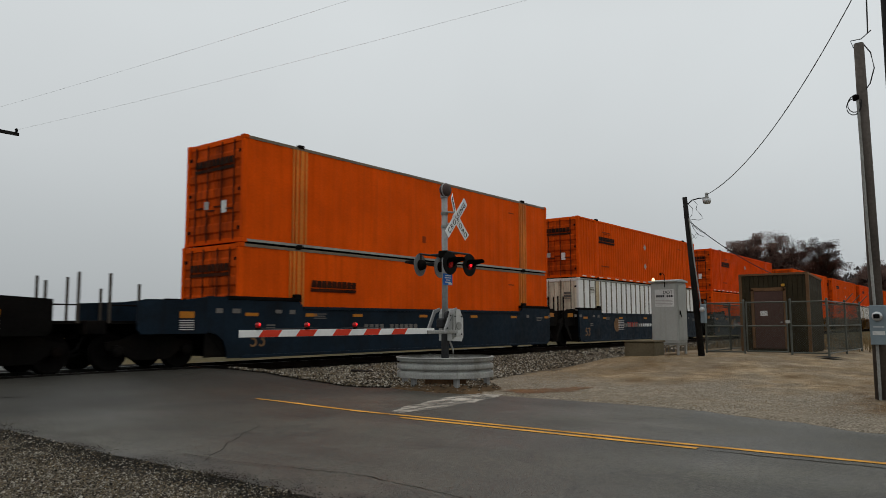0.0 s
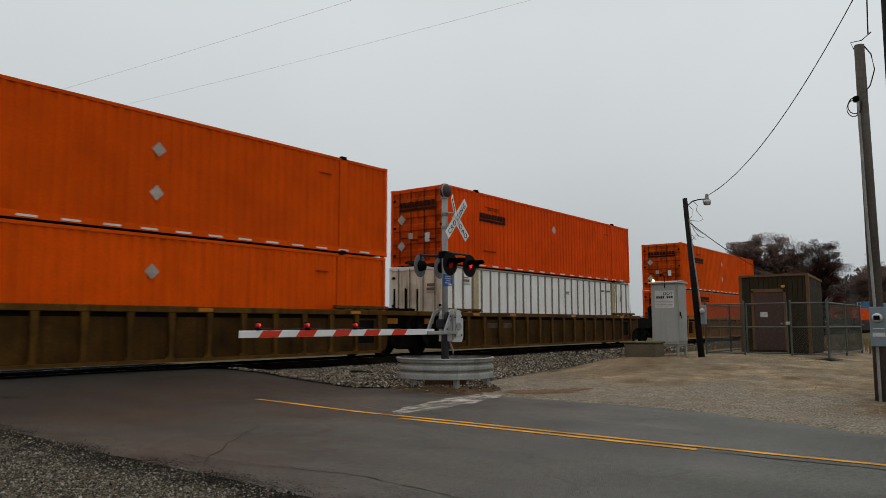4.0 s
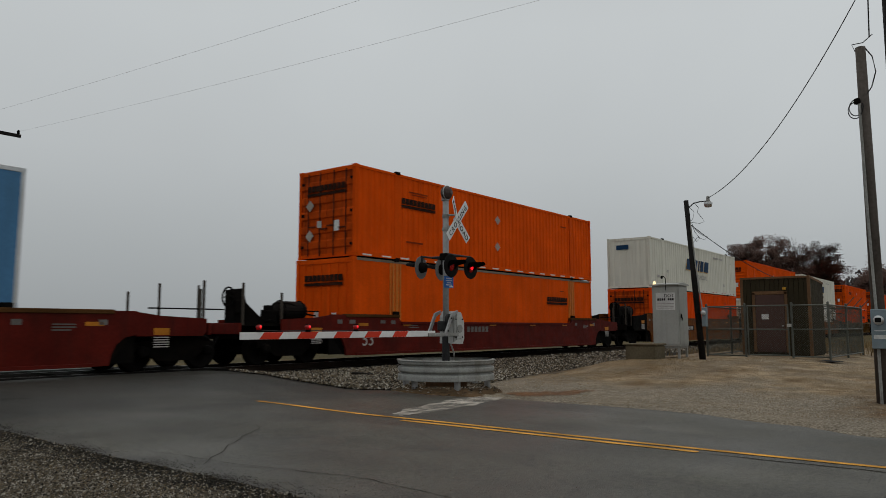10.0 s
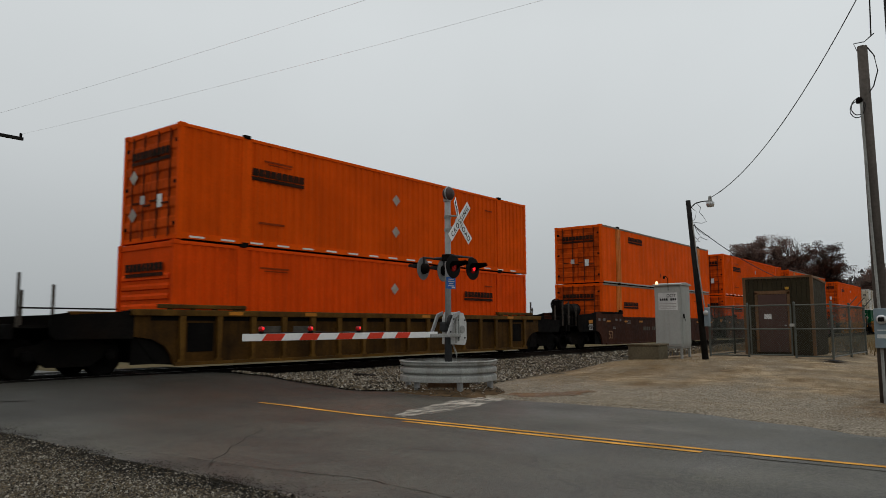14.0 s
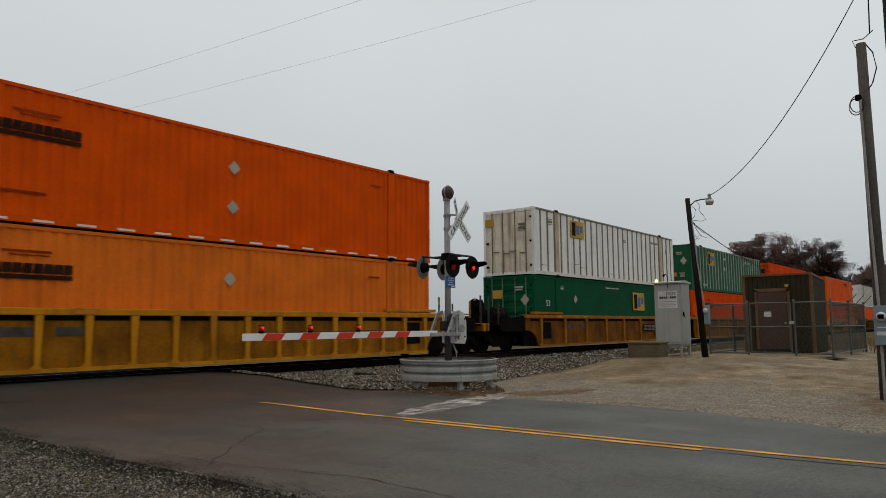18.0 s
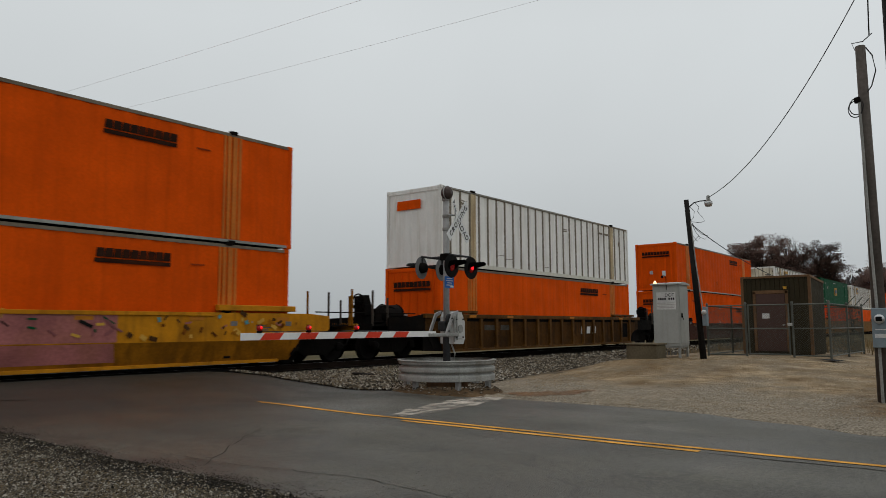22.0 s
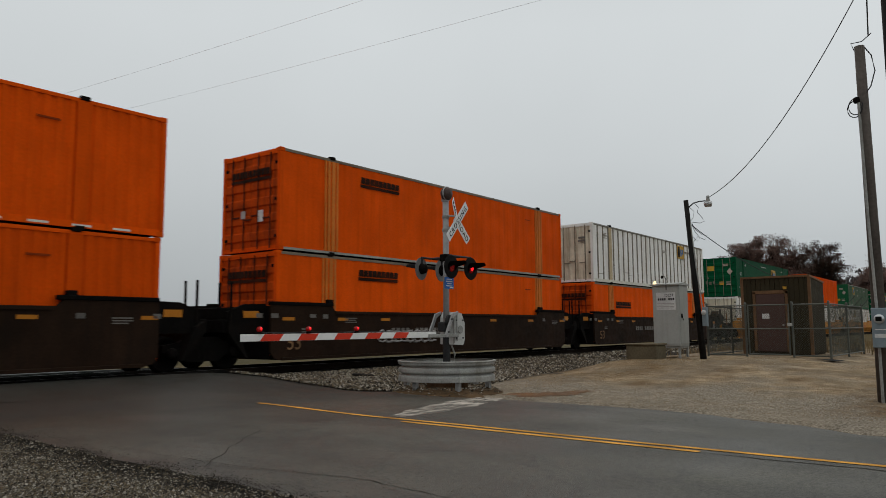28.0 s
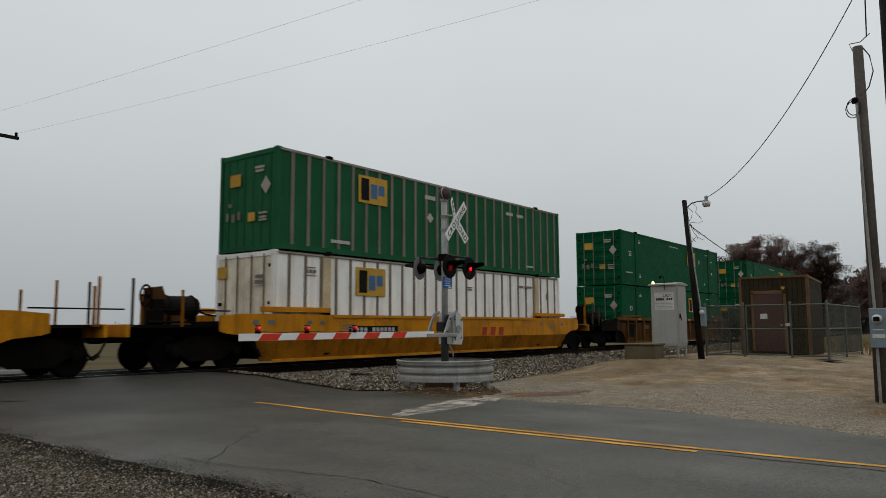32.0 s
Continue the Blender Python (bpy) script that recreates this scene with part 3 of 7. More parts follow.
def ramp(v, knots):
    """Smooth height through (position, height) knots."""
    if v <= knots[0][0]:
        return knots[0][1]
    for (a, za), (b, zb) in zip(knots, knots[1:]):
        if v <= b:
            s = (v - a) / (b - a)
            s = s * s * (3 - 2 * s)
            return za + (zb - za) * s
    return knots[-1][1]


def road_z(y):
    return ramp(y, [(2.0, 0.0), (8.0, 0.025), (11.5, 0.08), (15.0, 0.35), (16.0, 0.385), (19.0, 0.385), (24.0, 0.12), (40.0, 0.0)])


def lot_z(x, y):
    rise = ramp(x, [(13.4, 0.02), (18.0, 0.17), (23.0, 0.44), (40.0, 0.42), (90.0, 0.1)])
    rise *= ramp(y, [(-8.0, 0.1), (2.0, 0.65), (6.0, 1.0), (30.0, 1.0)])
    mound = 0.10 * math.exp(-((x - 20.6) / 1.6) ** 2 - ((y - 8.9) / 1.1) ** 2)
    bed = ramp(abs(y - TRACK_Y), [(1.7, 0.22), (2.6, 0.20), (6.5, 0.06), (7.4, 0.0)])
    if y > 9.5:
        k = ramp(y, [(9.5, 0.0), (12.0, 1.0)])
        return rise * (1 - k) + max(bed, 0.0) * k + mound * (1 - k)
    return rise + mound


def west_z(x, y):
    bed = ramp(abs(y - TRACK_Y), [(1.7, 0.22), (2.6, 0.18), (5.5, 0.0)])
    return max(bed, ramp(x, [(-2.0, -0.06), (4.4, -0.01)]))


def far_edge(y):
    return ramp(y, [(-4.0, 10.9), (1.6, 11.7), (2.8, 12.35), (5.0, 13.0), (8.2, 13.0), (10.5, 12.85), (12.4, 12.15), (14.0, 11.8), (16.0, 11.8)])


def ground_z(x, y):
    fe = far_edge(y)
    if x > fe:
        z = lot_z(x, y)
        k = ramp(x - fe, [(0.0, 0.0), (1.2, 1.0)])
        z = road_z(y) * (1 - k) + z * k
    elif x < 4.46:
        k = ramp(4.46 - x, [(0.0, 0.0), (1.0, 1.0)])
        z = road_z(y) * (1 - k) + west_z(x, y) * k
    else:
        return road_z(y) - 0.09
    near = abs(x - 10) < 40 and abs(y - 10) < 40
    if near:
        k = 0.05 if x > 14.5 and y < 10.0 else 0.025
        z += k * noise.noise(Vector((x * 0.7, y * 0.7, 3))) + 0.012 * noise.noise(Vector((x * 2.3, y * 2.3, 8)))
    return z - 0.012


def lines(dense0, dense1, step, far0, far1):
    mid = list(np.arange(dense0, dense1, step))
    low, high, d = [], [], 1.0
    v = dense0
    while v > far0:
        v -= d
        d *= 1.3
        low.append(v)
    v, d = mid[-1], 1.0
    while v < far1:
        v += d
        d *= 1.3
        high.append(v)
    return low[::-1] + mid + high


def grid_mesh(name, xs, ys, fz, material):
    pts = [(x, y, fz(x, y)) for y in ys for x in xs]
    w = len(xs)
    faces = [(j * w + i, j * w + i + 1, (j + 1) * w + i + 1, (j + 1) * w + i) for j in range(len(ys) - 1) for i in range(w - 1)]
    me = bpy.data.meshes.new(name)
    me.from_pydata(pts, [], faces)
    me.materials.append(material)
    for p in me.polygons:
        p.use_smooth = True
    return new(name, me)


gx = sorted(set([round(float(v), 3) for v in lines(-8, 38, 0.2, -2500, 2500)] + [4.43, 4.47]))
gy = lines(-4, 26, 0.2, -2500, 2500)
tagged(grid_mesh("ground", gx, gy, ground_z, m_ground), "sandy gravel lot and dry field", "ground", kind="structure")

# road strip with ragged edges
bm = bmesh.new()
rows = []
for y in lines(-2, 24, 0.07, -600, 900):
    wob = 0.05 * noise.noise(Vector((3, y * 13, 6))) + 0.10 * noise.noise(Vector((0, y * 1.3, 1))) + 0.05 * noise.noise(Vector((0, y * 5, 2)))
    wob2 = 0.12 * noise.noise(Vector((5, y * 1.1, 4))) + 0.05 * noise.noise(Vector((9, y * 4, 2)))
    x0, x1 = 4.46 + wob, far_edge(y) + wob2
    row = []
    for i in range(13):
        s = i / 12
        crown = 0.03 * (1 - (2 * s - 1) ** 2)
        edge = -0.035 if i in (0, 12) else 0.0
        row.append(bm.verts.new((x0 + (x1 - x0) * s, y, road_z(y) + crown - 0.02 + edge)))
    rows.append(row)
for a, b in zip(rows, rows[1:]):
    for i in range(12):
        bm.faces.new([a[i], a[i + 1], b[i + 1], b[i]])
road = solid("road", bm, m_asphalt, "worn grey two-lane asphalt road over the tracks", "road", kind="structure", smooth=True)


def road_top(x, y):
    s = (x - 4.46) / (far_edge(y) - 4.46)
    return road_z(y) + 0.03 * (1 - (2 * s - 1) ** 2) - 0.02


def road_strip(name, label, x, w, y0, y1, material, lift=0.006, ragged=0.008, step=0.15):
    b2 = bmesh.new()
    prev = None
    y = y0
    while y < y1 + 1e-6:
        j0 = ragged * noise.noise(Vector((x, y * 6, 0)))
        j1 = ragged * noise.noise(Vector((x, y * 6, 7)))
        a, c = x - w / 2 + j0, x + w / 2 + j1
        cur = [b2.verts.new((a, y, road_top(a, y) + lift)), b2.verts.new((c, y, road_top(c, y) + lift))]
        if prev:
            b2.faces.new([prev[0], prev[1], cur[1], cur[0]])
        prev = cur
        y += step
    return tagged(solid(name, b2, material, label, "road marking"), kind="structure")


road_strip("centre_line", "solid yellow centre line", 8.88, 0.11, -40.0, 11.25, m_yellowline)
road_strip("centre_line", "short second yellow line beside the centre line", 8.66, 0.11, 2.95, 7.5, m_yellowline)


def crack(label, points, w, material, seed):
    """A wandering filled crack across the asphalt."""
    b2 = bmesh.new()
    prev = None
    pts = []
    for (xa, ya), (xb, yb) in zip(points, points[1:]):
        n = max(2, int(math.hypot(xb - xa, yb - ya) / 0.07))
        pts += [(xa + (xb - xa) * i / n, ya + (yb - ya) * i / n) for i in range(n)]
    dx, dy = points[-1][0] - points[0][0], points[-1][1] - points[0][1]
    ln = math.hypot(dx, dy)
    nx, ny = -dy / ln, dx / ln
    for i, (x, y) in enumerate(pts):
        j = 0.05 * noise.noise(Vector((x * 2, y * 2, seed))) + 0.02 * noise.noise(Vector((x * 9, y * 9, seed)))
        hw = w * (0.55 + 0.6 * noise.noise(Vector((x * 5, y * 5, seed + 3)))) * min(1.0, 0.2 + i / 8, 0.2 + (len(pts) - i) / 8)
        hw = max(0.003, hw)
        cur = [b2.verts.new((x + nx * (j + q), y + ny * (j + q), road_top(x, y) + 0.004)) for q in (-hw, hw)]
        if prev:
            b2.faces.new([prev[0], prev[1], cur[1], cur[0]])
        prev = cur
    return tagged(solid("crack", b2, material, label, "road crack"), kind="structure")


crack("dark tar-filled seam in the asphalt", [(8.60, -2.0), (8.6, 1.0), (8.62, 2.9)], 0.03, m_seam, 1)
crack("dark diagonal crack across the lane", [(4.75, 6.85), (5.86, 7.77), (6.86, 8.57), (7.1, 8.9)], 0.016, m_faint, 2)
crack("thin crack beside the shoulder", [(5.1, 3.2), (5.3, 5.0), (5.0, 6.6), (4.9, 8.2)], 0.010, m_seam, 3)
crack("short dark crack in the crossing apron", [(4.9, 13.8), (5.4, 13.58), (5.95, 13.45)], 0.035, m_crossing_black, 6)


def blob(name, label, outline, fz, material, lift, kind="structure", category="stain", subdiv=4, wob=0.12):
    """A thin irregular patch on the ground: an outline in x, y with a wavering edge."""
    c = Vector((sum(p[0] for p in outline) / len(outline), sum(p[1] for p in outline) / len(outline)))
    b2 = bmesh.new()
    ring = []
    k = len(outline)
    for i in range(k):
        for s in range(subdiv):
            p = Vector(outline[i]).lerp(Vector(outline[(i + 1) % k]), s / subdiv)
            p = p + (p - c).normalized() * wob * noise.noise(Vector((p.x * 3, p.y * 3, 5)))
            ring.append(p)
    rings = []
    for f in (1.0, 0.66, 0.33):
        rings.append([b2.verts.new((*(c + (p - c) * f), fz(*(c + (p - c) * f)) + lift)) for p in ring])
    mid = b2.verts.new((*c, fz(*c) + lift))
    for a, b in zip(rings, rings[1:]):
        for i in range(len(ring)):
            j = (i + 1) % len(ring)
            b2.faces.new([a[i], a[j], b[j], b[i]])
    for i in range(len(ring)):
        b2.faces.new([rings[-1][i], rings[-1][(i + 1) % len(ring)], mid])
    return tagged(solid(name, b2, material, label, category, smooth=True), kind=kind)


for k, out in enumerate((
    [(9.05, 7.85), (9.2, 8.1), (10.0, 8.42), (11.0, 8.62), (12.0, 8.88), (12.75, 8.78), (12.98, 8.36), (12.4, 8.12), (11.2, 7.92), (10.0, 7.72)],
    [(10.4, 8.16), (11.4, 8.55), (12.3, 8.72), (12.8, 8.62), (12.7, 8.4), (11.6, 8.2)],
)):
    blob("mud_smear", "pale dried mud smeared across the lane", out, road_top, m_patch, 0.005 + 0.002 * k, subdiv=10, wob=0.16)
blob("puddle", "dark muddy puddle at the road edge", [(13.4, 8.75), (13.3, 8.35), (13.75, 7.8), (14.4, 7.4), (14.95, 7.3), (15.0, 7.55), (14.6, 8.0), (14.1, 8.6)], ground_z, m_puddle, 0.005, category="puddle", subdiv=8, wob=0.3)

# rubber panels between and beside the rails, near-black to hold the train's shade
crossing = thing("level_crossing", "rubber level crossing surface between the rails, blackened with the shade under the train", "level crossing", at=pose(4.3, TRACK_Y, 0.30))
for k, (y0, y1) in enumerate(((-1.29, -0.82), (-0.68, 0.68), (0.82, 1.61))):
    bm = bmesh.new()
    box(bm, 0.006, 1.874, y0, y1, 0.0, 0.104 if k else 0.098, 0.01)
    me = mesh_of("panel", bm, m_crossing_black)
    for i in range(4):
        piece("panel", me, crossing, (i * 1.88, 0, 0))

# the track: two rails on ties
for nm, yy in (("rail_near", TRACK_Y - 0.753), ("rail_far", TRACK_Y + 0.753)):
    bm = bmesh.new()
    prof = [(-0.075, -0.17), (0.075, -0.17), (0.075, -0.155), (0.012, -0.14), (0.012, -0.04), (0.036, -0.03), (0.036, 0.0), (-0.036, 0.0), (-0.036, -0.03), (-0.012, -0.04), (-0.012, -0.14), (-0.075, -0.155)]
    a = [bm.verts.new((-400, yy + u, RAIL_Z + w)) for u, w in prof]
    b = [bm.verts.new((900, yy + u, RAIL_Z + w)) for u, w in prof]
    for i in range(len(prof)):
        j = (i + 1) % len(prof)
        bm.faces.new([a[i], b[i], b[j], a[j]])
    bmesh.ops.recalc_face_normals(bm, faces=bm.faces[:])
    rl = solid(nm, bm, m_rail, "rusty steel rail with a polished top", "rail", kind="structure")
    bm = bmesh.new()
    box(bm, -400, 900, yy - 0.028, yy + 0.028, RAIL_Z - 0.004, RAIL_Z + 0.003)
    part("polished_head", bm, m_railtop, rl)
pts, faces = [], []
for i in range(900):
    x = -120 + i * 0.5
    if 3.8 < x < 13.4:
        continue
    k = len(pts)
    for dx in (-0.11, 0.11):
        for dy in (-1.3, 1.3):
            for z in (0.08, 0.235):
                pts.append((x + dx, TRACK_Y + dy, z))
    faces += [(k, k + 1, k + 3, k + 2), (k + 4, k + 6, k + 7, k + 5), (k, k + 4, k + 5, k + 1), (k + 2, k + 3, k + 7, k + 6), (k + 1, k + 5, k + 7, k + 3)]
me = bpy.data.meshes.new("ties")
me.from_pydata(pts, [], faces)
me.materials.append(m_tie)
tagged(new("ties", me), "dark creosoted wooden railway ties", "ties", kind="stuff")


def stones(name, label, count, place, size, material, flat=0.7, seed=1, lift=0.0):
    """Many small broken stones lying on the ground."""
    rnd = random.Random(seed)
    pts, faces = [], []
    for _ in range(count):
        x, y = place(rnd)
        z = ground_z(x, y) if not (4.5 < x < far_edge(y)) else road_top(x, y)
        s = size * rnd.uniform(0.5, 1.5)
        rot = rnd.uniform(0, math.pi)
        k = len(pts)
        c, sn = math.cos(rot), math.sin(rot)
        for u, v, w in ((1, 0, 0), (0, 0.8, 0.1), (-0.9, 0.1, 0), (0, -0.8, 0.05), (0.15, 0.1, 1), (-0.1, 0, -0.6)):
            u, v, w = (q * rnd.uniform(0.7, 1.25) for q in (u, v, w))
            pts.append((x + s * (u * c - v * sn), y + s * (u * sn + v * c), z + lift + s * flat * (w + 0.25)))
        faces += [(k, k + 1, k + 4), (k + 1, k + 2, k + 4), (k + 2, k + 3, k + 4), (k + 3, k, k + 4), (k + 1, k, k + 5), (k + 2, k + 1, k + 5), (k + 3, k + 2, k + 5), (k, k + 3, k + 5)]
    me = bpy.data.meshes.new(name)
    me.from_pydata(pts, [], faces)
    me.materials.append(material)
    return tagged(new(name, me), label, "stones", kind="stuff")


def in_ballast(r):
    while True:
        x, y = 11.7 + 18 * r.random() ** 1.3, r.uniform(9.9, 15.85)
        if y > 10.15 + 0.075 * max(0, x - 13) + 0.35 * r.random() and x > far_edge(y) + 0.05 - 0.3 * r.random():
            return x, y


stones("ballast_stones", "coarse grey and brown crushed-rock ballast beside the track", 30000, in_ballast, 0.036, m_ballast, seed=3)
stones("ballast_stones_far", "coarse grey crushed-rock ballast along the track", 8000, lambda r: (r.uniform(26, 75), r.uniform(13.6, 15.9)), 0.06, m_ballast, seed=4)
stones("ballast_stones_west", "coarse grey crushed-rock ballast beside the track", 3000, lambda r: (r.uniform(-2, 4.2), r.uniform(13.5, 15.8)), 0.036, m_ballast, seed=5)


def in_verge(r):
    while True:
        y = 2.6 + 10.5 * r.random() ** 1.4
        x = 4.5 - min(4.2, abs(r.gauss(0, 1.9)))
        bare = 0.35 + 0.9 * noise.noise(Vector((x * 1.6, y * 1.6, 4)))
        if x < 3.9 or r.random() > 0.6 * bare + 0.55 * (x - 3.9) / 0.5:
            return x, y


stones("verge_gravel", "loose grey and brown gravel on the road shoulder", 62000, in_verge, 0.0105, m_gravel, seed=6)
stones("verge_pebbles", "larger pale pebbles on the road shoulder", 4000, in_verge, 0.017, m_gravel, seed=16)


def in_edge(r):
    while True:
        x, y = 4.42 + r.gauss(0, 0.13), r.uniform(2.6, 13)
        if noise.noise(Vector((x * 2.5, y * 1.2, 9))) > r.uniform(-0.5, 0.4):
            return x, y


stones("asphalt_crumbs", "black crumbled asphalt along the road edge", 9000, in_edge, 0.007, m_clod, seed=7)
stones("road_grit", "fine pale grit washed on to the lane", 1600, lambda r: (4.6 + abs(r.gauss(0, 0.6)), r.uniform(2.6, 12)), 0.005, m_gravel, seed=17)
stones("lot_pebbles", "small pale pebbles scattered on the sandy lot", 16000, lambda r: (13.0 + 13 * r.random() ** 1.3, r.uniform(1.0, 9.8)), 0.009, m_pebble, seed=8)


def in_mound(r):
    x, y = 20.2 + r.gauss(0, 2.0), 8.7 + r.gauss(0, 0.8)
    return x, min(y, 10.2)


stones("dirt_clods", "crumbly brown dirt clods on the low mound", 7000, in_mound, 0.012, m_dirt, seed=18)


# ---- crossing signal ----
def crossing_signal():
    th = thing("crossing_signal", "aluminium railroad crossing signal with crossbuck, flashing lamps and lowered gate arm", "crossing signal", at=pose(13.34, 10.16, 0.06))
    bm = bmesh.new()
    rod(bm, (0, 0, 0.35), (0, 0, 4.3), 0.07, seg=16)
    lathe(bm, [(0.0, 4.34), (0.078, 4.32), (0.078, 4.27)], seg=16)
    part("mast", bm, m_mast, th, smooth=True)
    bm = bmesh.new()
    lathe(bm, [(0.23, 0.0), (0.24, 0.05), (0.12, 0.12), (0.11, 0.42), (0.09, 0.5)], seg=16)
    part("mast_base", bm, m_galv, th, smooth=True)
    bm = bmesh.new()
    lathe(bm, [(0.082, 0.5), (0.086, 0.55), (0.086, 1.15), (0.075, 1.2)], seg=16)
    part("mast_sleeve", bm, m_armdark, th, "dark rusty sleeve round the mast foot", smooth=True)
    bm = bmesh.new()
    box(bm, -0.45, 0.45, -0.45, 0.45, -0.04, 0.235, 0.02)
    base = part("foundation", bm, m_sleeper, th, "weathered timber foundation block")
    base.matrix_basis = pose(0, 0, 0, 0, 0, 38)
    for z in (3.02, 3.62, 3.92):
        bm = bmesh.new()
        rod(bm, (0, 0, z - 0.03), (0, 0, z + 0.03), 0.085, seg=16)
        part("clamp_band", bm, m_galv, th)
    # bell: a dished gong on the mast top
    bm = bmesh.new()
    lathe(bm, [(0.0, -0.10), (0.10, -0.09), (0.15, -0.04), (0.165, 0.02), (0.13, 0.09), (0.05, 0.12), (0.0, 0.125)], (0, -0.04, 4.46), 20, "y")
    bell = part("bell", bm, m_bell, th, "dark round warning bell on the mast top", smooth=True)
    bm = bmesh.new()
    lathe(bm, [(0.165, 0.0), (0.172, 0.015), (0.165, 0.03)], (0, -0.06, 4.46), 20, "y")
    part("rim", bm, m_mast, bell)
    bm = bmesh.new()
    box(bm, -0.05, 0.05, -0.05, 0.09, 4.28, 4.4, 0.01)
    part("bell_bracket", bm, m_galv, th)
    # crossbuck: two blades crossing at right angles
    # the blade behind is bent at the crossing: its upper half turns towards the road
    for ang, text, y, x0, x1, turn in ((45, "CROSSING", -0.20, -0.61, 0.61, 6), (-45, "ROAD", -0.185, -0.11, 0.61, 0), (-45, "RAIL", -0.185, -0.61, -0.11, 24)):
        bm = bmesh.new()
        box(bm, x0, x1, -0.004, 0.004, -0.105, 0.105, 0.0)
        blade = part("crossbuck_blade", bm, m_white_sign, th, "white blade with black letters")
        blade.matrix_basis = pose(0.19, y, 3.83, 0, 0, turn) @ pose(0, 0, 0, 0, -ang, 0)
        me = letters(text, 0.17, m_black, spread=1.38 if text == "CROSSING" else 1.15)
        w = max(v.co.x for v in me.vertices)
        piece("letters", me, blade, ({"ROAD": 0.57 - w, "RAIL": -0.57}.get(text, -w / 2), -0.008, -0.066))
    for z in (3.68, 3.95):
        bm = bmesh.new()
        rod(bm, (0.05, -0.05, z), (0.19, -0.17, z), 0.022, seg=8)
        part("sign_bracket", bm, m_galv, th)
    # lamp crossarms and four lamp units
    for sy in (-1, 1):
        bm = bmesh.new()
        rod(bm, (0, 0, 2.98), (0, sy * 0.40, 2.98), 0.028, seg=8)
        rod(bm, (-0.40, sy * 0.40, 2.98), (0.40, sy * 0.40, 2.98), 0.024, seg=8)
        part("lamp_crossarm", bm, m_armdark, th)
        for sx in (-1, 1):
            bm = bmesh.new()
            x, y, z = sx * 0.37, sy * 0.42, 2.73
            lathe(bm, [(0.255, 0.0), (0.26, sy * 0.008), (0.255, sy * 0.016)], (x, y, z), 28, "y")
            disc = part("lamp_backing", bm, m_black if sy < 0 else m_backing, th, "round black lamp backing disc" if sy < 0 else "round dull grey back of a lamp disc", smooth=False)
            bm = bmesh.new()
            lathe(bm, [(0.05, -sy * 0.14), (0.10, -sy * 0.11), (0.125, -sy * 0.02), (0.125, 0.0)], (x, y, z), 20, "y")
            part("lamp_housing", bm, m_dark, disc, smooth=True)
            bm = bmesh.new()
            lathe(bm, [(0.0, sy * 0.05), (0.06, sy * 0.045), (0.11, sy * 0.02)], (x, y, z), 20, "y")
            part("lens", bm, m_redlens, disc, "red signal lens", smooth=True)
            if sy < 0:
                bm = bmesh.new()
                lathe(bm, [(0.0, sy * 0.066), (0.035, sy * 0.062), (0.052, sy * 0.05)], (x, y, z), 14, "y")
                part("bulb_glow", bm, m_redlit if sx > 0 else m_redlens, disc, smooth=True)
            bm = bmesh.new()
            arc = [(math.cos(a), math.sin(a)) for a in np.linspace(radians(-35), radians(215), 22)]
            pts = [(x + 0.125 * c, y + sy * 0.015, z + 0.125 * s) for c, s in arc] + [(x + 0.12 * c, y + sy * (0.06 + 0.30 * min(1.0, max(0, (s + 0.05) / 0.5))), z + 0.12 * s) for c, s in arc]
            n = len(arc)
            quads(bm, pts, [(i, i + 1, i + 1 + n, i + n) for i in range(n - 1)])
            bmesh.ops.solidify(bm, geom=bm.faces[:], thickness=0.006)
            part("hood", bm, m_black, disc, smooth=True)
            bm = bmesh.new()
            rod(bm, (x, y - sy * 0.02, z + 0.1), (x, y - sy * 0.02, 2.99), 0.02, seg=8)
            part("lamp_hanger", bm, m_armdark, disc)
            if sy > 0:
                disc.matrix_basis = pose(x, y, z) @ pose(0, 0, 0, 0, 0, 8) @ pose(-x, -y, -z)
    bm = bmesh.new()
    box(bm, -0.10, 0.10, -0.12, 0.12, 2.9, 3.06, 0.02)
    part("junction_box", bm, m_dark, th)
    # blue notice plate
    bm = bmesh.new()
    box(bm, -0.17, 0.17, -0.088, -0.082, 2.27, 2.53)
    sg = part("notice_plate", bm, m_bluesign, th, "small blue emergency notice plate")
    for i, w in enumerate((0.20, 0.24, 0.16, 0.22)):
        bm = bmesh.new()
        box(bm, -w / 2, w / 2, -0.0925, -0.0885, 2.475 - i * 0.05, 2.495 - i * 0.05)
        part("text_bar", bm, m_markwhite, sg)
    bm = bmesh.new()
    box(bm, 0.02, 0.15, -0.0925, -0.0885, 2.285, 2.315)
    part("text_bar", bm, m_markwhite, sg)
    # gate mechanism, counterweights and the lowered arm
    bm = bmesh.new()
    prism(bm, [(-0.02, 1.02), (0.34, 1.0), (0.40, 1.12), (0.40, 1.5), (0.28, 1.72), (0.06, 1.74), (-0.02, 1.62)], -0.22, 0.16)
    mech = part("gate_mechanism", bm, m_cast, th, "silver cast gate mechanism housing")
    bm = bmesh.new()
    box(bm, 0.03, 0.33, -0.235, -0.22, 1.12, 1.6, 0.012)
    part("cover", bm, m_cast, mech)
    bm = bmesh.new()
    lathe(bm, [(0.09, -0.02), (0.09, 0.0)], (0.2, -0.236, 1.35), 16, "y")
    part("shaft_cap", bm, m_galv, mech)
    for y in (-0.28, 0.20):
        bm = bmesh.new()
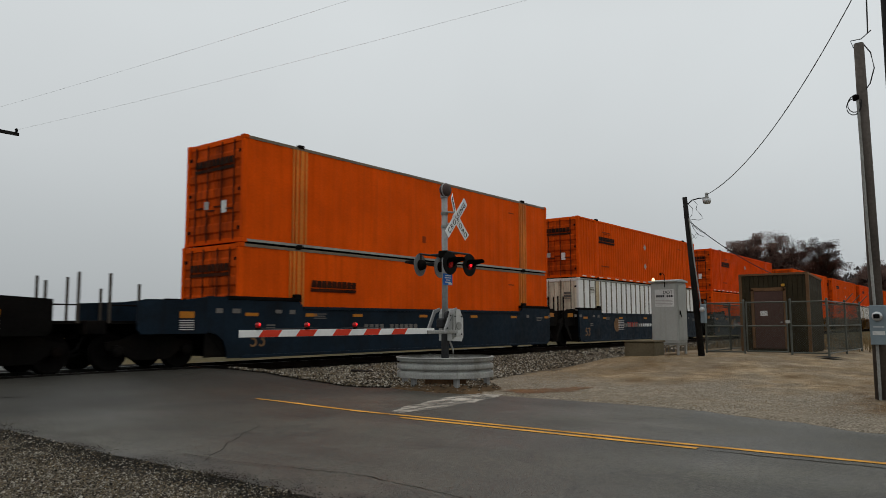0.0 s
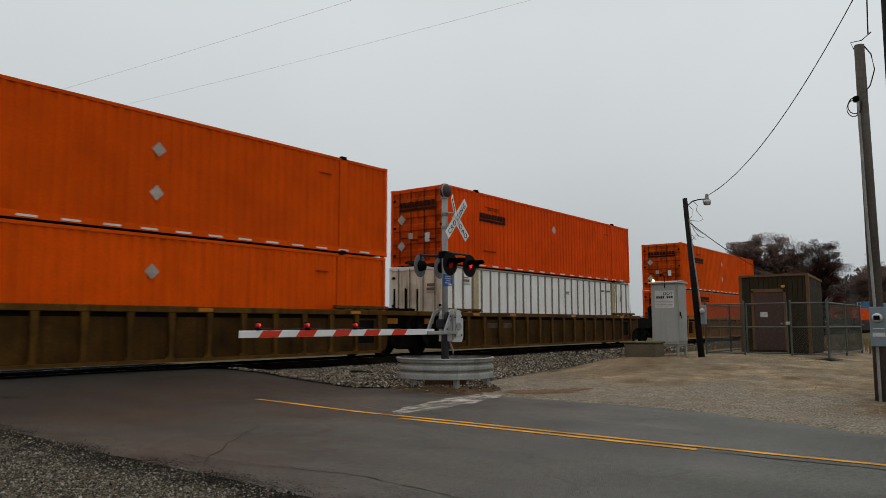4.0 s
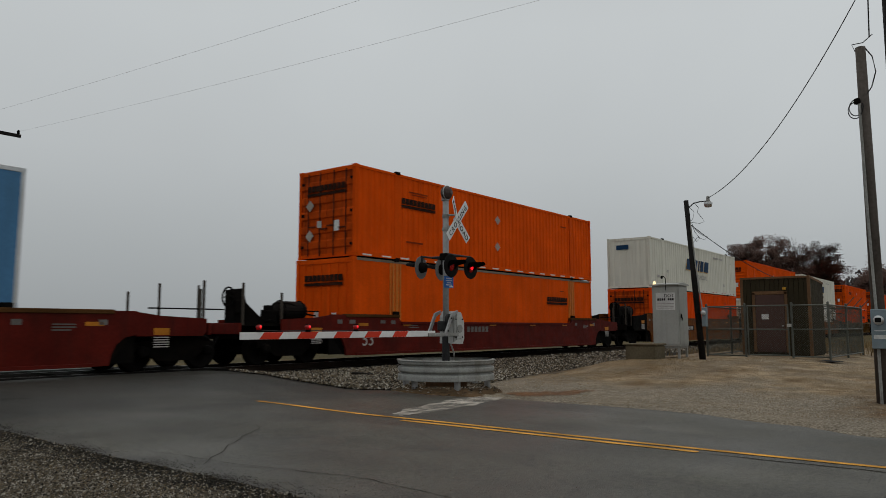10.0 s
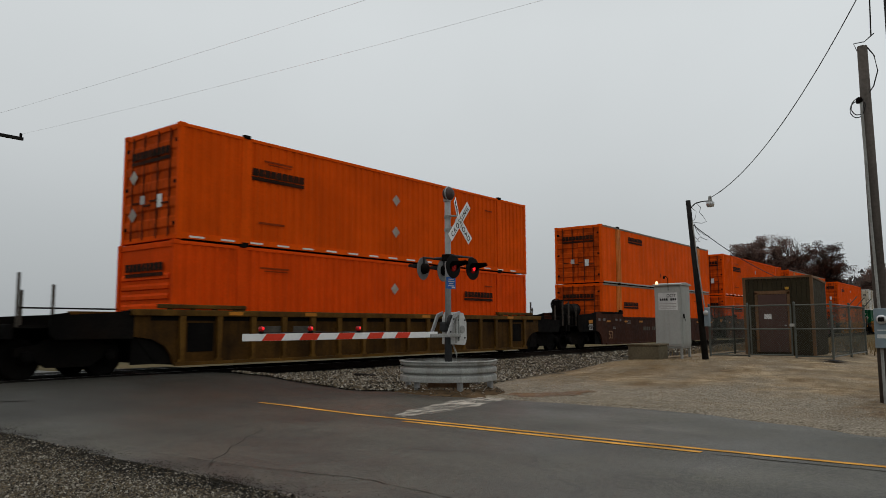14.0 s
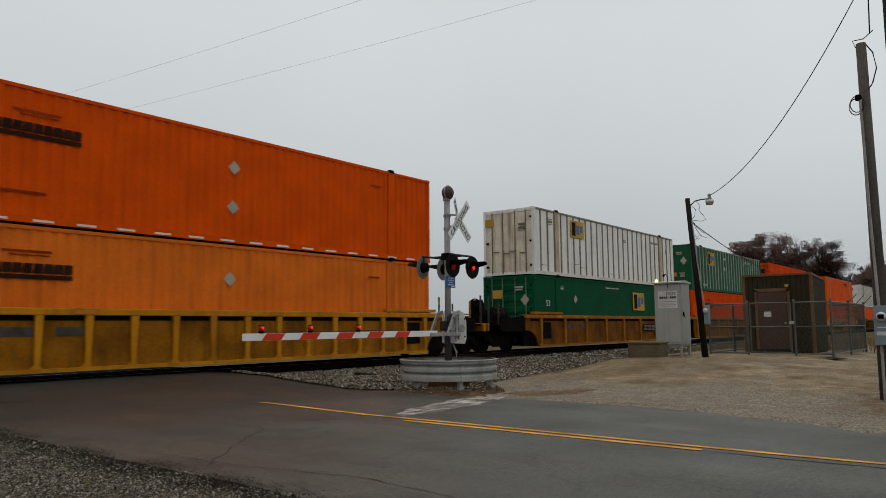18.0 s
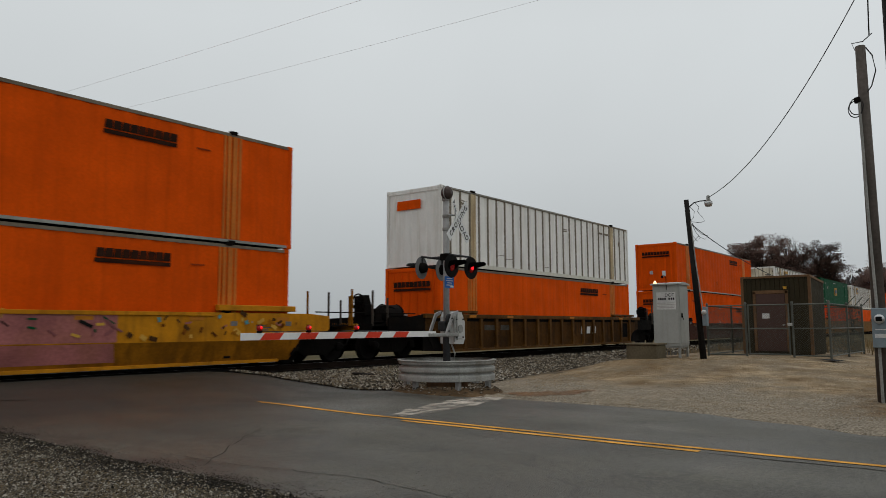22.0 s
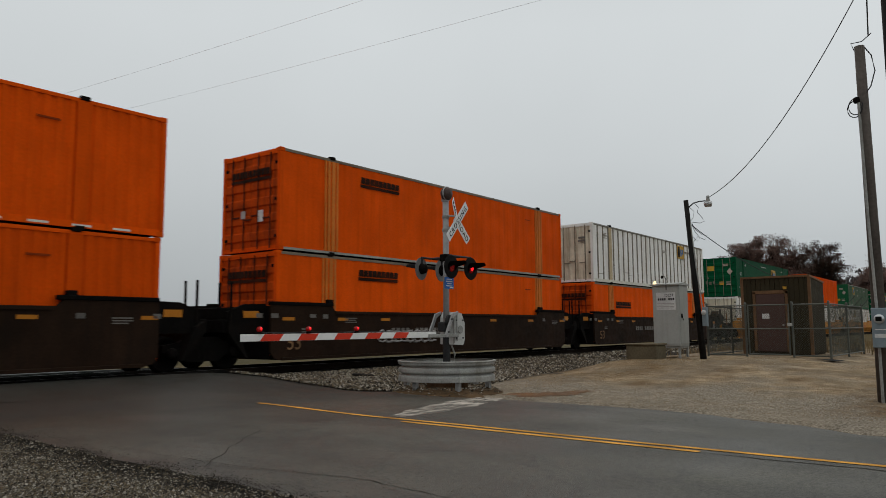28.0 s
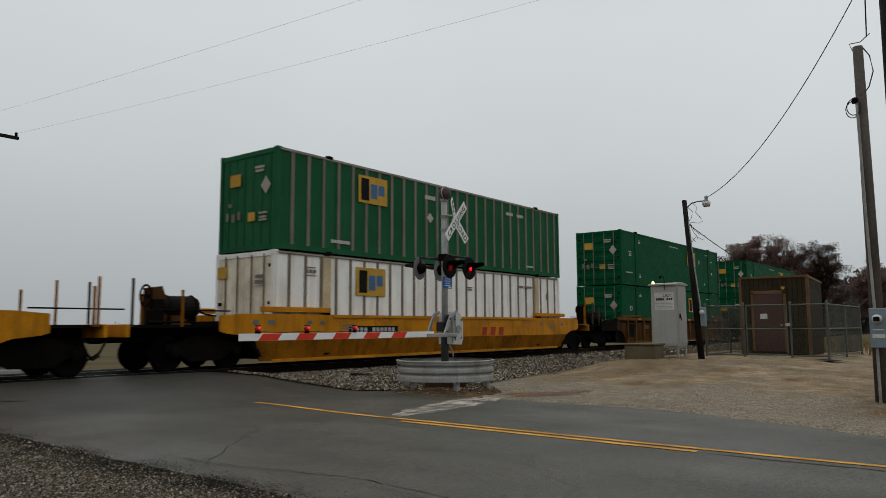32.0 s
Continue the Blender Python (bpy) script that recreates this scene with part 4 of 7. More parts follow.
        prism(bm, [(-0.42, 1.22), (-0.36, 1.18), (-0.12, 1.62), (0.05, 1.70), (0.05, 1.76), (-0.16, 1.70)], y - 0.02, y + 0.02)
        part("support_arm", bm, m_mast, th)
    bm = bmesh.new()
    box(bm, -0.24, -0.10, -0.12, 0.08, 1.30, 1.52, 0.03)
    part("counterweight", bm, m_armdark, th)
    bm = bmesh.new()
    lathe(bm, [(0.10, -0.03), (0.12, -0.02), (0.12, 0.02), (0.10, 0.03)], (-0.16, -0.20, 1.56), 16, "y")
    part("drive_gear", bm, m_armdark, th)
    for x, z0, z1 in ((-0.04, 1.05, 1.70), (0.07, 1.10, 1.72)):
        bm = bmesh.new()
        box(bm, x - 0.018, x + 0.018, -0.262, -0.236, z0, z1, 0.006)
        part("link_bar", bm, m_galv, th)
    for x, z in ((0.06, 1.16), (0.30, 1.16), (0.06, 1.56), (0.30, 1.56), (-0.32, 1.30), (-0.2, 1.58)):
        bm = bmesh.new()
        lathe(bm, [(0.018, 0.0), (0.018, -0.02), (0.01, -0.026)], (x, -0.236 if x > 0 else -0.30, z), 8, "y")
        part("bolt", bm, m_armdark, th)
    bm = bmesh.new()
    tube(bm, [(0.05, -0.1, 1.0), (0.12, -0.14, 0.8), (0.08, -0.16, 0.6), (0.1, -0.1, 0.4)], 0.022, 8)
    part("cable_conduit", bm, m_galv, th)
    bm = bmesh.new()
    box(bm, -0.98, 0.10, -0.29, -0.21, 1.18, 1.26, 0.01)
    part("arm_tube", bm, m_galv, th)
    bm = bmesh.new()
    x0, x1 = -5.83, -0.72
    box(bm, x0, x1, -0.262, -0.238, 1.185, 1.305, 0.004)
    arm = part("gate_arm", bm, m_armwhite, th, "white gate arm with slanted red stripes")
    xs = [-5.45, -4.64, -3.76, -2.94, -2.13]
    for i, x in enumerate(xs):
        bm = bmesh.new()
        w = 0.41
        quads(bm, [(x, -0.2645, 1.187), (x + w, -0.2645, 1.187), (x + w + 0.10, -0.2645, 1.303), (x + 0.10, -0.2645, 1.303)], [(0, 1, 2, 3)])
        part("red_stripe", bm, m_armred, arm)
    for i, x in enumerate((-5.45, -4.37, -3.16)):
        bm = bmesh.new()
        box(bm, x - 0.045, x + 0.045, -0.285, -0.215, 1.305, 1.345, 0.012)
        lamp = part("gate_lamp", bm, m_dark, th, "small red lamp on the gate arm")
        bm = bmesh.new()
        lathe(bm, [(0.0, -0.05), (0.034, -0.042), (0.052, -0.012), (0.052, 0.012), (0.034, 0.042), (0.0, 0.05)], (x, -0.25, 1.385), 16, "y")
        part("lens", bm, m_redlens, lamp, smooth=True)
        bm = bmesh.new()
        lathe(bm, [(0.0, -0.056), (0.022, -0.052), (0.026, -0.046)], (x, -0.25, 1.392), 12, "y")
        part("bulb", bm, m_redtip, lamp, smooth=True)
        bm = bmesh.new()
        box(bm, x - 0.05, x + 0.05, -0.27, -0.23, 1.43, 1.443, 0.003)
        part("cap", bm, m_dark, lamp)
    bm = bmesh.new()
    tube(bm, [(-5.40, -0.25, 1.335), (-4.9, -0.25, 1.32), (-4.4, -0.25, 1.335), (-3.8, -0.25, 1.315), (-3.1, -0.25, 1.335), (-2.0, -0.25, 1.31), (-0.8, -0.25, 1.28)], 0.008, 6)
    part("lamp_cable", bm, m_wire, th)
    return th


crossing_signal()


def guard_ring():
    th = thing("guard_ring", "galvanised corrugated steel guard ring round the signal base", "guard rail", at=pose(13.34, 10.16, 0.0))
    # broad rounded ridges parted by narrow valleys
    prof = [(1.085 - 0.085 * sum(math.exp(-((h - v) / 0.024) ** 2) for v in (0.446, 0.61)), h) for h in np.linspace(0.29, 0.70, 30)]
    prof += [(1.105, 0.708), (1.105, 0.732), (1.05, 0.735)]
    prof = prof + [(r - 0.012, h) for r, h in prof[::-1]]
    seg = 40
    for q in range(2):
        bm = bmesh.new()
        rings = []
        for i in range(seg + 1):
            a = radians(q * 180 - 128) + math.pi * i / seg
            rings.append([bm.verts.new((r * math.cos(a), r * math.sin(a), h)) for r, h in prof])
        for a, b in zip(rings, rings[1:]):
            for i in range(len(prof)):
                j = (i + 1) % len(prof)
                bm.faces.new([a[i], a[j], b[j], b[i]])
        bmesh.ops.recalc_face_normals(bm, faces=bm.faces[:])
        part("corrugated_rail", bm, m_galv, th, smooth=True)
    for i in range(6):
        a = radians(-128 + 60 * i)
        bm = bmesh.new()
        x, y = 0.95 * math.cos(a), 0.95 * math.sin(a)
        box(bm, x - 0.05, x + 0.05, y - 0.05, y + 0.05, -0.05, 0.62, 0.006)
        part("post", bm, m_mast, th)
    return th


guard_ring()


def pad_z(x, y):
    r = math.hypot(x - 13.34, y - 10.16)
    return ramp(r, [(0.95, 0.13), (1.4, -0.03)]) + 0.02 * noise.noise(Vector((x * 4, y * 4, 2)))


blob("spoil_heap", "gravelly rusty soil round the signal base", [(13.34 + 1.4 * math.cos(a), 10.16 + 1.4 * math.sin(a)) for a in np.linspace(0, 2 * math.pi, 17)[:-1]], pad_z, m_spoil, 0.01, kind="stuff", category="soil", subdiv=4, wob=0.15)


def in_pad(r):
    a, q = r.uniform(0, 6.283), 1.25 * r.random() ** 0.5
    return 13.34 + q * math.cos(a), 10.16 + q * math.sin(a)


def stones_on(name, label, count, place, size, material, fz, seed):
    """Broken stones lying on a given surface."""
    rnd = random.Random(seed)
    pts, faces = [], []
    for _ in range(count):
        x, y = place(rnd)
        z = fz(x, y) + 0.012
        s = size * rnd.uniform(0.5, 1.5)
        k = len(pts)
        for u, v, w in ((1, 0, 0), (0, 0.8, 0.1), (-0.9, 0.1, 0), (0, -0.8, 0.05), (0.15, 0.1, 0.8)):
            u, v, w = (q * rnd.uniform(0.7, 1.25) for q in (u, v, w))
            pts.append((x + s * u, y + s * v, z + s * 0.7 * (w + 0.1)))
        faces += [(k, k + 1, k + 4), (k + 1, k + 2, k + 4), (k + 2, k + 3, k + 4), (k + 3, k, k + 4)]
    me = bpy.data.meshes.new(name)
    me.from_pydata(pts, [], faces)
    me.materials.append(material)
    return tagged(new(name, me), label, "stones", kind="stuff")


stones_on("signal_base_stones", "grey and brown stones round the signal base", 1500, in_pad, 0.026, m_ballast, pad_z, 21)


def tie_fragment():
    bm = bmesh.new()
    box(bm, -0.30, 0.30, -0.07, 0.07, 0.0, 0.06, 0.02)
    for v in bm.verts:
        v.co.z += 0.02 * noise.noise(v.co * 6)
    ob = solid("timber_scrap", bm, m_tie, "dark broken timber scrap lying on the ballast", "debris")
    ob.matrix_basis = pose(14.5, 13.85, 0.17, 3, 4, -52)


tie_fragment()


# ---- cabinet, plinth, poles ----
def signal_cabinet():
    gz = 0.44
    th = thing("signal_cabinet", "grey metal railway signal cabinet standing on legs", "cabinet", at=pose(24.18, 9.01, gz))
    bm = bmesh.new()
    box(bm, -0.42, 0.42, -0.44, 0.44, 0.36, 2.36, 0.012)
    body = part("body", bm, m_greycab, th)
    bm = bmesh.new()
    prism(bm, [(-0.5, 2.36), (0.5, 2.36), (0.5, 2.40), (0.0, 2.46), (-0.5, 2.40)], -0.49, 0.49)
    part("roof", bm, m_greycab, th)
    bm = bmesh.new()
    box(bm, -0.38, 0.38, -0.46, -0.44, 0.44, 2.3, 0.006)
    d = part("door", bm, m_greycab, th)
    bm = bmesh.new()
    box(bm, -0.30, -0.26, -0.50, -0.46, 1.28, 1.42, 0.006)
    rod(bm, (-0.28, -0.50, 1.33), (-0.28, -0.52, 1.20), 0.012)
    part("handle", bm, m_black, d)
    bm = bmesh.new()
    box(bm, -0.44, -0.42, -0.41, 0.41, 0.44, 2.3, 0.006)
    d2 = part("door", bm, m_greycab, th)
    bm = bmesh.new()
    box(bm, -0.444, -0.44, -0.34, 0.30, 1.55, 2.12)
    plate = part("notice", bm, m_markwhite, d2, "white notice with crossing identification")
    me = letters("DOT", 0.15, m_black)
    piece("letters", me, plate, (-0.448, 0.02, 1.97), (0, 0, -90))
    for z, a, b, h in ((1.86, -0.30, 0.27, 0.075), (1.75, -0.3, 0.28, 0.02), (1.70, -0.3, 0.25, 0.02), (1.65, -0.3, 0.28, 0.02), (1.60, -0.28, 0.22, 0.02)):
        n = 8 if h > 0.05 else 1
        for i in range(n):
            if n == 8 and i == 3:
                continue
            w = (b - a) / n
            bm = bmesh.new()
            box(bm, -0.449, -0.445, a + i * w, a + i * w + w * (0.7 if n == 8 else 1), z, z + h)
            part("text_bar", bm, m_black if n == 8 else m_markgrey, plate)
    for x in (-0.36, 0.36):
        for y in (-0.39, 0.39):
            bm = bmesh.new()
            box(bm, x - 0.035, x + 0.035, y - 0.035, y + 0.035, -0.06, 0.36, 0.005)
            part("leg", bm, m_galv, th)
    bm = bmesh.new()
    box(bm, -0.40, 0.40, -0.43, 0.43, 0.30, 0.358, 0.005)
    part("base_frame", bm, m_galv, th)
    bm = bmesh.new()
    tube(bm, [(-0.46, -0.05, 2.2), (-0.46, -0.05, 2.58), (-0.48, 0.0, 2.66), (-0.50, 0.05, 2.66)], 0.012, 8)
    lampw = part("lamp_bracket", bm, m_dark, th)
    bm = bmesh.new()
    lathe(bm, [(0.02, 0.0), (0.035, -0.02), (0.04, -0.07), (0.02, -0.09)], (-0.50, 0.06, 2.67), 12)
    part("sensor", bm, m_dark, lampw)
    bm = bmesh.new()
    lathe(bm, [(0.05, 2.40), (0.05, 2.45), (0.035, 2.50), (0.0, 2.52)], (-0.38, 0.36, 0), 12)
    part("indicator_lamp", bm, m_indicator, th, "small warm lit indicator lamp", smooth=True)
    return th


signal_cabinet()


def plinth():
    th = thing("cable_vault", "stained concrete cable vault with a flat lid", "concrete box", at=pose(22.5, 9.22, 0.44))
    bm = bmesh.new()
    box(bm, -0.40, 0.40, -0.50, 0.50, -0.25, 0.42, 0.03)
    part("body", bm, m_concrete, th)
    bm = bmesh.new()
    box(bm, -0.43, 0.43, -0.53, 0.53, 0.422, 0.48, 0.015)
    part("lid", bm, m_concrete, th, "slightly paler lid")
    return th


plinth()


def lamp_pole():
    gz = 0.43
    th = thing("lamp_pole", "dark leaning wooden pole with a yard lamp and cables", "lamp pole", at=pose(23.8, 7.89, gz))
    bm = bmesh.new()
    top = Vector((-0.18, 0.26, 5.1))
    rod(bm, (0.03, -0.04, -0.3), top, 0.105, 0.075, 14)
    part("pole", bm, m_darkpole, th, smooth=True)
    bm = bmesh.new()
    tube(bm, [(-0.15, 0.19, 4.86), (-0.08, 0.05, 5.0), (0.02, -0.12, 5.05), (0.10, -0.29, 5.06)], 0.019, 8)
    lb = part("lamp_arm", bm, m_armdark, th)
    bm = bmesh.new()
    lathe(bm, [(0.03, 0.15), (0.055, 0.12), (0.055, 0.02), (0.08, -0.03), (0.08, -0.06)], (0.13, -0.35, 5.08), 14)
    part("lamp_head", bm, m_galv, lb, "grey yard lamp head", smooth=True)
    bm = bmesh.new()
    lathe(bm, [(0.135, -0.06), (0.13, -0.13), (0.105, -0.21), (0.0, -0.23)], (0.13, -0.35, 5.08), 16)
    part("lamp_glass", bm, m_silver, lb, "ribbed pale lamp refractor", smooth=True)
    bm = bmesh.new()
    box(bm, -0.18, 0.02, -0.24, -0.10, 1.02, 1.62, 0.012)
    mb = part("meter_box", bm, m_meter, th, "grey electric meter box")
    bm = bmesh.new()
    lathe(bm, [(0.075, 0.0), (0.075, -0.06), (0.04, -0.085)], (-0.18, -0.17, 1.45), 16, "x")
    part("meter", bm, m_silver, mb)
    bm = bmesh.new()
    tube(bm, [(-0.09, -0.10, 1.62), (-0.14, 0.04, 3.0), (-0.20, 0.14, 4.4)], 0.020, 8)
    part("conduit", bm, m_galv, th)
    for path in (
        [(-0.06, 0.03, 5.0), (0.00, -0.08, 4.86), (-0.02, -0.04, 4.70), (0.06, -0.16, 4.52), (0.10, -0.22, 4.40), (0.02, -0.10, 4.34), (-0.13, 0.14, 4.38)],
        [(-0.15, 0.20, 4.9), (-0.08, 0.04, 4.72), (-0.10, 0.08, 4.5), (-0.13, 0.14, 4.42)],
        [(-0.12, 0.12, 4.34), (-0.05, 0.02, 4.12), (0.06, -0.14, 3.96), (0.16, -0.28, 3.92), (0.10, -0.20, 3.80), (-0.02, -0.02, 3.90), (-0.10, 0.10, 3.72)],
        [(-0.11, 0.12, 4.30), (-0.06, 0.04, 4.05), (0.02, -0.08, 3.86), (-0.04, 0.0, 3.74), (-0.10, 0.10, 3.9)],
    ):
        bm = bmesh.new()
        tube(bm, path, 0.008, 6)
        part("drip_loop", bm, m_wire, th, "black service cable loop", smooth=True)
    return th


lamp_pole()


def meter_pole():
    th = thing("utility_pole", "weathered grey wooden pole carrying a meter box", "utility pole", at=pose(15.74, 1.93, 0.06))
    bm = bmesh.new()
    rod(bm, (0, 0, -0.4), (0.0, 0.03, 6.72), 0.125, 0.088, 16)
    part("pole", bm, m_pole, th, smooth=True)
    bm = bmesh.new()
    box(bm, -0.235, -0.115, -0.17, 0.11, 0.98, 1.70, 0.012)
    mb = part("meter_box", bm, m_meter, th, "grey meter box with a round glass meter")
    bm = bmesh.new()
    lathe(bm, [(0.085, 0.0), (0.085, -0.05), (0.06, -0.09), (0.0, -0.1)], (-0.236, -0.02, 1.50), 20, "x")
    part("meter_glass", bm, m_silver, mb)
    bm = bmesh.new()
    box(bm, -0.342, -0.336, -0.07, 0.03, 1.46, 1.54)
    part("meter_dial", bm, m_black, mb)
    bm = bmesh.new()
    box(bm, -0.2395, -0.2355, -0.13, 0.07, 1.16, 1.23)
    part("label_plate", bm, m_markwhite, mb)
    bm = bmesh.new()
    box(bm, -0.2395, -0.2355, -0.12, 0.06, 1.30, 1.315)
    part("label_plate", bm, m_markwhite, mb)
    bm = bmesh.new()
    tube(bm, [(-0.15, 0.02, 1.70), (-0.145, 0.06, 3.4), (-0.125, 0.09, 5.6)], 0.026, 8)
    tube(bm, [(-0.15, 0.02, 0.98), (-0.15, 0.02, -0.05)], 0.026, 8)
    part("conduit", bm, m_galv, th)
    bm = bmesh.new()
    lathe(bm, [(0.0, 0.07), (0.05, 0.05), (0.06, 0.0), (0.05, -0.05)], (-0.13, 0.12, 5.64), 12)
    part("weatherhead", bm, m_dark, th)
    bm = bmesh.new()
    for k in range(2):
        tube(bm, [(-0.14, 0.14 + 0.12 * math.sin(a) + 0.02 * k, 5.52 + 0.16 * math.cos(a) - 0.05 * k) for a in np.linspace(0, 5.2, 12)], 0.010, 6)
    tube(bm, [(0.05, -0.05, 6.7), (-0.02, -0.16, 6.5), (0.02, -0.20, 6.2), (-0.02, -0.12, 5.9), (-0.08, 0.05, 5.65)], 0.012, 6)
    tube(bm, [(0.0, 0.12, 6.66), (-0.08, 0.16, 6.78), (-0.02, -0.02, 6.80), (0.04, -0.18, 6.95)], 0.010, 6)
    part("drip_loops", bm, m_wire, th)
    return th


meter_pole()


def near_pole():
    th = thing("utility_pole", "tall dark creosoted utility pole by the road", "utility pole", at=pose(13.2, 1.17, 0.0))
    bm = bmesh.new()
    rod(bm, (0, 0, -0.4), (0, 0, 10.4), 0.16, 0.12, 16)
    part("pole", bm, m_darkpole, th, smooth=True)
    bm = bmesh.new()
    box(bm, -0.06, 0.06, -1.2, 1.2, 9.36, 9.48, 0.01)
    arm = part("crossarm", bm, m_pole, th)
    for x in (-1.0, 0.25):
        bm = bmesh.new()
        lathe(bm, [(0.02, 0.0), (0.05, 0.04), (0.035, 0.07), (0.05, 0.1), (0.02, 0.14)], (0, x, 9.48), 12)
        part("insulator", bm, m_dark, arm)
    return th


def far_pole():
    th = thing("utility_pole", "distant dark pole with a crossarm beyond the tracks", "utility pole", at=pose(12.55, 33.95, 0.0))
    bm = bmesh.new()
    rod(bm, (0, 0, -0.4), (0, 0, 10.2), 0.17, 0.12, 14)
    part("pole", bm, m_darkpole, th, smooth=True)
    bm = bmesh.new()
    box(bm, -1.25, 1.25, -0.06, 0.06, 9.72, 9.86, 0.01)
    arm = part("crossarm", bm, m_darkpole, th)
    for x in (-1.2, 1.15):
        bm = bmesh.new()
        lathe(bm, [(0.03, 0.0), (0.07, 0.05), (0.05, 0.09), (0.07, 0.13), (0.03, 0.18)], (x, 0, 9.86), 12)
        part("insulator", bm, m_dark, arm)
    return th


near_pole()
far_pole()
for lab, a, b, drop, r, mm in (
    ("thin power line above the road", (11.45, 33.95, 9.98), (13.9, 4.0, 9.98), 0.15, 0.0032, m_paleline),
    ("thin power line above the road", (13.7, 33.95, 9.98), (16.6, 4.0, 9.98), 0.15, 0.0032, m_paleline),
    ("black service cable between two poles", (23.93, 7.56, 5.58), (13.2, 0.2, 9.5), 1.02, 0.011, m_wire),
    ("black cable rising from the meter pole", (15.74, 1.80, 6.95), (13.2, 1.42, 9.5), 0.0, 0.012, m_wire),
    ("black cable from the lamp pole to the shed", (23.68, 8.03, 4.72), (29.5, 6.9, 3.25), 0.14, 0.013, m_wire),
):
    bm = bmesh.new()
    tube(bm, sag(a, b, drop, 40), r, 6)
    solid("overhead_cable", bm, mm, lab, "cable")


# ---- shed inside its fence ----
def shed():
    gz = 0.42
    th = thing("utility_shed", "small olive-brown wooden utility shed with a flat roof", "shed", at=pose(28.0, 6.62, gz))
    hw, dp, h = 1.12, 2.3, 2.72
    n = 14
    for i in range(n):
        bm = bmesh.new()
        w = 2 * hw / n
        y = -hw + i * w
        box(bm, 0.0, 0.03, y + 0.006, y + w - 0.006, 0.05, h, 0.004)
        part("siding_board", bm, m_siding, th)
    for s in (-1, 1):
        for i in range(n):
            w = dp / n
            bm = bmesh.new()
            box(bm, 0.03 + i * w + 0.006, 0.03 + i * w + w - 0.006, s * hw - 0.015, s * hw + 0.015, 0.05, h - 0.12 * i / n, 0.004)
            part("siding_board", bm, m_siding, th)
    bm = bmesh.new()
    box(bm, 0.035, dp - 0.01, -hw + 0.02, hw - 0.02, 0.0, h - 0.16)
    part("inner_wall", bm, m_siding, th)
    bm = bmesh.new()
    prism(bm, [(-0.05, h + 0.0), (dp + 0.05, h - 0.14), (dp + 0.05, h - 0.07), (-0.05, h + 0.07)], -hw - 0.04, hw + 0.04)
    part("roof", bm, m_trim, th, "flat roof edged in tan boards")
    for y in (-hw, hw):
        bm = bmesh.new()
        box(bm, -0.02, 0.06, y - 0.05, y + 0.05, 0.0, h, 0.005)
        part("corner_trim", bm, m_trim, th)
    for y0, y1, z0, z1 in ((-0.42, -0.32, 0.12, 2.24), (0.66, 0.76, 0.12, 2.24), (-0.42, 0.76, 2.16, 2.28)):
        bm = bmesh.new()
        box(bm, -0.035, -0.002, y0, y1, z0, z1, 0.005)
        part("door_trim", bm, m_trim, th)
    bm = bmesh.new()
    box(bm, -0.03, -0.002, -0.31, 0.65, 0.12, 2.15, 0.006)
    d = part("door", bm, m_door, th, "dull maroon door with a white notice")
    bm = bmesh.new()
    box(bm, -0.036, -0.031, 0.22, 0.46, 1.28, 1.46)
    part("notice", bm, m_markwhite, d)
    bm = bmesh.new()
    rod(bm, (-0.03, -0.24, 1.05), (-0.09, -0.24, 1.05), 0.03)
    part("knob", bm, m_galv, d)
    bm = bmesh.new()
    lathe(bm, [(0.07, 0.0), (0.06, -0.08), (0.03, -0.1)], (-0.1, -0.35, 2.4), 12)
    part("door_lamp", bm, m_gold, th, "small yellow lamp over the door")
    return th


shed()


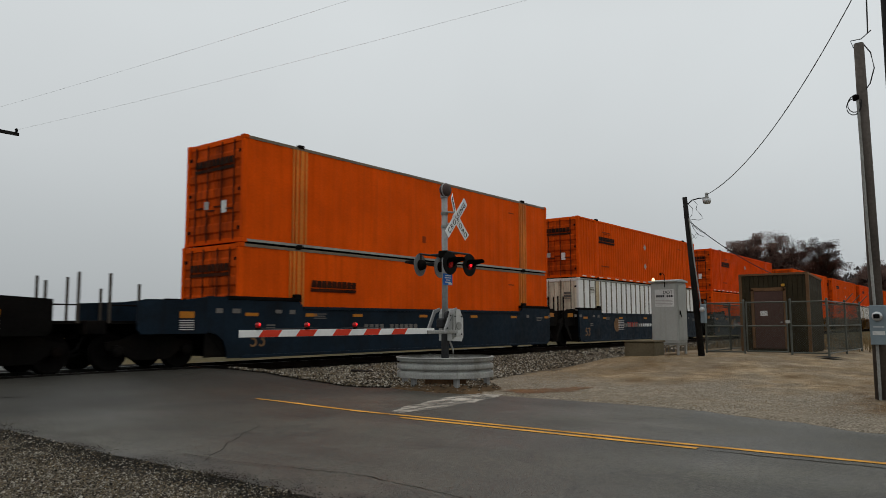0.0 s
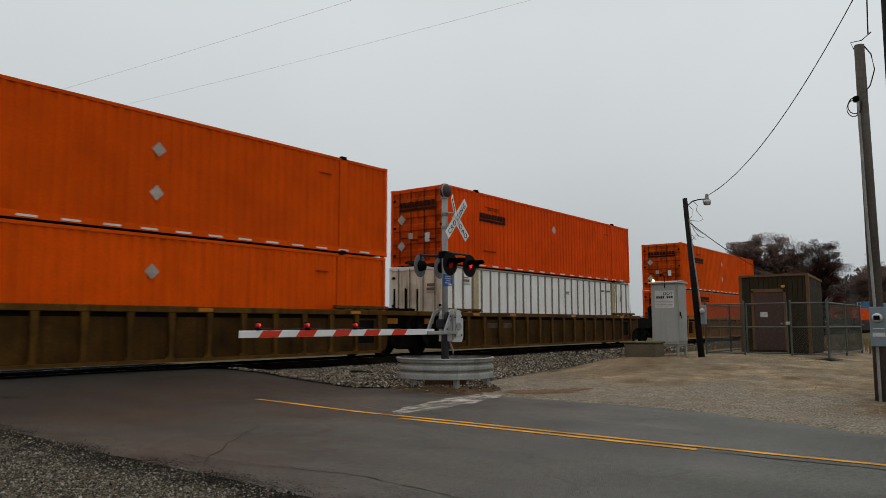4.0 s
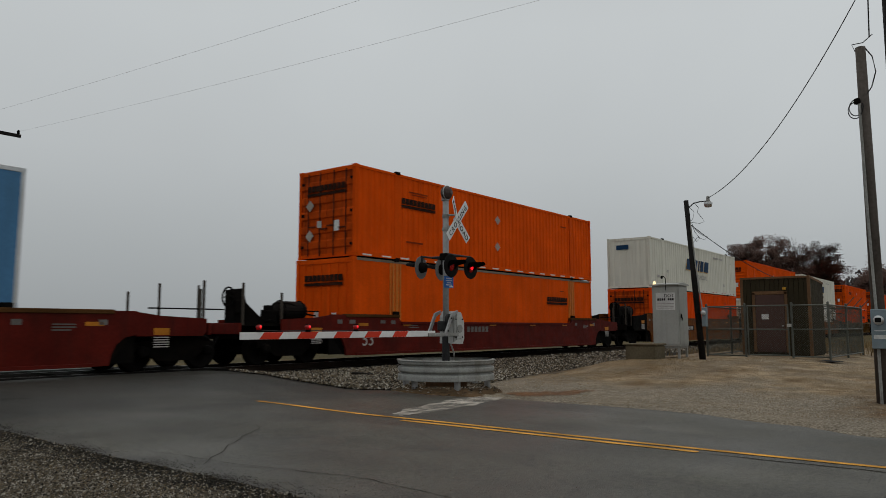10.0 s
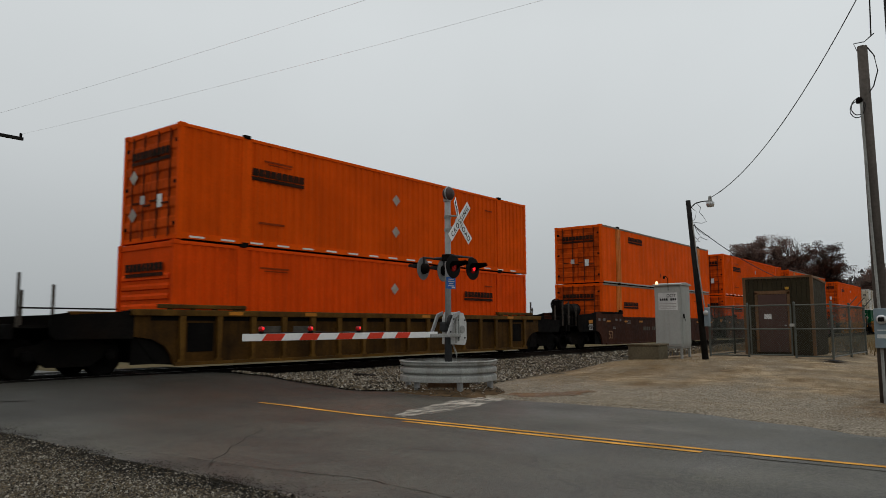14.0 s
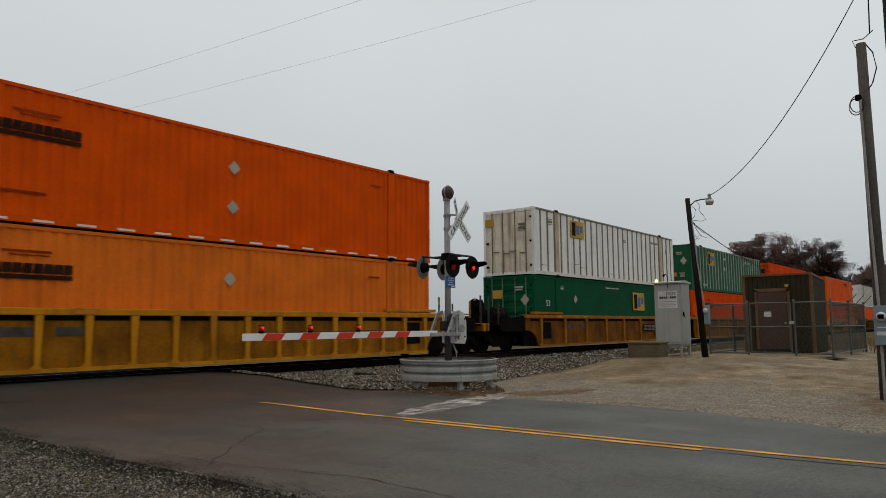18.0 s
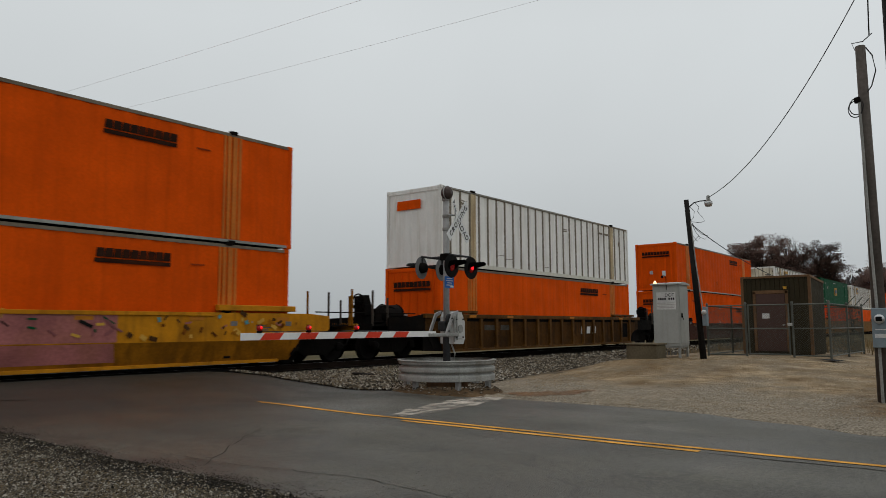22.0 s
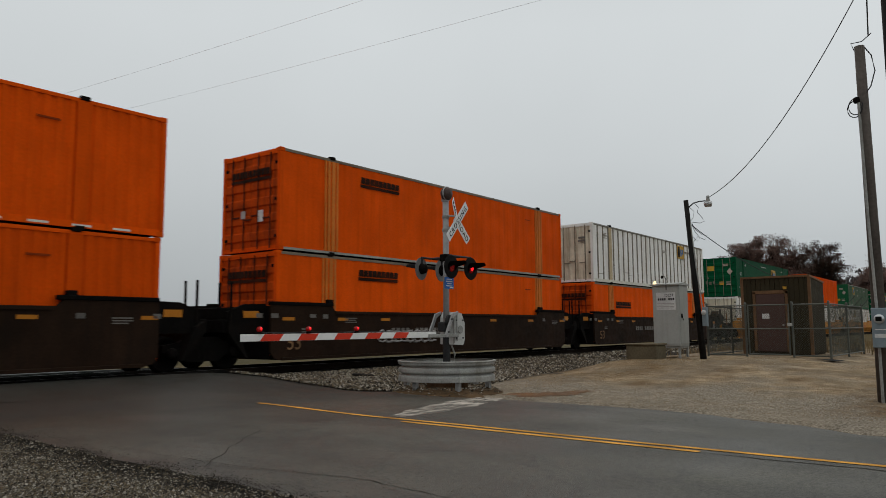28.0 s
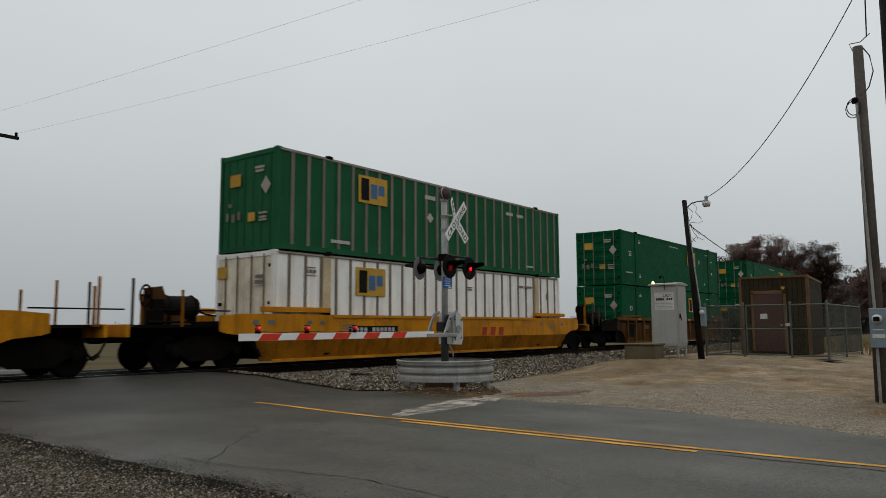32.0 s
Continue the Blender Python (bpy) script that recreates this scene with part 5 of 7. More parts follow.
def fence():
    th = thing("chain_link_fence", "galvanised chain-link fence with a closed gate", "fence", at=pose(26.0, 0, 0.43))
    H = 1.70
    runs = [((0, 8.40), (0, 7.12)), ((0, 5.66), (0, 4.58)), ((0, 4.58), (2.8, 4.52)), ((2.8, 4.52), (5.6, 4.46)), ((5.6, 4.46), (5.6, 8.40)), ((0, 8.40), (2.8, 8.40)), ((2.8, 8.40), (5.6, 8.40))]
    posts = sorted({p for r in runs for p in r})
    for x, y in posts:
        bm = bmesh.new()
        rod(bm, (x, y, -0.3), (x, y, H + 0.06), 0.036, seg=10)
        lathe(bm, [(0.045, H + 0.06), (0.03, H + 0.10), (0.0, H + 0.11)], (x, y, 0), 10)
        part("post", bm, m_fence, th)

    def net(a, b, z0, z1):
        a, b = Vector((*a, 0)), Vector((*b, 0))
        L = (b - a).length
        d = (b - a) / L
        nrm = Vector((-d.y, d.x, 0))
        bm = bmesh.new()
        hh = z1 - z0
        t = 0.003
        s = -hh
        while s < L:
            for sg in (1, -1):
                lo, hi = max(0.0, s), min(L, s + hh)
                if hi - lo < 0.03:
                    continue
                za = z0 + (lo - s) if sg > 0 else z1 - (lo - s)
                zb = z0 + (hi - s) if sg > 0 else z1 - (hi - s)
                p, q = a + d * lo + Vector((0, 0, za)), a + d * hi + Vector((0, 0, zb))
                o = Vector((0, 0, t))
                u = nrm * t
                quads(bm, [p + o, q + o, q - o, p - o, p + u, q + u, q - u, p - u], [(0, 1, 2, 3), (4, 5, 6, 7)])
            s += 0.075
        return bm

    for a, b in runs:
        part("wire_mesh", net(a, b, 0.06, H), m_fence, th)
        for z in (H, 0.92, 0.05):
            bm = bmesh.new()
            rod(bm, (*a, z), (*b, z), 0.022, seg=8)
            part("rail", bm, m_fence, th)
    # gate leaf
    ga, gb = (-0.05, 7.02), (-0.05, 5.76)
    bm = bmesh.new()
    for z in (0.08, 0.92, H):
        rod(bm, (*ga, z), (*gb, z), 0.024, seg=8)
    for g in (ga, gb):
        rod(bm, (*g, 0.05), (*g, H + 0.03), 0.026, seg=8)
    gate = part("gate_frame", bm, m_fence, th)
    part("wire_mesh", net(ga, gb, 0.1, H), m_fence, gate)
    bm = bmesh.new()
    box(bm, -0.09, -0.03, 5.66, 5.80, 1.0, 1.1, 0.008)
    part("latch", bm, m_galv, gate)
    # barbed-wire arms on the far side
    for x, y in ((2.8, 4.52), (5.6, 4.46), (4.2, 4.49)):
        bm = bmesh.new()
        rod(bm, (x, y, H), (x, y - 0.28, H + 0.32), 0.016, seg=6)
        part("barb_arm", bm, m_fence, th)
    return th


fence()
blob("rubber_mat", "flat piece of discarded dark rubber on the sand", [(24.3, 4.7), (24.3, 4.2), (24.9, 4.0), (25.0, 4.5)], ground_z, m_black, 0.05, kind="", category="debris", wob=0.05)


# ---- trees and far growth ----
def tree(label, at, height, wide, seed, clumps, leaves, bark, leafmat, low=0.2):
    """Trunk forking into limbs that reach uneven clumps of small leaves; sky shows between the clumps."""
    rnd = random.Random(seed)
    th = thing("tree", label, "tree", at=at)
    ends = []
    while len(ends) < clumps:
        u = Vector((rnd.uniform(-1, 1), rnd.uniform(-1, 1), rnd.uniform(-1, 1)))
        if not 0.30 < u.length < 1.0:
            continue
        # the outline swells and shrinks with direction
        d = u.normalized()
        k = 0.85 + 0.6 * noise.noise(d * 2.1 + Vector((seed, 0, 0)))
        z = (u.z * k * 0.5 + 0.5) * (1 - low) + low
        if u.z < -0.2 and u.to_2d().length < 0.45:
            continue
        ends.append(Vector((u.x * wide * k, u.y * wide * k, height * min(1.0, z))))
    lift = (height - 0.4) / max(e.z for e in ends)
    for e in ends:
        e.z *= lift
    bm = bmesh.new()
    fork = height * 0.30
    rod(bm, (0, 0, -0.4), (0, 0, fork), height * 0.026, height * 0.018, 8, False)
    rod(bm, (0, 0, fork), (0.2, 0.1, height * 0.86), height * 0.018, 0.03, 6, False)
    for e in ends:
        base = Vector((0, 0, max(fork * 0.8, min(e.z * rnd.uniform(0.45, 0.75), height * 0.7))))
        mid = base.lerp(e, 0.55) + Vector((rnd.gauss(0, 0.25), rnd.gauss(0, 0.25), rnd.uniform(0.0, 0.5)))
        rod(bm, base, mid, 0.085, 0.05, 4, False)
        rod(bm, mid, e, 0.05, 0.015, 4, False)
        for _ in range(5):
            t = e + Vector((rnd.gauss(0, 0.55), rnd.gauss(0, 0.55), rnd.uniform(-0.2, 0.7)))
            rod(bm, mid.lerp(e, rnd.uniform(0.4, 1.0)), t, 0.02, 0.008, 3, False)
    part("trunk", bm, bark, th)
    if not leaves:
        return th
    pts, faces = [], []
    for e in ends:
        sx, sz = rnd.uniform(0.36, 0.70), rnd.uniform(0.24, 0.42)
        for _ in range(int(leaves * rnd.uniform(1.2, 5.0))):
            c = e + Vector((max(-1.3 * sx, min(1.3 * sx, rnd.gauss(0, sx))), max(-1.3 * sx, min(1.3 * sx, rnd.gauss(0, sx))), max(-1.3 * sz, min(1.3 * sz, rnd.gauss(0, sz)))))
            u = Vector((rnd.gauss(0, 1), rnd.gauss(0, 1), rnd.gauss(0, 0.7))).normalized()
            v = u.orthogonal().normalized()
            q = rnd.uniform(0.05, 0.10)
            k = len(pts)
            pts += [tuple(c + u * q), tuple(c + v * q * 0.65), tuple(c - u * q), tuple(c - v * q * 0.65)]
            faces.append((k, k + 1, k + 2, k + 3))
    me = bpy.data.meshes.new("crown")
    me.from_pydata(pts, [], faces)
    me.materials.append(leafmat)
    new("crown", me).parent = th
    return th


OAK, BARE = "oak tree holding dry brown leaves", "nearly bare grey tree beyond the track"
# x, y, height, half width, clumps, leaves to a clump, lowest leaves
for i, (x, y, h, wide, nc, nl, low) in enumerate((
    (104.7, 26.6, 13.7, 4.7, 230, 110, 0.18),
    (100.2, 28.2, 11.2, 2.9, 80, 100, 0.30),
    (109.4, 23.9, 13.9, 3.2, 110, 80, 0.18),
    (116.1, 21.0, 13.5, 3.4, 120, 90, 0.12),
    (122.5, 25.4, 15.6, 3.2, 90, 0, 0.30),
    (140.0, 24.5, 12.0, 4.0, 60, 14, 0.10),
    (150.0, 21.2, 11.5, 4.5, 60, 10, 0.10),
    (149.0, 18.6, 13.8, 5.0, 120, 130, 0.12),
    (154.0, 14.6, 14.4, 6.0, 100, 120, 0.12),
)):
    tree(BARE if nl < 50 else OAK, pose(x, y, 0.0, 0, 0, 47 * i), h, wide, 20 + i, nc, nl, m_twig if nl < 50 else m_bark, m_leaf, low)


def far_woods():
    """A ragged line of leafless woods a long way off."""
    rnd = random.Random(9)
    pts, faces = [], []
    for k in range(4200):
        if k > 2600:
            a = radians(rnd.uniform(4.0, 9.6))
            r = rnd.uniform(170, 240)
            top = 15.5
        elif k % 3:
            a = radians(rnd.uniform(5.6, 11.5))
            r = rnd.uniform(250, 330)
            top = 13.0
        else:
            a = radians(rnd.uniform(20, 140))
            r = rnd.uniform(700, 820)
            top = 9.0
        x, y = r * math.cos(a), r * math.sin(a)
        h = top * (0.65 + 0.35 * noise.noise(Vector((x * 0.03, y * 0.03, 0)))) * rnd.uniform(0.7, 1.1)
        w = rnd.uniform(0.5, 1.6)
        for _ in range(4 if k <= 2600 else 22):
            c = Vector((x + rnd.gauss(0, w), y + rnd.gauss(0, w), h * rnd.uniform(0.05, 1.0)))
            fine = 1.0 if k <= 2600 else 0.45
            u = Vector((rnd.gauss(0, 0.5), rnd.gauss(0, 0.5), rnd.uniform(0.5, 1.3))) * fine
            v = Vector((rnd.gauss(0, 0.4), rnd.gauss(0, 0.4), 0.1)) * fine
            q = len(pts)
            pts += [tuple(c + u), tuple(c + v), tuple(c - u), tuple(c - v)]
            faces.append((q, q + 1, q + 2, q + 3))
    me = bpy.data.meshes.new("far_woods")
    me.from_pydata(pts, [], faces)
    me.materials.append(m_wood)
    tagged(new("far_woods", me), "hazy grey leafless woods on the horizon", "woods", kind="stuff")


far_woods()


def tufts():
    rnd = random.Random(5)
    pts, faces = [], []
    for _ in range(4200):
        if rnd.random() < 0.55:
            x, y = rnd.uniform(31, 48), rnd.uniform(2.0, 12.0)
        else:
            x, y = rnd.uniform(17, 26), rnd.uniform(0.8, 1.9)
        h = rnd.uniform(0.12, 0.5) if x > 31 else rnd.uniform(0.04, 0.12)
        z = ground_z(x, y)
        a = rnd.uniform(0, 6.28)
        w = 0.02
        k = len(pts)
        dx, dy = math.cos(a), math.sin(a)
        ln = rnd.gauss(0, 0.25) * h
        pts += [(x - w * dx, y - w * dy, z), (x + w * dx, y + w * dy, z), (x + ln, y + ln * 0.5, z + h)]
        faces.append((k, k + 1, k + 2))
    me = bpy.data.meshes.new("dry_grass")
    me.from_pydata(pts, [], faces)
    me.materials.append(m_brush)
    tagged(new("dry_grass", me), "tufts of dry tan grass", "grass", kind="stuff")


tufts()


# ---- the train ----
CL, CW, CH = 16.34, 1.31, 2.93
POST40 = (2.02, CL - 2.02)
SHARED = {}


def shared(key, build, material, smooth=False):
    """One mesh kept for all its repeats."""
    if key not in SHARED:
        SHARED[key] = mesh_of(key.split("/")[0], build(bmesh.new()), material, smooth)
    return SHARED[key]


def corrugated(bm, x0, x1, y, z0, z1, period=0.28, depth=0.03):
    n = max(1, round((x1 - x0) / period))
    p = (x1 - x0) / n
    xs = []
    for i in range(n):
        a = x0 + i * p
        xs += [(a, y), (a + 0.36 * p, y), (a + 0.5 * p, y + depth), (a + 0.86 * p, y + depth)]
    xs.append((x1, y))
    lo = [bm.verts.new((x, yy, z0)) for x, yy in xs]
    hi = [bm.verts.new((x, yy, z1)) for x, yy in xs]
    for i in range(len(xs) - 1):
        bm.faces.new([lo[i], lo[i + 1], hi[i + 1], hi[i]])
    return bm


def bars(th, parent, spec, material, name="marking"):
    """Plain bars on the near side: (x, z, width, height)."""
    bm = bmesh.new()
    for x, z, w, h in spec:
        box(bm, x, x + w, -CW - 0.007, -CW - 0.003, z, z + h)
    return tagged(part(name, bm, material, parent), kind="stuff")


def diamond(parent, x, z):
    me = shared("placard/side", lambda b: quads(b, [(0, 0, -0.19), (0.19, 0, 0), (0, 0, 0.19), (-0.19, 0, 0)], [(0, 1, 2, 3)]), m_placard)
    return piece("placard", me, parent, (x, -CW - 0.004, z))


def brand_block(parent, x, z, w=1.85):
    """The haulier's mark: a row of dark blocks over a solid bar."""
    bm = bmesh.new()
    n = 9
    for i in range(n):
        k = w / n
        a = x + i * k
        z1 = z + 0.33
        quads(bm, [(a, -CW - 0.005, z + 0.125), (a + k * 0.96, -CW - 0.005, z + 0.125), (a + k * 0.98, -CW - 0.005, z1), (a + 0.02, -CW - 0.005, z1)], [(0, 1, 2, 3)])
    box(bm, x - 0.02, x + w, -CW - 0.006, -CW - 0.002, z, z + 0.095)
    return part("haulier_mark", bm, m_brand, parent)


def plate_mark(parent, x, z, w=1.35, h=0.88):
    """The pool operator's yellow plate with dark and blue shapes."""
    bm = bmesh.new()
    box(bm, x, x + w, -CW - 0.020, -CW - 0.003, z, z + h)
    pl = part("pool_plate", bm, m_logoyellow, parent, "yellow plate with dark and blue shapes")
    y0, y1 = -CW - 0.024, -CW - 0.0205
    bm = bmesh.new()
    box(bm, x + 0.09 * w, x + 0.36 * w, y0, y1, z + 0.10 * h, z + 0.90 * h)
    part("dark_shape", bm, m_black, pl)
    bm = bmesh.new()
    box(bm, x + 0.42 * w, x + 0.64 * w, y0, y1, z + 0.20 * h, z + 0.74 * h)
    box(bm, x + 0.69 * w, x + 0.90 * w, y0, y1, z + 0.36 * h, z + 0.74 * h)
    part("blue_shape", bm, m_logoblue, pl)
    return pl


PROTO = {}


def container(style, front="doors", mark="left", extra=""):
    """A 53-foot container, base corner at the origin, long side along x, seen side at -y."""
    key = (style, front, mark, extra)
    if key in PROTO:
        return PROTO[key], False
    look_of = {
        "orange": (m_orange, "orange corrugated 53-foot freight container"),
        "red": (m_redorange, "deep red-orange corrugated 53-foot freight container"),
        "pale": (m_paleorange, "faded pale orange corrugated 53-foot freight container"),
        "striped": (m_orange, "orange freight container with tan lifting-post stripes"),
        "white": (m_white, "white ribbed 53-foot freight container, streaked with dirt"),
        "cream": (m_cream, "cream-white corrugated freight container with navy lettering shapes"),
        "green": (m_green, "dark green smooth-sided 53-foot freight container"),
        "greenrib": (m_sage, "dark green freight container with pale vertical ribs"),
    }
    paint, label = look_of[style]
    th = thing("freight_container", label, "container", "containers on the train")
    ribbed = style in ("white", "greenrib")
    post_mat = {"striped": m_tan, "white": m_ochre}.get(style, paint)
    smooth = style == "green"
    # frame: rails top and bottom
    for nm, y in (("near", -CW), ("far", CW)):
        s = 1 if y < 0 else -1
        bm = bmesh.new()
        box(bm, 0.1, CL - 0.1, min(y, y + s * 0.06), max(y, y + s * 0.06), CH - 0.10, CH - 0.02)
        part("top_rail", bm, m_rib if ribbed or style == "striped" else paint, th)
        if ribbed and y < 0:
            bm = bmesh.new()
            box(bm, 0.1, 12.6, y - 0.006, y, CH - 0.075, CH - 0.045)
            part("rail_lip", bm, m_palerib, th)
        bm = bmesh.new()
        box(bm, 0.1, CL - 0.1, min(y, y + s * 0.06), max(y, y + s * 0.06), 0.02, 0.09 if style == "striped" else 0.17)
        part("bottom_rail", bm, {"white": m_cream, "striped": m_palerib}.get(style, paint), th)
    # sides
    bm = bmesh.new()
    if ribbed or smooth:
        quads(bm, [(0.1, -CW + 0.03, 0.17), (CL - 0.1, -CW + 0.03, 0.17), (CL - 0.1, -CW + 0.03, CH - 0.1), (0.1, -CW + 0.03, CH - 0.1)], [(0, 1, 2, 3)])
    else:
        corrugated(bm, 0.1, CL - 0.1, -CW + 0.012, 0.09 if style == "striped" else 0.17, CH - 0.1, {"striped": 0.61, "cream": 0.34}.get(style, 0.28), 0.016 if style == "striped" else 0.028)
    part("side_panel", bm, paint, th)
    bm = bmesh.new()
    corrugated(bm, 0.1, CL - 0.1, CW - 0.04, 0.17, CH - 0.1)
    part("side_panel", bm, paint, th)
    if ribbed:
        rib_mat = m_rib if style == "white" else m_dimrib if extra == "dim" else m_palerib
        hw = 0.045 if style == "white" else 0.062
        rib = shared("rib/" + style + extra, lambda b: prism(b, [(-hw, 0.17), (hw, 0.17), (hw, CH - 0.1), (-hw, CH - 0.1)], -CW + 0.004, -CW + 0.03), rib_mat)
        for i in range(-13, 13):
            x = 8.55 + 0.613 * i
            if not 0.3 < x < CL - 0.3:
                continue
            if min(abs(x - p) for p in POST40) > 0.2:
                piece("rib", rib, th, (x, 0, 0))
    # lifting posts at the 40-foot positions
    for x in POST40:
        bm = bmesh.new()
        w = 0.16
        if style == "striped":
            for q, h2 in ((-0.27, 0.03), (-0.13, 0.05), (0.05, 0.07), (0.21, 0.04)):
                box(bm, x + q - h2, x + q + h2, -CW - 0.010, -CW + 0.03, 0.10, CH - 0.1)
        else:
            box(bm, x - w, x + w, -CW - 0.006, -CW + 0.03, 0.17, CH - 0.1)
        part("lifting_post", bm, post_mat, th)
        fit = shared("fitting/top", lambda b: box(b, -0.11, 0.11, -0.10, 0.02, -0.05, 0.045, 0.01), m_dark)
        piece("lifting_fitting", fit, th, (x, -CW + 0.07, CH))
        piece("lifting_fitting", fit, th, (x, -CW + 0.07, 0.02))
    # corner posts and castings
    for x in (0.0, CL):
        for y in (-CW, CW):
            bm = bmesh.new()
            box(bm, x if x == 0 else x - 0.13, x + 0.13 if x == 0 else x, y if y < 0 else y - 0.13, y + 0.13 if y < 0 else y, 0.12, CH - 0.12, 0.012)
            part("corner_post", bm, paint, th)
            cast = shared("casting/" + paint.name, lambda b: box(b, -0.09, 0.09, -0.085, 0.085, -0.06, 0.06, 0.008), paint)
            xx, yy = (x + 0.088 if x == 0 else x - 0.088), (y + 0.083 if y < 0 else y - 0.083)
            piece("corner_casting", cast, th, (xx, yy, 0.06))
            piece("corner_casting", cast, th, (xx, yy, CH - 0.06))
    bm = bmesh.new()
    n = 28
    for i in range(n):
        w = (CL - 0.2) / n
        x = 0.1 + i * w
        quads(bm, [(x, -CW + 0.05, CH - 0.03), (x + w * 0.5, -CW + 0.05, CH - 0.03), (x + w * 0.5, CW - 0.05, CH - 0.03), (x, CW - 0.05, CH - 0.03),
                   (x + w * 0.5, -CW + 0.05, CH - 0.045), (x + w, -CW + 0.05, CH - 0.045), (x + w, CW - 0.05, CH - 0.045), (x + w * 0.5, CW - 0.05, CH - 0.045)], [(0, 1, 2, 3), (4, 5, 6, 7), (1, 4, 7, 2)])
    part("roof", bm, paint, th)
    bm = bmesh.new()
    box(bm, 0.1, CL - 0.1, -CW + 0.07, CW - 0.07, 0.03, 0.15)
    part("floor", bm, m_dark, th)
    bm = bmesh.new()
    box(bm, CL - 0.06, CL - 0.02, -CW + 0.13, CW - 0.13, 0.12, CH - 0.1)
    part("end_panel", bm, paint, th)
    # the leading end: doors with lock rods, or a ribbed front wall
    bm = bmesh.new()
    box(bm, 0.02, 0.12, -CW + 0.13, CW - 0.13, CH - 0.16, CH - 0.02)
    part("end_header", bm, paint, th)
    bm = bmesh.new()
    box(bm, 0.02, 0.12, -CW + 0.13, CW - 0.13, 0.02, 0.14)
    part("end_sill", bm, paint, th)
    door_mat = {"white": m_creamdoor, "cream": m_foul if extra == "dirty" else m_cream, "green": m_green, "greenrib": m_sage}.get(style, m_orangedoor)
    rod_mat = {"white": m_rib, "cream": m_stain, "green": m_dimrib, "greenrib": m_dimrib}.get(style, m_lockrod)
    if front == "doors":
        for s in (-1, 1):
            bm = bmesh.new()
            y0, y1 = (-CW + 0.135, -0.01) if s < 0 else (0.01, CW - 0.135)
            if style == "white":
                w = (y1 - y0) / 3
                out = [(0.09, y0)]
                for k in range(3):
                    out += [(0.05, y0 + k * w), (0.05, y0 + k * w + w - 0.10), (0.03, y0 + k * w + w - 0.07), (0.03, y0 + k * w + w - 0.01)]
                out += [(0.05, y1), (0.09, y1)]
                m0 = len(out)
                quads(bm, [(p, q, 0.145) for p, q in out] + [(p, q, CH - 0.165) for p, q in out], [(i, (i + 1) % m0, (i + 1) % m0 + m0, i + m0) for i in range(m0)])
                bmesh.ops.recalc_face_normals(bm, faces=bm.faces[:])
            else:
                out = [(0.09, 0.145)]
                for k in range(5):
                    z = 0.30 + k * 0.49
                    out += [(0.05, z - 0.02 if k else 0.145), (0.05, z), (0.014, z + 0.05), (0.014, z + 0.25), (0.05, z + 0.30)]
                out += [(0.05, CH - 0.165), (0.09, CH - 0.165)]
                prism(bm, out, y0, y1)
            d = part("door", bm, door_mat, th)
            for k, f in enumerate((0.25, 0.72)):
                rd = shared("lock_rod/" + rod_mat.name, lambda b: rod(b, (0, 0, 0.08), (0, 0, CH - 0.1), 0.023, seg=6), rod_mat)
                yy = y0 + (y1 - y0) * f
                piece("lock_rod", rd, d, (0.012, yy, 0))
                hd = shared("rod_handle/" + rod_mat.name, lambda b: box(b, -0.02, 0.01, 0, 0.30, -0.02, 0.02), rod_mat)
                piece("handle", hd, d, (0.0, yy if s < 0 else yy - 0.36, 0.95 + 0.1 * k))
            hg = shared("hinge/d", lambda b: box(b, -0.012, 0.04, -0.10, 0.07, -0.045, 0.045), m_dark)
            for z in (0.4, 1.45, 2.5):
                piece("hinge", hg, d, (0.02, y0 + 0.03 if s < 0 else y1 - 0.03, z))
    else:
        bm = bmesh.new()
        box(bm, 0.05, 0.09, -CW + 0.13, CW - 0.13, 0.14, CH - 0.16)
        wall = part("front_wall", bm, paint, th)
        if front == "louvre":
            lv = shared("louvre/" + paint.name, lambda b: prism(b, [(0.05, 0), (0.012, 0.02), (0.012, 0.10), (0.05, 0.16)], -CW + 0.22, CW - 0.22), paint)
            for k in range(8):
                piece("louvre", lv, wall, (0, 0, 0.22 + k * 0.25))
        else:
            st = shared("stiffener/" + paint.name, lambda b: box(b, 0.03, 0.05, -0.05, 0.05, 0.16, CH - 0.2), paint)
            for k in range(6):
                piece("stiffener", st, wall, (0, -CW + 0.35 + k * 0.38, 0))
    # marks on the end
    def end_plate(y, z, w, h, material, name="door_plate"):
        b2 = bmesh.new()
        box(b2, -0.012, -0.006, y - w / 2, y + w / 2, z, z + h)
        return part(name, b2, material, th)

    def end_bars(spots, material):
        """Several plain bars on the end: (y, z, width, height)."""
        b2 = bmesh.new()
        for y, z, w, h in spots:
            box(b2, -0.012, -0.006, y - w / 2, y + w / 2, z, z + h)
        return tagged(part("numbering", b2, material, th), kind="stuff")

    if style in ("orange", "red", "pale", "striped"):
        bm = bmesh.new()
        n = 9
        for i in range(n):
            k = 1.75 / n
            yy = 0.87 - i * k
            box(bm, -0.012, -0.006, yy - k * 0.86, yy, 2.20, 2.40)
        box(bm, -0.012, -0.006, -0.88, 0.88, 2.06, 2.15)
        part("haulier_mark", bm, m_brand, th)
        end_plate(-0.50, 0.85, 0.22, 0.34, m_markwhite)
        end_plate(0.30, 1.0, 0.2, 0.22, m_markgrey)
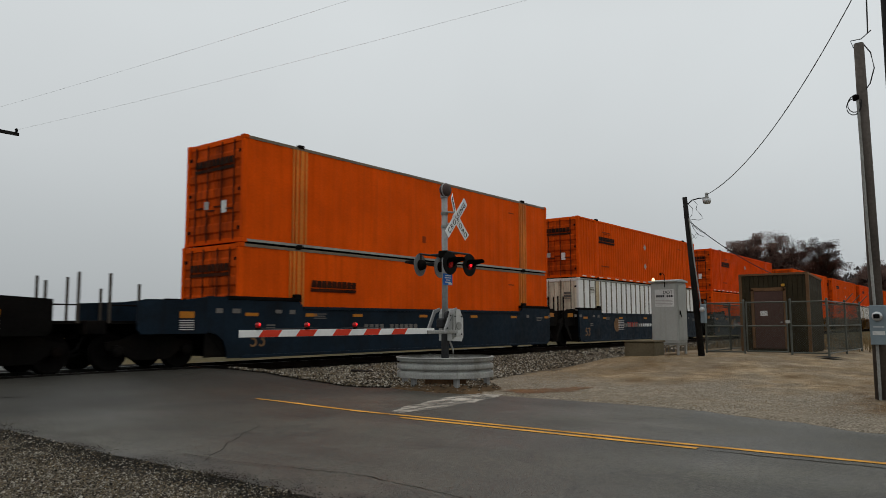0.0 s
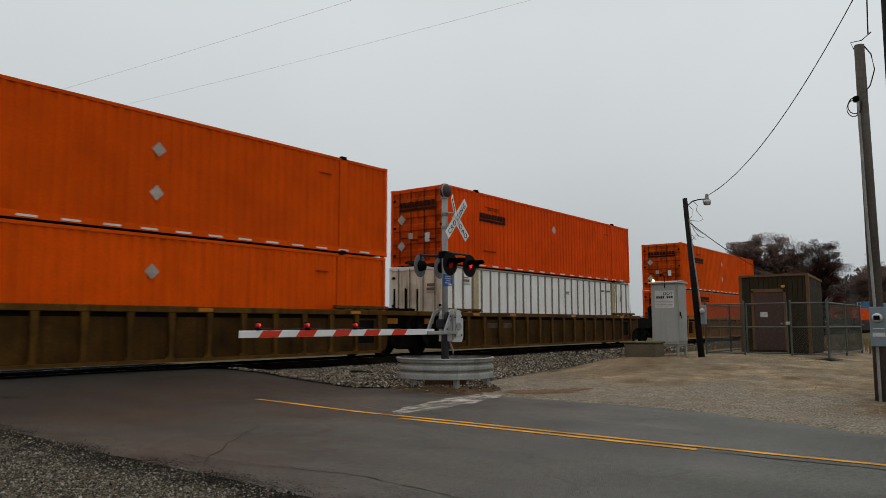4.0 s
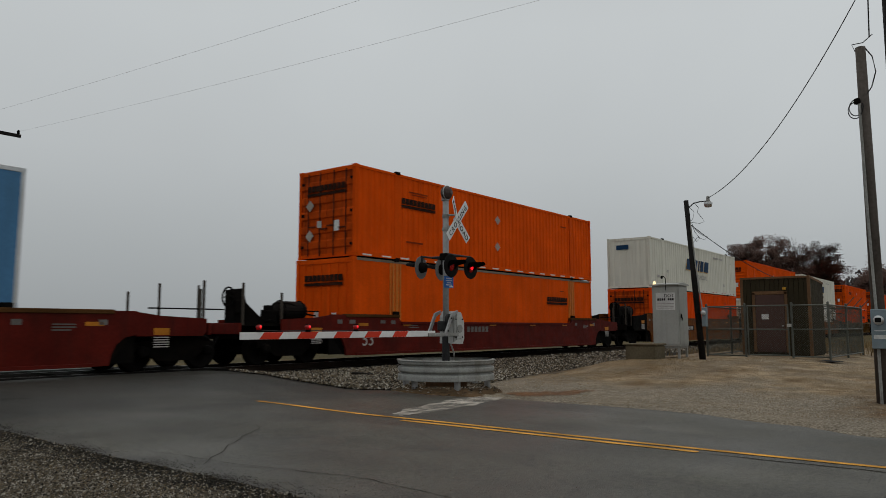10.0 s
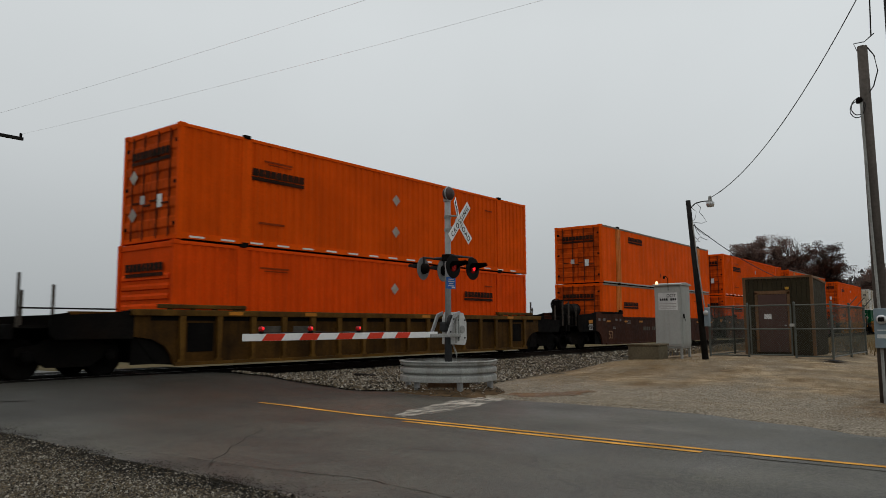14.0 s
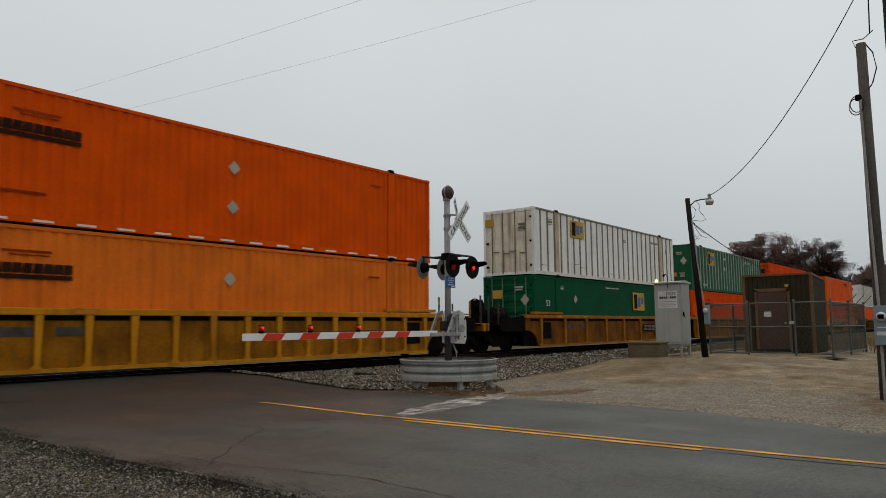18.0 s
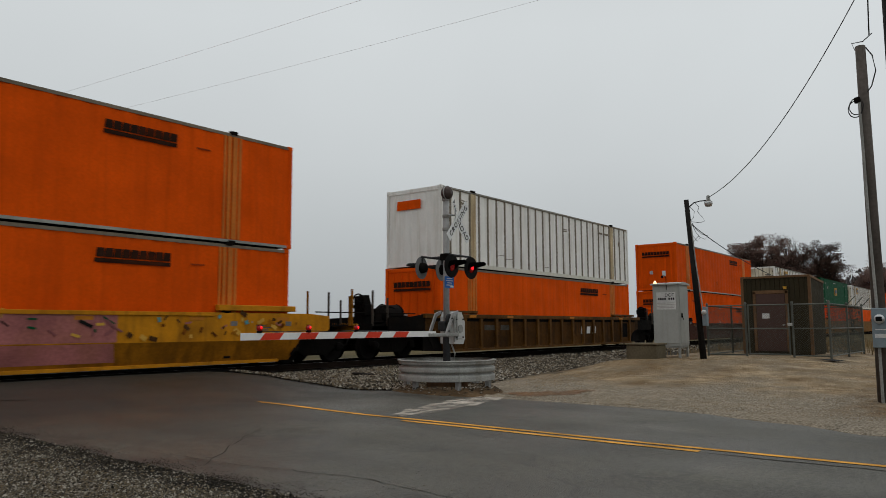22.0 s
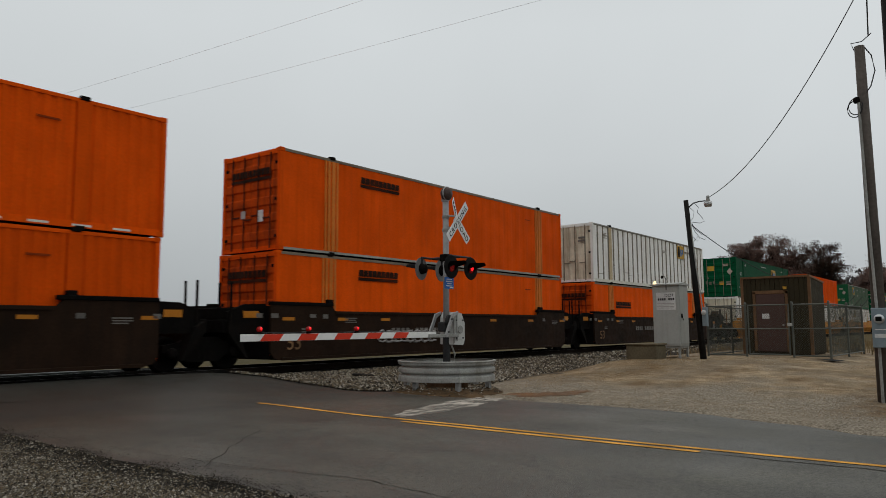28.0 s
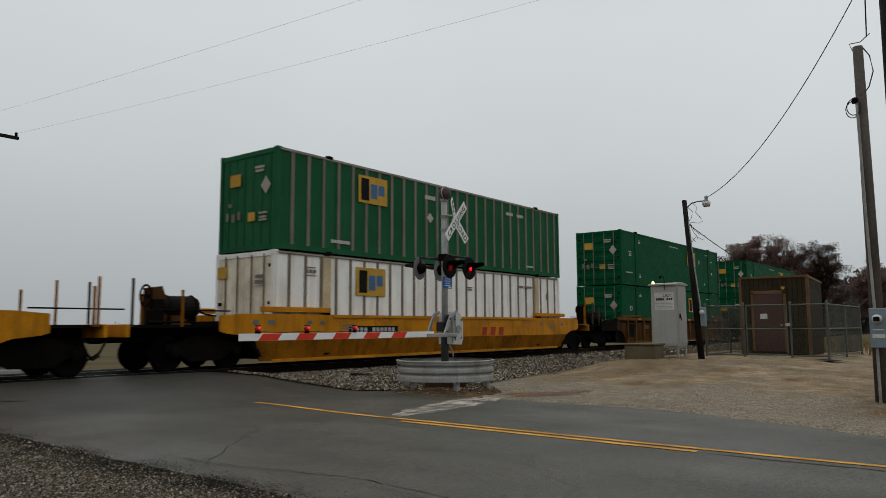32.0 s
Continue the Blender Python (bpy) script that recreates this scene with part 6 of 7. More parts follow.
        if front == "doors" and style != "striped":
            for z in (1.75, 0.75):
                b2 = bmesh.new()
                quads(b2, [(-0.012, 0.75, z - 0.2), (-0.012, 0.55, z), (-0.012, 0.75, z + 0.2), (-0.012, 0.95, z)], [(0, 1, 2, 3)])
                part("placard", b2, m_placard, th)
    # marks on the seen side
    if style in ("orange", "red", "pale", "striped"):
        spot = {"left": (2.2, 1.80), "right": (11.98, 1.75)} if style != "striped" else {"left": (3.25, 2.23), "left_low": (2.55, 1.70), "right": (10.8, 2.22), "right_far": (11.6, 2.2), "right_low": (12.03, 1.72)}
        if mark in spot:
            brand_block(th, *spot[mark])
        if style != "striped":
            diamond(th, 8.09, 2.02)
            if style == "orange":
                diamond(th, 8.07, 0.96)
            bars(th, th, [(2.6, 2.35, 1.0, 0.05), (2.75, 2.28, 0.8, 0.03), (2.45, 0.62, 0.9, 0.06), (13.3, 2.3, 0.5, 0.05)], m_mark)
            tape = shared("tape/white", lambda b: [box(b, 0.35 + i * 0.92, 0.35 + i * 0.92 + 0.42, -CW - 0.004, -CW - 0.001, 0.05, 0.10) for i in range(17)] and b, m_tape)
            tagged(piece("reflective_tape", tape, th), kind="stuff")
        else:
            bars(th, th, [(7.6, 0.62, 0.18, 0.22), (13.2, 2.3, 0.4, 0.04)], m_mark)
    elif style == "cream":
        # five slanted navy blocks with gold edges, and a small word
        for mm, dx, dz, dy in ((m_gold, -0.05, -0.05, 0.0), (m_ink, 0.0, 0.0, -0.004)):
            bm = bmesh.new()
            z0, z1 = 1.38 + dz, 2.08 + dz
            y = -CW - 0.006 + dy
            for x, w in ((5.85, 0.82), (6.85, 1.02), (8.02, 0.26), (8.42, 0.62), (9.22, 0.84)):
                a = x + dx
                quads(bm, [(a, y, z0), (a + w * 0.92, y, z0), (a + w + 0.2, y, z1), (a + 0.2, y, z1)], [(0, 1, 2, 3)])
            part("haulier_mark", bm, mm, th)
        piece("lettering", letters("INTERMODAL", 0.42, m_markgrey if extra != "dirty" else m_black), th, (7.2, -CW - 0.006, 0.85))
        bars(th, th, [(2.5, 1.1, 0.3, 0.03), (2.5, 1.0, 0.07, 0.07), (2.61, 1.0, 0.07, 0.07), (2.72, 1.0, 0.07, 0.07), (15.0, 2.3, 0.3, 0.03), (15.05, 2.38, 0.2, 0.03), (13.3, 0.75, 0.3, 0.03), (13.3, 0.6, 0.3, 0.09)]
             + [(11.3 + 0.17 * q, 2.42, 0.12, 0.12) for q in range(12) if q != 6] + [(0.95 + 0.17 * q, 0.62, 0.12, 0.16) for q in range(3)], m_markgrey)
        tape = shared("tape/redwhite", lambda b: [box(b, 0.35 + i * 0.66, 0.35 + i * 0.66 + 0.2, -CW - 0.004, -CW - 0.001, 0.08, 0.13) for i in range(24) if i % 3] and b, m_redtape)
        tagged(piece("reflective_tape", tape, th), kind="stuff")
        end_plate(0.35, 2.25, 0.75, 0.26, m_ink, "haulier_mark")
    elif style == "white":
        bars(th, th, [(1.22, 2.48, 0.34, 0.035), (1.16, 2.34, 0.12, 0.10), (1.31, 2.34, 0.12, 0.10), (1.46, 2.34, 0.12, 0.10), (1.2, 2.25, 0.4, 0.025),
                      (9.2, 2.2, 0.3, 0.05), (9.2, 2.12, 0.3, 0.05), (12.75, 2.36, 0.45, 0.09), (13.3, 2.36, 0.6, 0.09), (15.1, 1.9, 0.09, 0.28)], m_rib)
        bars(th, th, [(0.62, 0.42, 0.5, 0.02), (4.28, 0.50, 0.5, 0.02), (3.66, 0.62, 0.5, 0.02), (7.35, 0.36, 0.5, 0.02)], m_rib, "patch_seam")
        if mark == "plate":
            plate_mark(th, 3.25, 1.75)
        elif mark == "plate_mid":
            plate_mark(th, 3.3, 1.88, 1.32, 0.8)
        elif mark == "plate_right":
            plate_mark(th, 11.6, 1.95, 1.1, 0.8)
        if mark.startswith("plate"):
            end_plate(0.98, 2.2, 0.45, 0.34, m_logoyellow, "pool_plate")
        if extra == "orange_tag":
            end_plate(0.2, 2.15, 1.15, 0.34, m_orange, "haulier_mark")
        if front == "doors":
            end_bars([(-0.72, 2.15, 0.36, 0.10), (-0.72, 2.0, 0.40, 0.10), (-0.72, 1.92, 0.40, 0.02)], m_carmark)
    elif style in ("green", "greenrib"):
        if mark == "plate":
            plate_mark(th, 3.25, 1.75)
        elif mark == "plate_mid":
            plate_mark(th, 7.42, 1.22, 1.48, 0.86)
        elif mark == "plate_low":
            plate_mark(th, 10.2, 1.52, 1.5, 0.95)
        elif mark == "plate_right":
            plate_mark(th, 10.1, 1.62, 1.45, 0.9)
        if style == "greenrib":
            diamond(th, 6.9, 1.65)
            bars(th, th, [(6.6, 2.3, 0.6, 0.14), (11.9, 2.35, 0.5, 0.12), (12.7, 2.35, 0.5, 0.12), (2.1, 0.35, 0.8, 0.1), (13.4, 0.3, 0.6, 0.07)], m_markgrey)
        else:
            diamond(th, 3.7 if mark != "plate_right" else 12.3, 1.95)
            piece("number", letters("53", 0.36, m_markwhite), th, (0.95, -CW - 0.006, 1.6))
            bars(th, th, [(2.32, 2.50, 0.22, 0.025), (2.3, 2.36, 0.26, 0.09), (2.3, 0.62, 0.22, 0.025), (2.3, 0.46, 0.26, 0.11), (0.58, 0.66, 0.34, 0.06), (0.96, 0.66, 0.42, 0.06),
                          (6.95, 2.56, 0.55, 0.06), (7.58, 2.56, 0.5, 0.06), (8.15, 2.56, 0.3, 0.06), (13.6, 2.5, 0.4, 0.06), (14.6, 2.1, 0.22, 0.06), (14.86, 2.1, 0.22, 0.06), (14.7, 1.25, 0.11, 0.16), (14.84, 1.25, 0.11, 0.16), (13.2, 0.5, 0.14, 0.12)], m_markgrey)
        end_plate(0.55, 1.95, 0.5, 0.36, m_logoyellow, "pool_plate")
        end_bars([(-0.55, 2.38, 0.42, 0.07), (-0.55, 2.27, 0.36, 0.07), (-0.72, 1.04, 0.36, 0.06), (-0.72, 0.92, 0.30, 0.06), (-0.72, 0.84, 0.34, 0.06)], m_placard)
        end_plate(-0.22, 0.86, 0.32, 0.26, m_logoyellow)
        end_bars([(0.9, 0.95, 0.14, 0.24), (0.62, 0.9, 0.16, 0.24), (0.36, 0.95, 0.14, 0.24), (0.78, 1.35, 0.16, 0.12)], m_dimrib)
        b2 = bmesh.new()
        z = 1.86
        quads(b2, [(-0.012, -0.84, z - 0.26), (-0.012, -1.06, z), (-0.012, -0.84, z + 0.26), (-0.012, -0.62, z)], [(0, 1, 2, 3)])
        part("placard", b2, m_placard, th)
    PROTO[key] = th
    return th, True


# ---- well cars ----
def build_wheel(b):
    lathe(b, [(0.10, -0.09), (0.13, -0.03), (0.34, -0.02), (0.37, -0.06), (0.42, -0.06), (0.43, 0.05), (0.46, 0.055), (0.46, 0.075), (0.36, 0.075), (0.32, 0.03), (0.12, 0.04), (0.09, 0.08)], (0, 0, 0), 24, "y")
    return b


def build_sideframe(b):
    prism(b, [(-1.12, 0.50), (-1.12, 0.66), (-0.72, 0.72), (-0.42, 0.86), (0.42, 0.86), (0.72, 0.72), (1.12, 0.66), (1.12, 0.50), (0.80, 0.46), (0.45, 0.24), (-0.45, 0.24), (-0.80, 0.46)], -0.06, 0.06)
    return b


def truck(parent, x):
    bm = bmesh.new()
    box(bm, -0.22, 0.22, -1.0, 1.0, 0.48, 0.82, 0.03)
    bo = part("truck", bm, m_dark, parent, "two-axle truck with cast side frames")
    bo.matrix_basis = pose(x, 0, 0)
    sf = shared("side_frame/s", build_sideframe, m_dark)
    wh = shared("wheel/w", build_wheel, m_wheel, True)
    ax = shared("axle/a", lambda b: rod(b, (0, -0.98, 0), (0, 0.98, 0), 0.08), m_wheel)
    cap = shared("bearing_cap/c", lambda b: lathe(b, [(0.13, 0.0), (0.13, -0.12), (0.07, -0.16)], (0, 0, 0), 12, "y"), m_dark)
    sp = shared("spring_nest/n", lambda b: [rod(b, (dx, 0, 0.3), (dx, 0, 0.52), 0.07, seg=8) for dx in (-0.16, 0.0, 0.16)] and b, m_dark)
    for s in (-1, 1):
        piece("side_frame", sf, bo, (0, s * 1.0, 0))
        piece("spring_nest", sp, bo, (0, s * 1.0, 0))
        for dx in (-0.89, 0.89):
            piece("wheel", wh, bo, (dx, s * 0.755, 0.43), (0, 0, 0 if s < 0 else 180))
            piece("bearing_cap", cap, bo, (dx, s * 1.06, 0.47), (0, 0, 0 if s < 0 else 180))
    for dx in (-0.89, 0.89):
        piece("axle", ax, bo, (dx, 0, 0.43))


CARS = {}


def well_car(shape, color, left, right, decal=""):
    """A well car unit; its container's leading face is at x = 0, rail top at z = 0."""
    key = (shape, color, left, right, decal)
    if key in CARS:
        return CARS[key], False
    paint = CAR[color]
    names = {"blue": "dark blue", "olive": "grimy brownish yellow", "amber": "rusty yellow", "yellow": "bright yellow", "maroon": "dark maroon",
             "red": "dull red", "chestnut": "dark reddish-brown", "rust": "orange-brown", "brown": "dark brown", "tan": "tan yellow", "grimy": "grimy dark brown"}
    form = {"smooth": "smooth-sided", "ribbed": "ribbed", "low": "low smooth-sided"}[shape]
    th = thing("well_car", "%s %s railway well car" % (names[color], form), "well car", "cars of the freight train")
    top = {"smooth": 1.56, "ribbed": 1.36, "low": 1.22}[shape]
    high = {"smooth": 1.77, "ribbed": 1.51, "low": 1.42}[shape]
    fold = shape == "low" and color == "yellow"
    if fold:
        top = high = 1.44
    xl = -1.5 if left == "joint" else -0.95
    xr = 17.65 if right == "joint" else 17.1
    Y = 1.46
    sl = -0.2 if left == "joint" else xl
    sr = 16.35 if right == "joint" else xr
    for s in (-1, 1):
        ya, yb = (-Y, -Y + 0.07) if s < 0 else (Y - 0.07, Y)
        bm = bmesh.new()
        z0 = 0.20
        arch = 1.0 if shape == "ribbed" else 0.62
        lo_l = [(xl, 0.88), (xl + 0.45 * arch, 0.82), (xl + 0.78 * arch, 0.66), (xl + 0.95 * arch, 0.44), (xl + 1.02 * arch, z0)] if left != "joint" else [(sl, 0.42), (sl + 0.12, z0 + 0.06), (sl + 0.35, z0)]
        lo_r = [(xr - 1.02 * arch, z0), (xr - 0.95 * arch, 0.44), (xr - 0.78 * arch, 0.66), (xr - 0.45 * arch, 0.82), (xr, 0.88)] if right != "joint" else [(sr - 0.35, z0), (sr - 0.12, z0 + 0.06), (sr, 0.42)]
        if shape == "ribbed":
            out = lo_l + lo_r + [(sr, top), (sl, top)]
        else:
            out = lo_l + lo_r + [(sr, high), (14.2, high), (14.0, top), (2.2, top), (2.0, high), (sl, high)]
        if fold:
            bm.free()
            bm = prism(bmesh.new(), [(xl - 0.75, 0.98), (xl - 0.6, 0.93), (xl, 0.86), (xl + 0.36, 0.72), (xr - 0.36, 0.72), (xr, 0.86), (xr + 0.6, 0.93), (xr + 0.75, 0.98), (xr + 0.75, top - 0.06), (xr, top), (xl, top), (xl - 0.75, top - 0.06)], ya, yb)
        else:
            prism(bm, out, ya, yb)
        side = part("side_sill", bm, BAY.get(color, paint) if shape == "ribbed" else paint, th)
        if fold:
            b2 = bmesh.new()
            yo, yn = s * Y, s * (Y - 0.17)
            for k in (0, 1):
                d = -s * 0.06 * k
                quads(b2, [(xl + 0.36, yo + d, 0.72), (xr - 0.36, yo + d, 0.72), (xr - 0.64, yn + d, 0.17), (xl + 0.64, yn + d, 0.17)], [(0, 1, 2, 3)])
            # Down-facing side: its shade is put into the darker bay paint.
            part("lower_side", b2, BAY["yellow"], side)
        if shape != "ribbed":
            for xa, xb in ((max(sl, -0.35), 2.12), (14.02, min(sr, 16.55))):
                b2 = bmesh.new()
                zt = high + (0.20 if fold else 0.025)
                box(b2, xa, xb, min(s * (Y - 0.15), s * (Y + 0.03)), max(s * (Y - 0.15), s * (Y + 0.03)), zt - (0.15 if fold else 0.10), zt, 0.012)
                part("ledge", b2, paint if fold else m_dark if color in ("brown", "chestnut", "maroon", "blue") else m_stain, th)
        for end, x, q in ((left, sl, -1), (right, sr, 1)):
            if end == "joint":
                bm = bmesh.new()
                yq = s * 1.2
                prism(bm, [(x, 0.95), (x + q * 1.25, 0.95), (x + q * 1.25, 1.5), (x + q * 0.7, high - 0.06), (x, high - 0.04)], yq - 0.04, yq + 0.04)
                part("end_frame", bm, m_dark, th)
                if s > 0:
                    bm = bmesh.new()
                    box(bm, min(x - q * 0.04, x + q * 0.02), max(x - q * 0.04, x + q * 0.02), -1.38, 1.38, 0.25, high - 0.1)
                    part("end_wall", bm, m_dark, th)
                if s < 0:
                    bm = bmesh.new()
                    box(bm, min(x + q * 0.25, x + q * 0.75), max(x + q * 0.25, x + q * 0.75), yq - 0.052, yq - 0.044, high - 0.42, high - 0.24)
                    part("reflector_plate", bm, m_yellowtape, th)
        if shape == "ribbed":
            bm = bmesh.new()
            box(bm, xl - 0.1, xr + 0.1, (-Y - 0.09) if s < 0 else Y - 0.10, (-Y + 0.10) if s < 0 else Y + 0.09, top, high, 0.012)
            part("top_chord", bm, CAR["amber"] if color in ("amber",) and decal == "cap" else paint, th)
            bm = bmesh.new()
            box(bm, sl + (1.02 if left != "joint" else 0.35), sr - (1.02 if right != "joint" else 0.35), (-Y - 0.08) if s < 0 else Y, (-Y) if s < 0 else Y + 0.08, 0.18, 0.26)
            part("bottom_chord", bm, paint, th)
            rib = shared("side_rib/" + color, lambda b: prism(b, [(-0.11, 0.26), (0.11, 0.26), (0.05, 0.34), (0.085, 1.36), (-0.085, 1.36), (-0.05, 0.34)], -0.085, 0.0), paint)
            if s < 0:
                # No slot is cut; a dark strip paints its shade on the sill.
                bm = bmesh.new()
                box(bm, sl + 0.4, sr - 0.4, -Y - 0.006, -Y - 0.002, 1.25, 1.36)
                part("upper_slot", bm, m_dark, side, "dark strip for the shaded slot under the top chord")
            n = 16
            for i in range(n if s < 0 else 0):
                if color != "amber" or i % 2 == 0:
                    piece("side_rib", rib, side, (0.25 + i * 1.045, -Y, 0))
            if s < 0:
                for xa, xb in ((max(sl, -0.35), 2.12), (14.02, min(sr, 16.55))):
                    b2 = bmesh.new()
                    box(b2, xa, xb, -Y - 0.06, -Y + 0.10, high + 0.03, high + 0.13, 0.012)
                    for q in range(4):
                        xq = xa + (xb - xa) * (q + 0.5) / 4
                        box(b2, xq - 0.05, xq + 0.05, -Y - 0.02, -Y + 0.08, high, high + 0.03)
                    part("ledge", b2, paint, th)
                # Openings are not cut; dark plates stand in for their shaded insides.
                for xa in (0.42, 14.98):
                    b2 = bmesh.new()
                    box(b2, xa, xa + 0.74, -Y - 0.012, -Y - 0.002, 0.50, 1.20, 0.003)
                    part("bay_opening", b2, m_dark, side, "dark plate for the shaded opening in the end bay")
        else:
            bm = bmesh.new()
            box(bm, 2.2, 13.9, -Y - 0.04 if s < 0 else Y, -Y if s < 0 else Y + 0.04, top - 0.09, top, 0.006)
            part("top_flange", bm, paint, side)
            bm = bmesh.new()
            box(bm, sl + (1.02 if left != "joint" else 0.35), sr - (1.02 if right != "joint" else 0.35), -Y - 0.05 if s < 0 else Y, -Y if s < 0 else Y + 0.05, 0.19, 0.27, 0.006)
            if fold:
                bmesh.ops.translate(bm, verts=bm.verts[:], vec=(0, -s * 0.17, -0.06))
            part("bottom_chord", bm, paint, side)
        # guide castings at the lifting positions
        for x in POST40:
            bm = bmesh.new()
            box(bm, x - 0.12, x + 0.12, -Y if s < 0 else Y - 0.14, (-Y + 0.14) if s < 0 else Y, high - 0.03, high + 0.13, 0.02)
            part("container_guide", bm, m_dark if shape != "ribbed" else paint, th)
    # well floor, bulkheads and end platforms
    for x in (0.3, 3.4, 6.5, 9.65, 12.7, 15.8):
        bm = bmesh.new()
        yb2 = Y - (0.30 if fold else 0.07)
        box(bm, x - 0.14, x + 0.14, -yb2, yb2, 0.20, 0.30)
        part("cross_bearer", bm, m_dark, th)
    for x, s in ((xl, 1), (xr, -1)):
        bm = bmesh.new()
        prism(bm, [(x, 0.95), (x + s * 0.55, 0.3), (x + s * 0.62, 0.3), (x + s * 0.25, 1.1), (x, 1.25)], -Y + 0.07, Y - 0.07)
        part("bulkhead", bm, m_dark, th)
    for end, x, s in ((left, xl, -1), (right, xr, 1)):
        if end == "joint":
            bm = bmesh.new()
            box(bm, min(x, x + s * 0.12), max(x, x + s * 0.12), -1.3, 1.3, 0.95, 1.3, 0.02)
            part("end_platform", bm, m_dark, th)
            for y in (-1.25, -0.75):
                bm = bmesh.new()
                rod(bm, (x - s * 0.15, y, 1.2), (x - s * 0.15, y, 2.28), 0.035, seg=8)
                part("handrail_post", bm, m_dark, th)
            bm = bmesh.new()
            box(bm, min(x, x - s * 0.5), max(x, x - s * 0.5), -0.9, 0.9, 1.3, 1.62, 0.03)
            part("end_housing", bm, m_dark, th)
            if s > 0:
                truck(th, 17.83)
        else:
            xe = x + s * ((3.15 if s < 0 else 1.95) if shape == "low" else 2.55)
            bm = bmesh.new()
            box(bm, min(x, xe), max(x, xe), -0.42, 0.42, 0.72, 1.08, 0.02)
            part("draft_sill", bm, m_dark, th)
            for ya in (-Y, Y - 0.07) if not fold else ():
                bm = bmesh.new()
                prism(bm, [(x, 0.84), (x + s * 1.75, 0.84), (x + s * 1.85, 0.95), (x + s * 1.85, high - 0.16), (x + s * 0.6, high - 0.10), (x, high - 0.02)], ya, ya + 0.07)
                part("end_frame", bm, m_dark if color not in ("blue", "red") else paint, th)
                # Added dark plate that keeps the gap inside the wheel arch black.
                bm = bmesh.new()
                yi = ya + (0.09 if ya < 0 else -0.09)
                box(bm, min(x, x - s * 1.15), max(x, x - s * 1.15), yi, yi + 0.06, 0.24, 0.98)
                part("wheel_shroud", bm, m_dark, th)
            bm = bmesh.new()
            box(bm, min(x + s * 0.05, xe), max(x + s * 0.05, xe), -1.28, 1.28, 1.08, 1.15)
            part("end_platform", bm, m_dark, th)
            bm = bmesh.new()
            box(bm, min(xe, xe + s * 0.08), max(xe, xe + s * 0.08), -1.4, 1.4, 0.86, 1.16, 0.01)
            part("end_beam", bm, paint if color in ("yellow", "amber", "tan", "red") else m_dark, th)
            bm = bmesh.new()
            rod(bm, (xe, 0, 0.86), (xe + s * 0.62, 0, 0.86), 0.09, seg=8)
            box(bm, min(xe + s * 0.35, xe + s * 0.68), max(xe + s * 0.35, xe + s * 0.68), -0.16, 0.16, 0.70, 1.02, 0.05)
            part("coupler", bm, m_dark, th)
            bm = bmesh.new()
            tube(bm, [(xe, -0.4, 0.8), (xe + s * 0.15, -0.38, 0.5), (xe + s * 0.35, -0.25, 0.34), (xe + s * 0.62, -0.05, 0.42)], 0.03, 6)
            part("air_hose", bm, m_black, th)
            truck(th, x + s * (1.25 if not fold else 0.9 if s < 0 else 0.6))
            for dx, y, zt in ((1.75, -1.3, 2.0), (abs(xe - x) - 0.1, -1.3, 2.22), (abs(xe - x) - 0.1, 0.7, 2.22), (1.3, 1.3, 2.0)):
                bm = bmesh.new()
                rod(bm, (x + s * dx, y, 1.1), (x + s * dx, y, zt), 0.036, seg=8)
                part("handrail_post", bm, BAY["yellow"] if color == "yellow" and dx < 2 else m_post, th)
            bm = bmesh.new()
            rod(bm, (x + s * 0.35, -1.3, 1.5), (x + s * 2.45, -1.3, 1.5), 0.02, seg=6)
            part("handrail", bm, m_dark, th)
            if s == (1 if color in ("blue", "maroon") else -1) and color != "olive":
                bm = bmesh.new()
                up = 0.22 if shape == "smooth" else 0.0
                xb = xe - s * (1.0 if fold else 0.3)
                prism(bm, [(xb - s * 1.0, 1.15), (xb + s * 0.10, 1.15), (xb + s * 0.10, 2.05 + up), (xb - s * 0.16, 2.1 + up), (xb - s * 0.30, 1.7 + up)], -0.80, -0.38)
                br = part("brake_stand", bm, m_stain if color in ("yellow",) else m_dark, th)
                bm = bmesh.new()
                xw, zw = xb + s * 0.20, 1.86 + up
                tube(bm, [(xw, -0.66 + 0.26 * math.cos(a), zw + 0.26 * math.sin(a)) for a in np.linspace(0, 2 * math.pi, 21)], 0.026, 6)
                for a in (0, 1.047, 2.094):
                    rod(bm, (xw, -0.66 - 0.25 * math.cos(a), zw - 0.25 * math.sin(a)), (xw, -0.66 + 0.25 * math.cos(a), zw + 0.25 * math.sin(a)), 0.016, seg=6)
                rod(bm, (xb, -0.66, zw), (xw + s * 0.02, -0.66, zw), 0.05, seg=8)
                part("brake_wheel", bm, m_dark, br)
                bm = bmesh.new()
                box(bm, xb - 0.15, xb + 0.17, -0.90, -0.80, 1.42 + up, 1.78 + up, 0.02)
                part("gear_case", bm, m_dark, br)
                xv = x + s * (2.15 if fold else 1.75)
                bm = bmesh.new()
                box(bm, xv - 0.16, xv + 0.16, -0.92, -0.56, 1.15, 1.52, 0.03)
                box(bm, xv - 0.10, xv + 0.10, -0.86, -0.62, 1.52, 1.66, 0.02)
                part("control_valve", bm, m_dark, th)
                bm = bmesh.new()
                tube(bm, [(xv, -0.74, 1.55), (xv - s * 0.25, -0.80, 1.74), (xv - s * 0.75, -0.84, 1.72), (xv - s * 1.35, -0.84, 1.42), (xv - s * 1.7, -0.84, 1.38)], 0.025, 6)
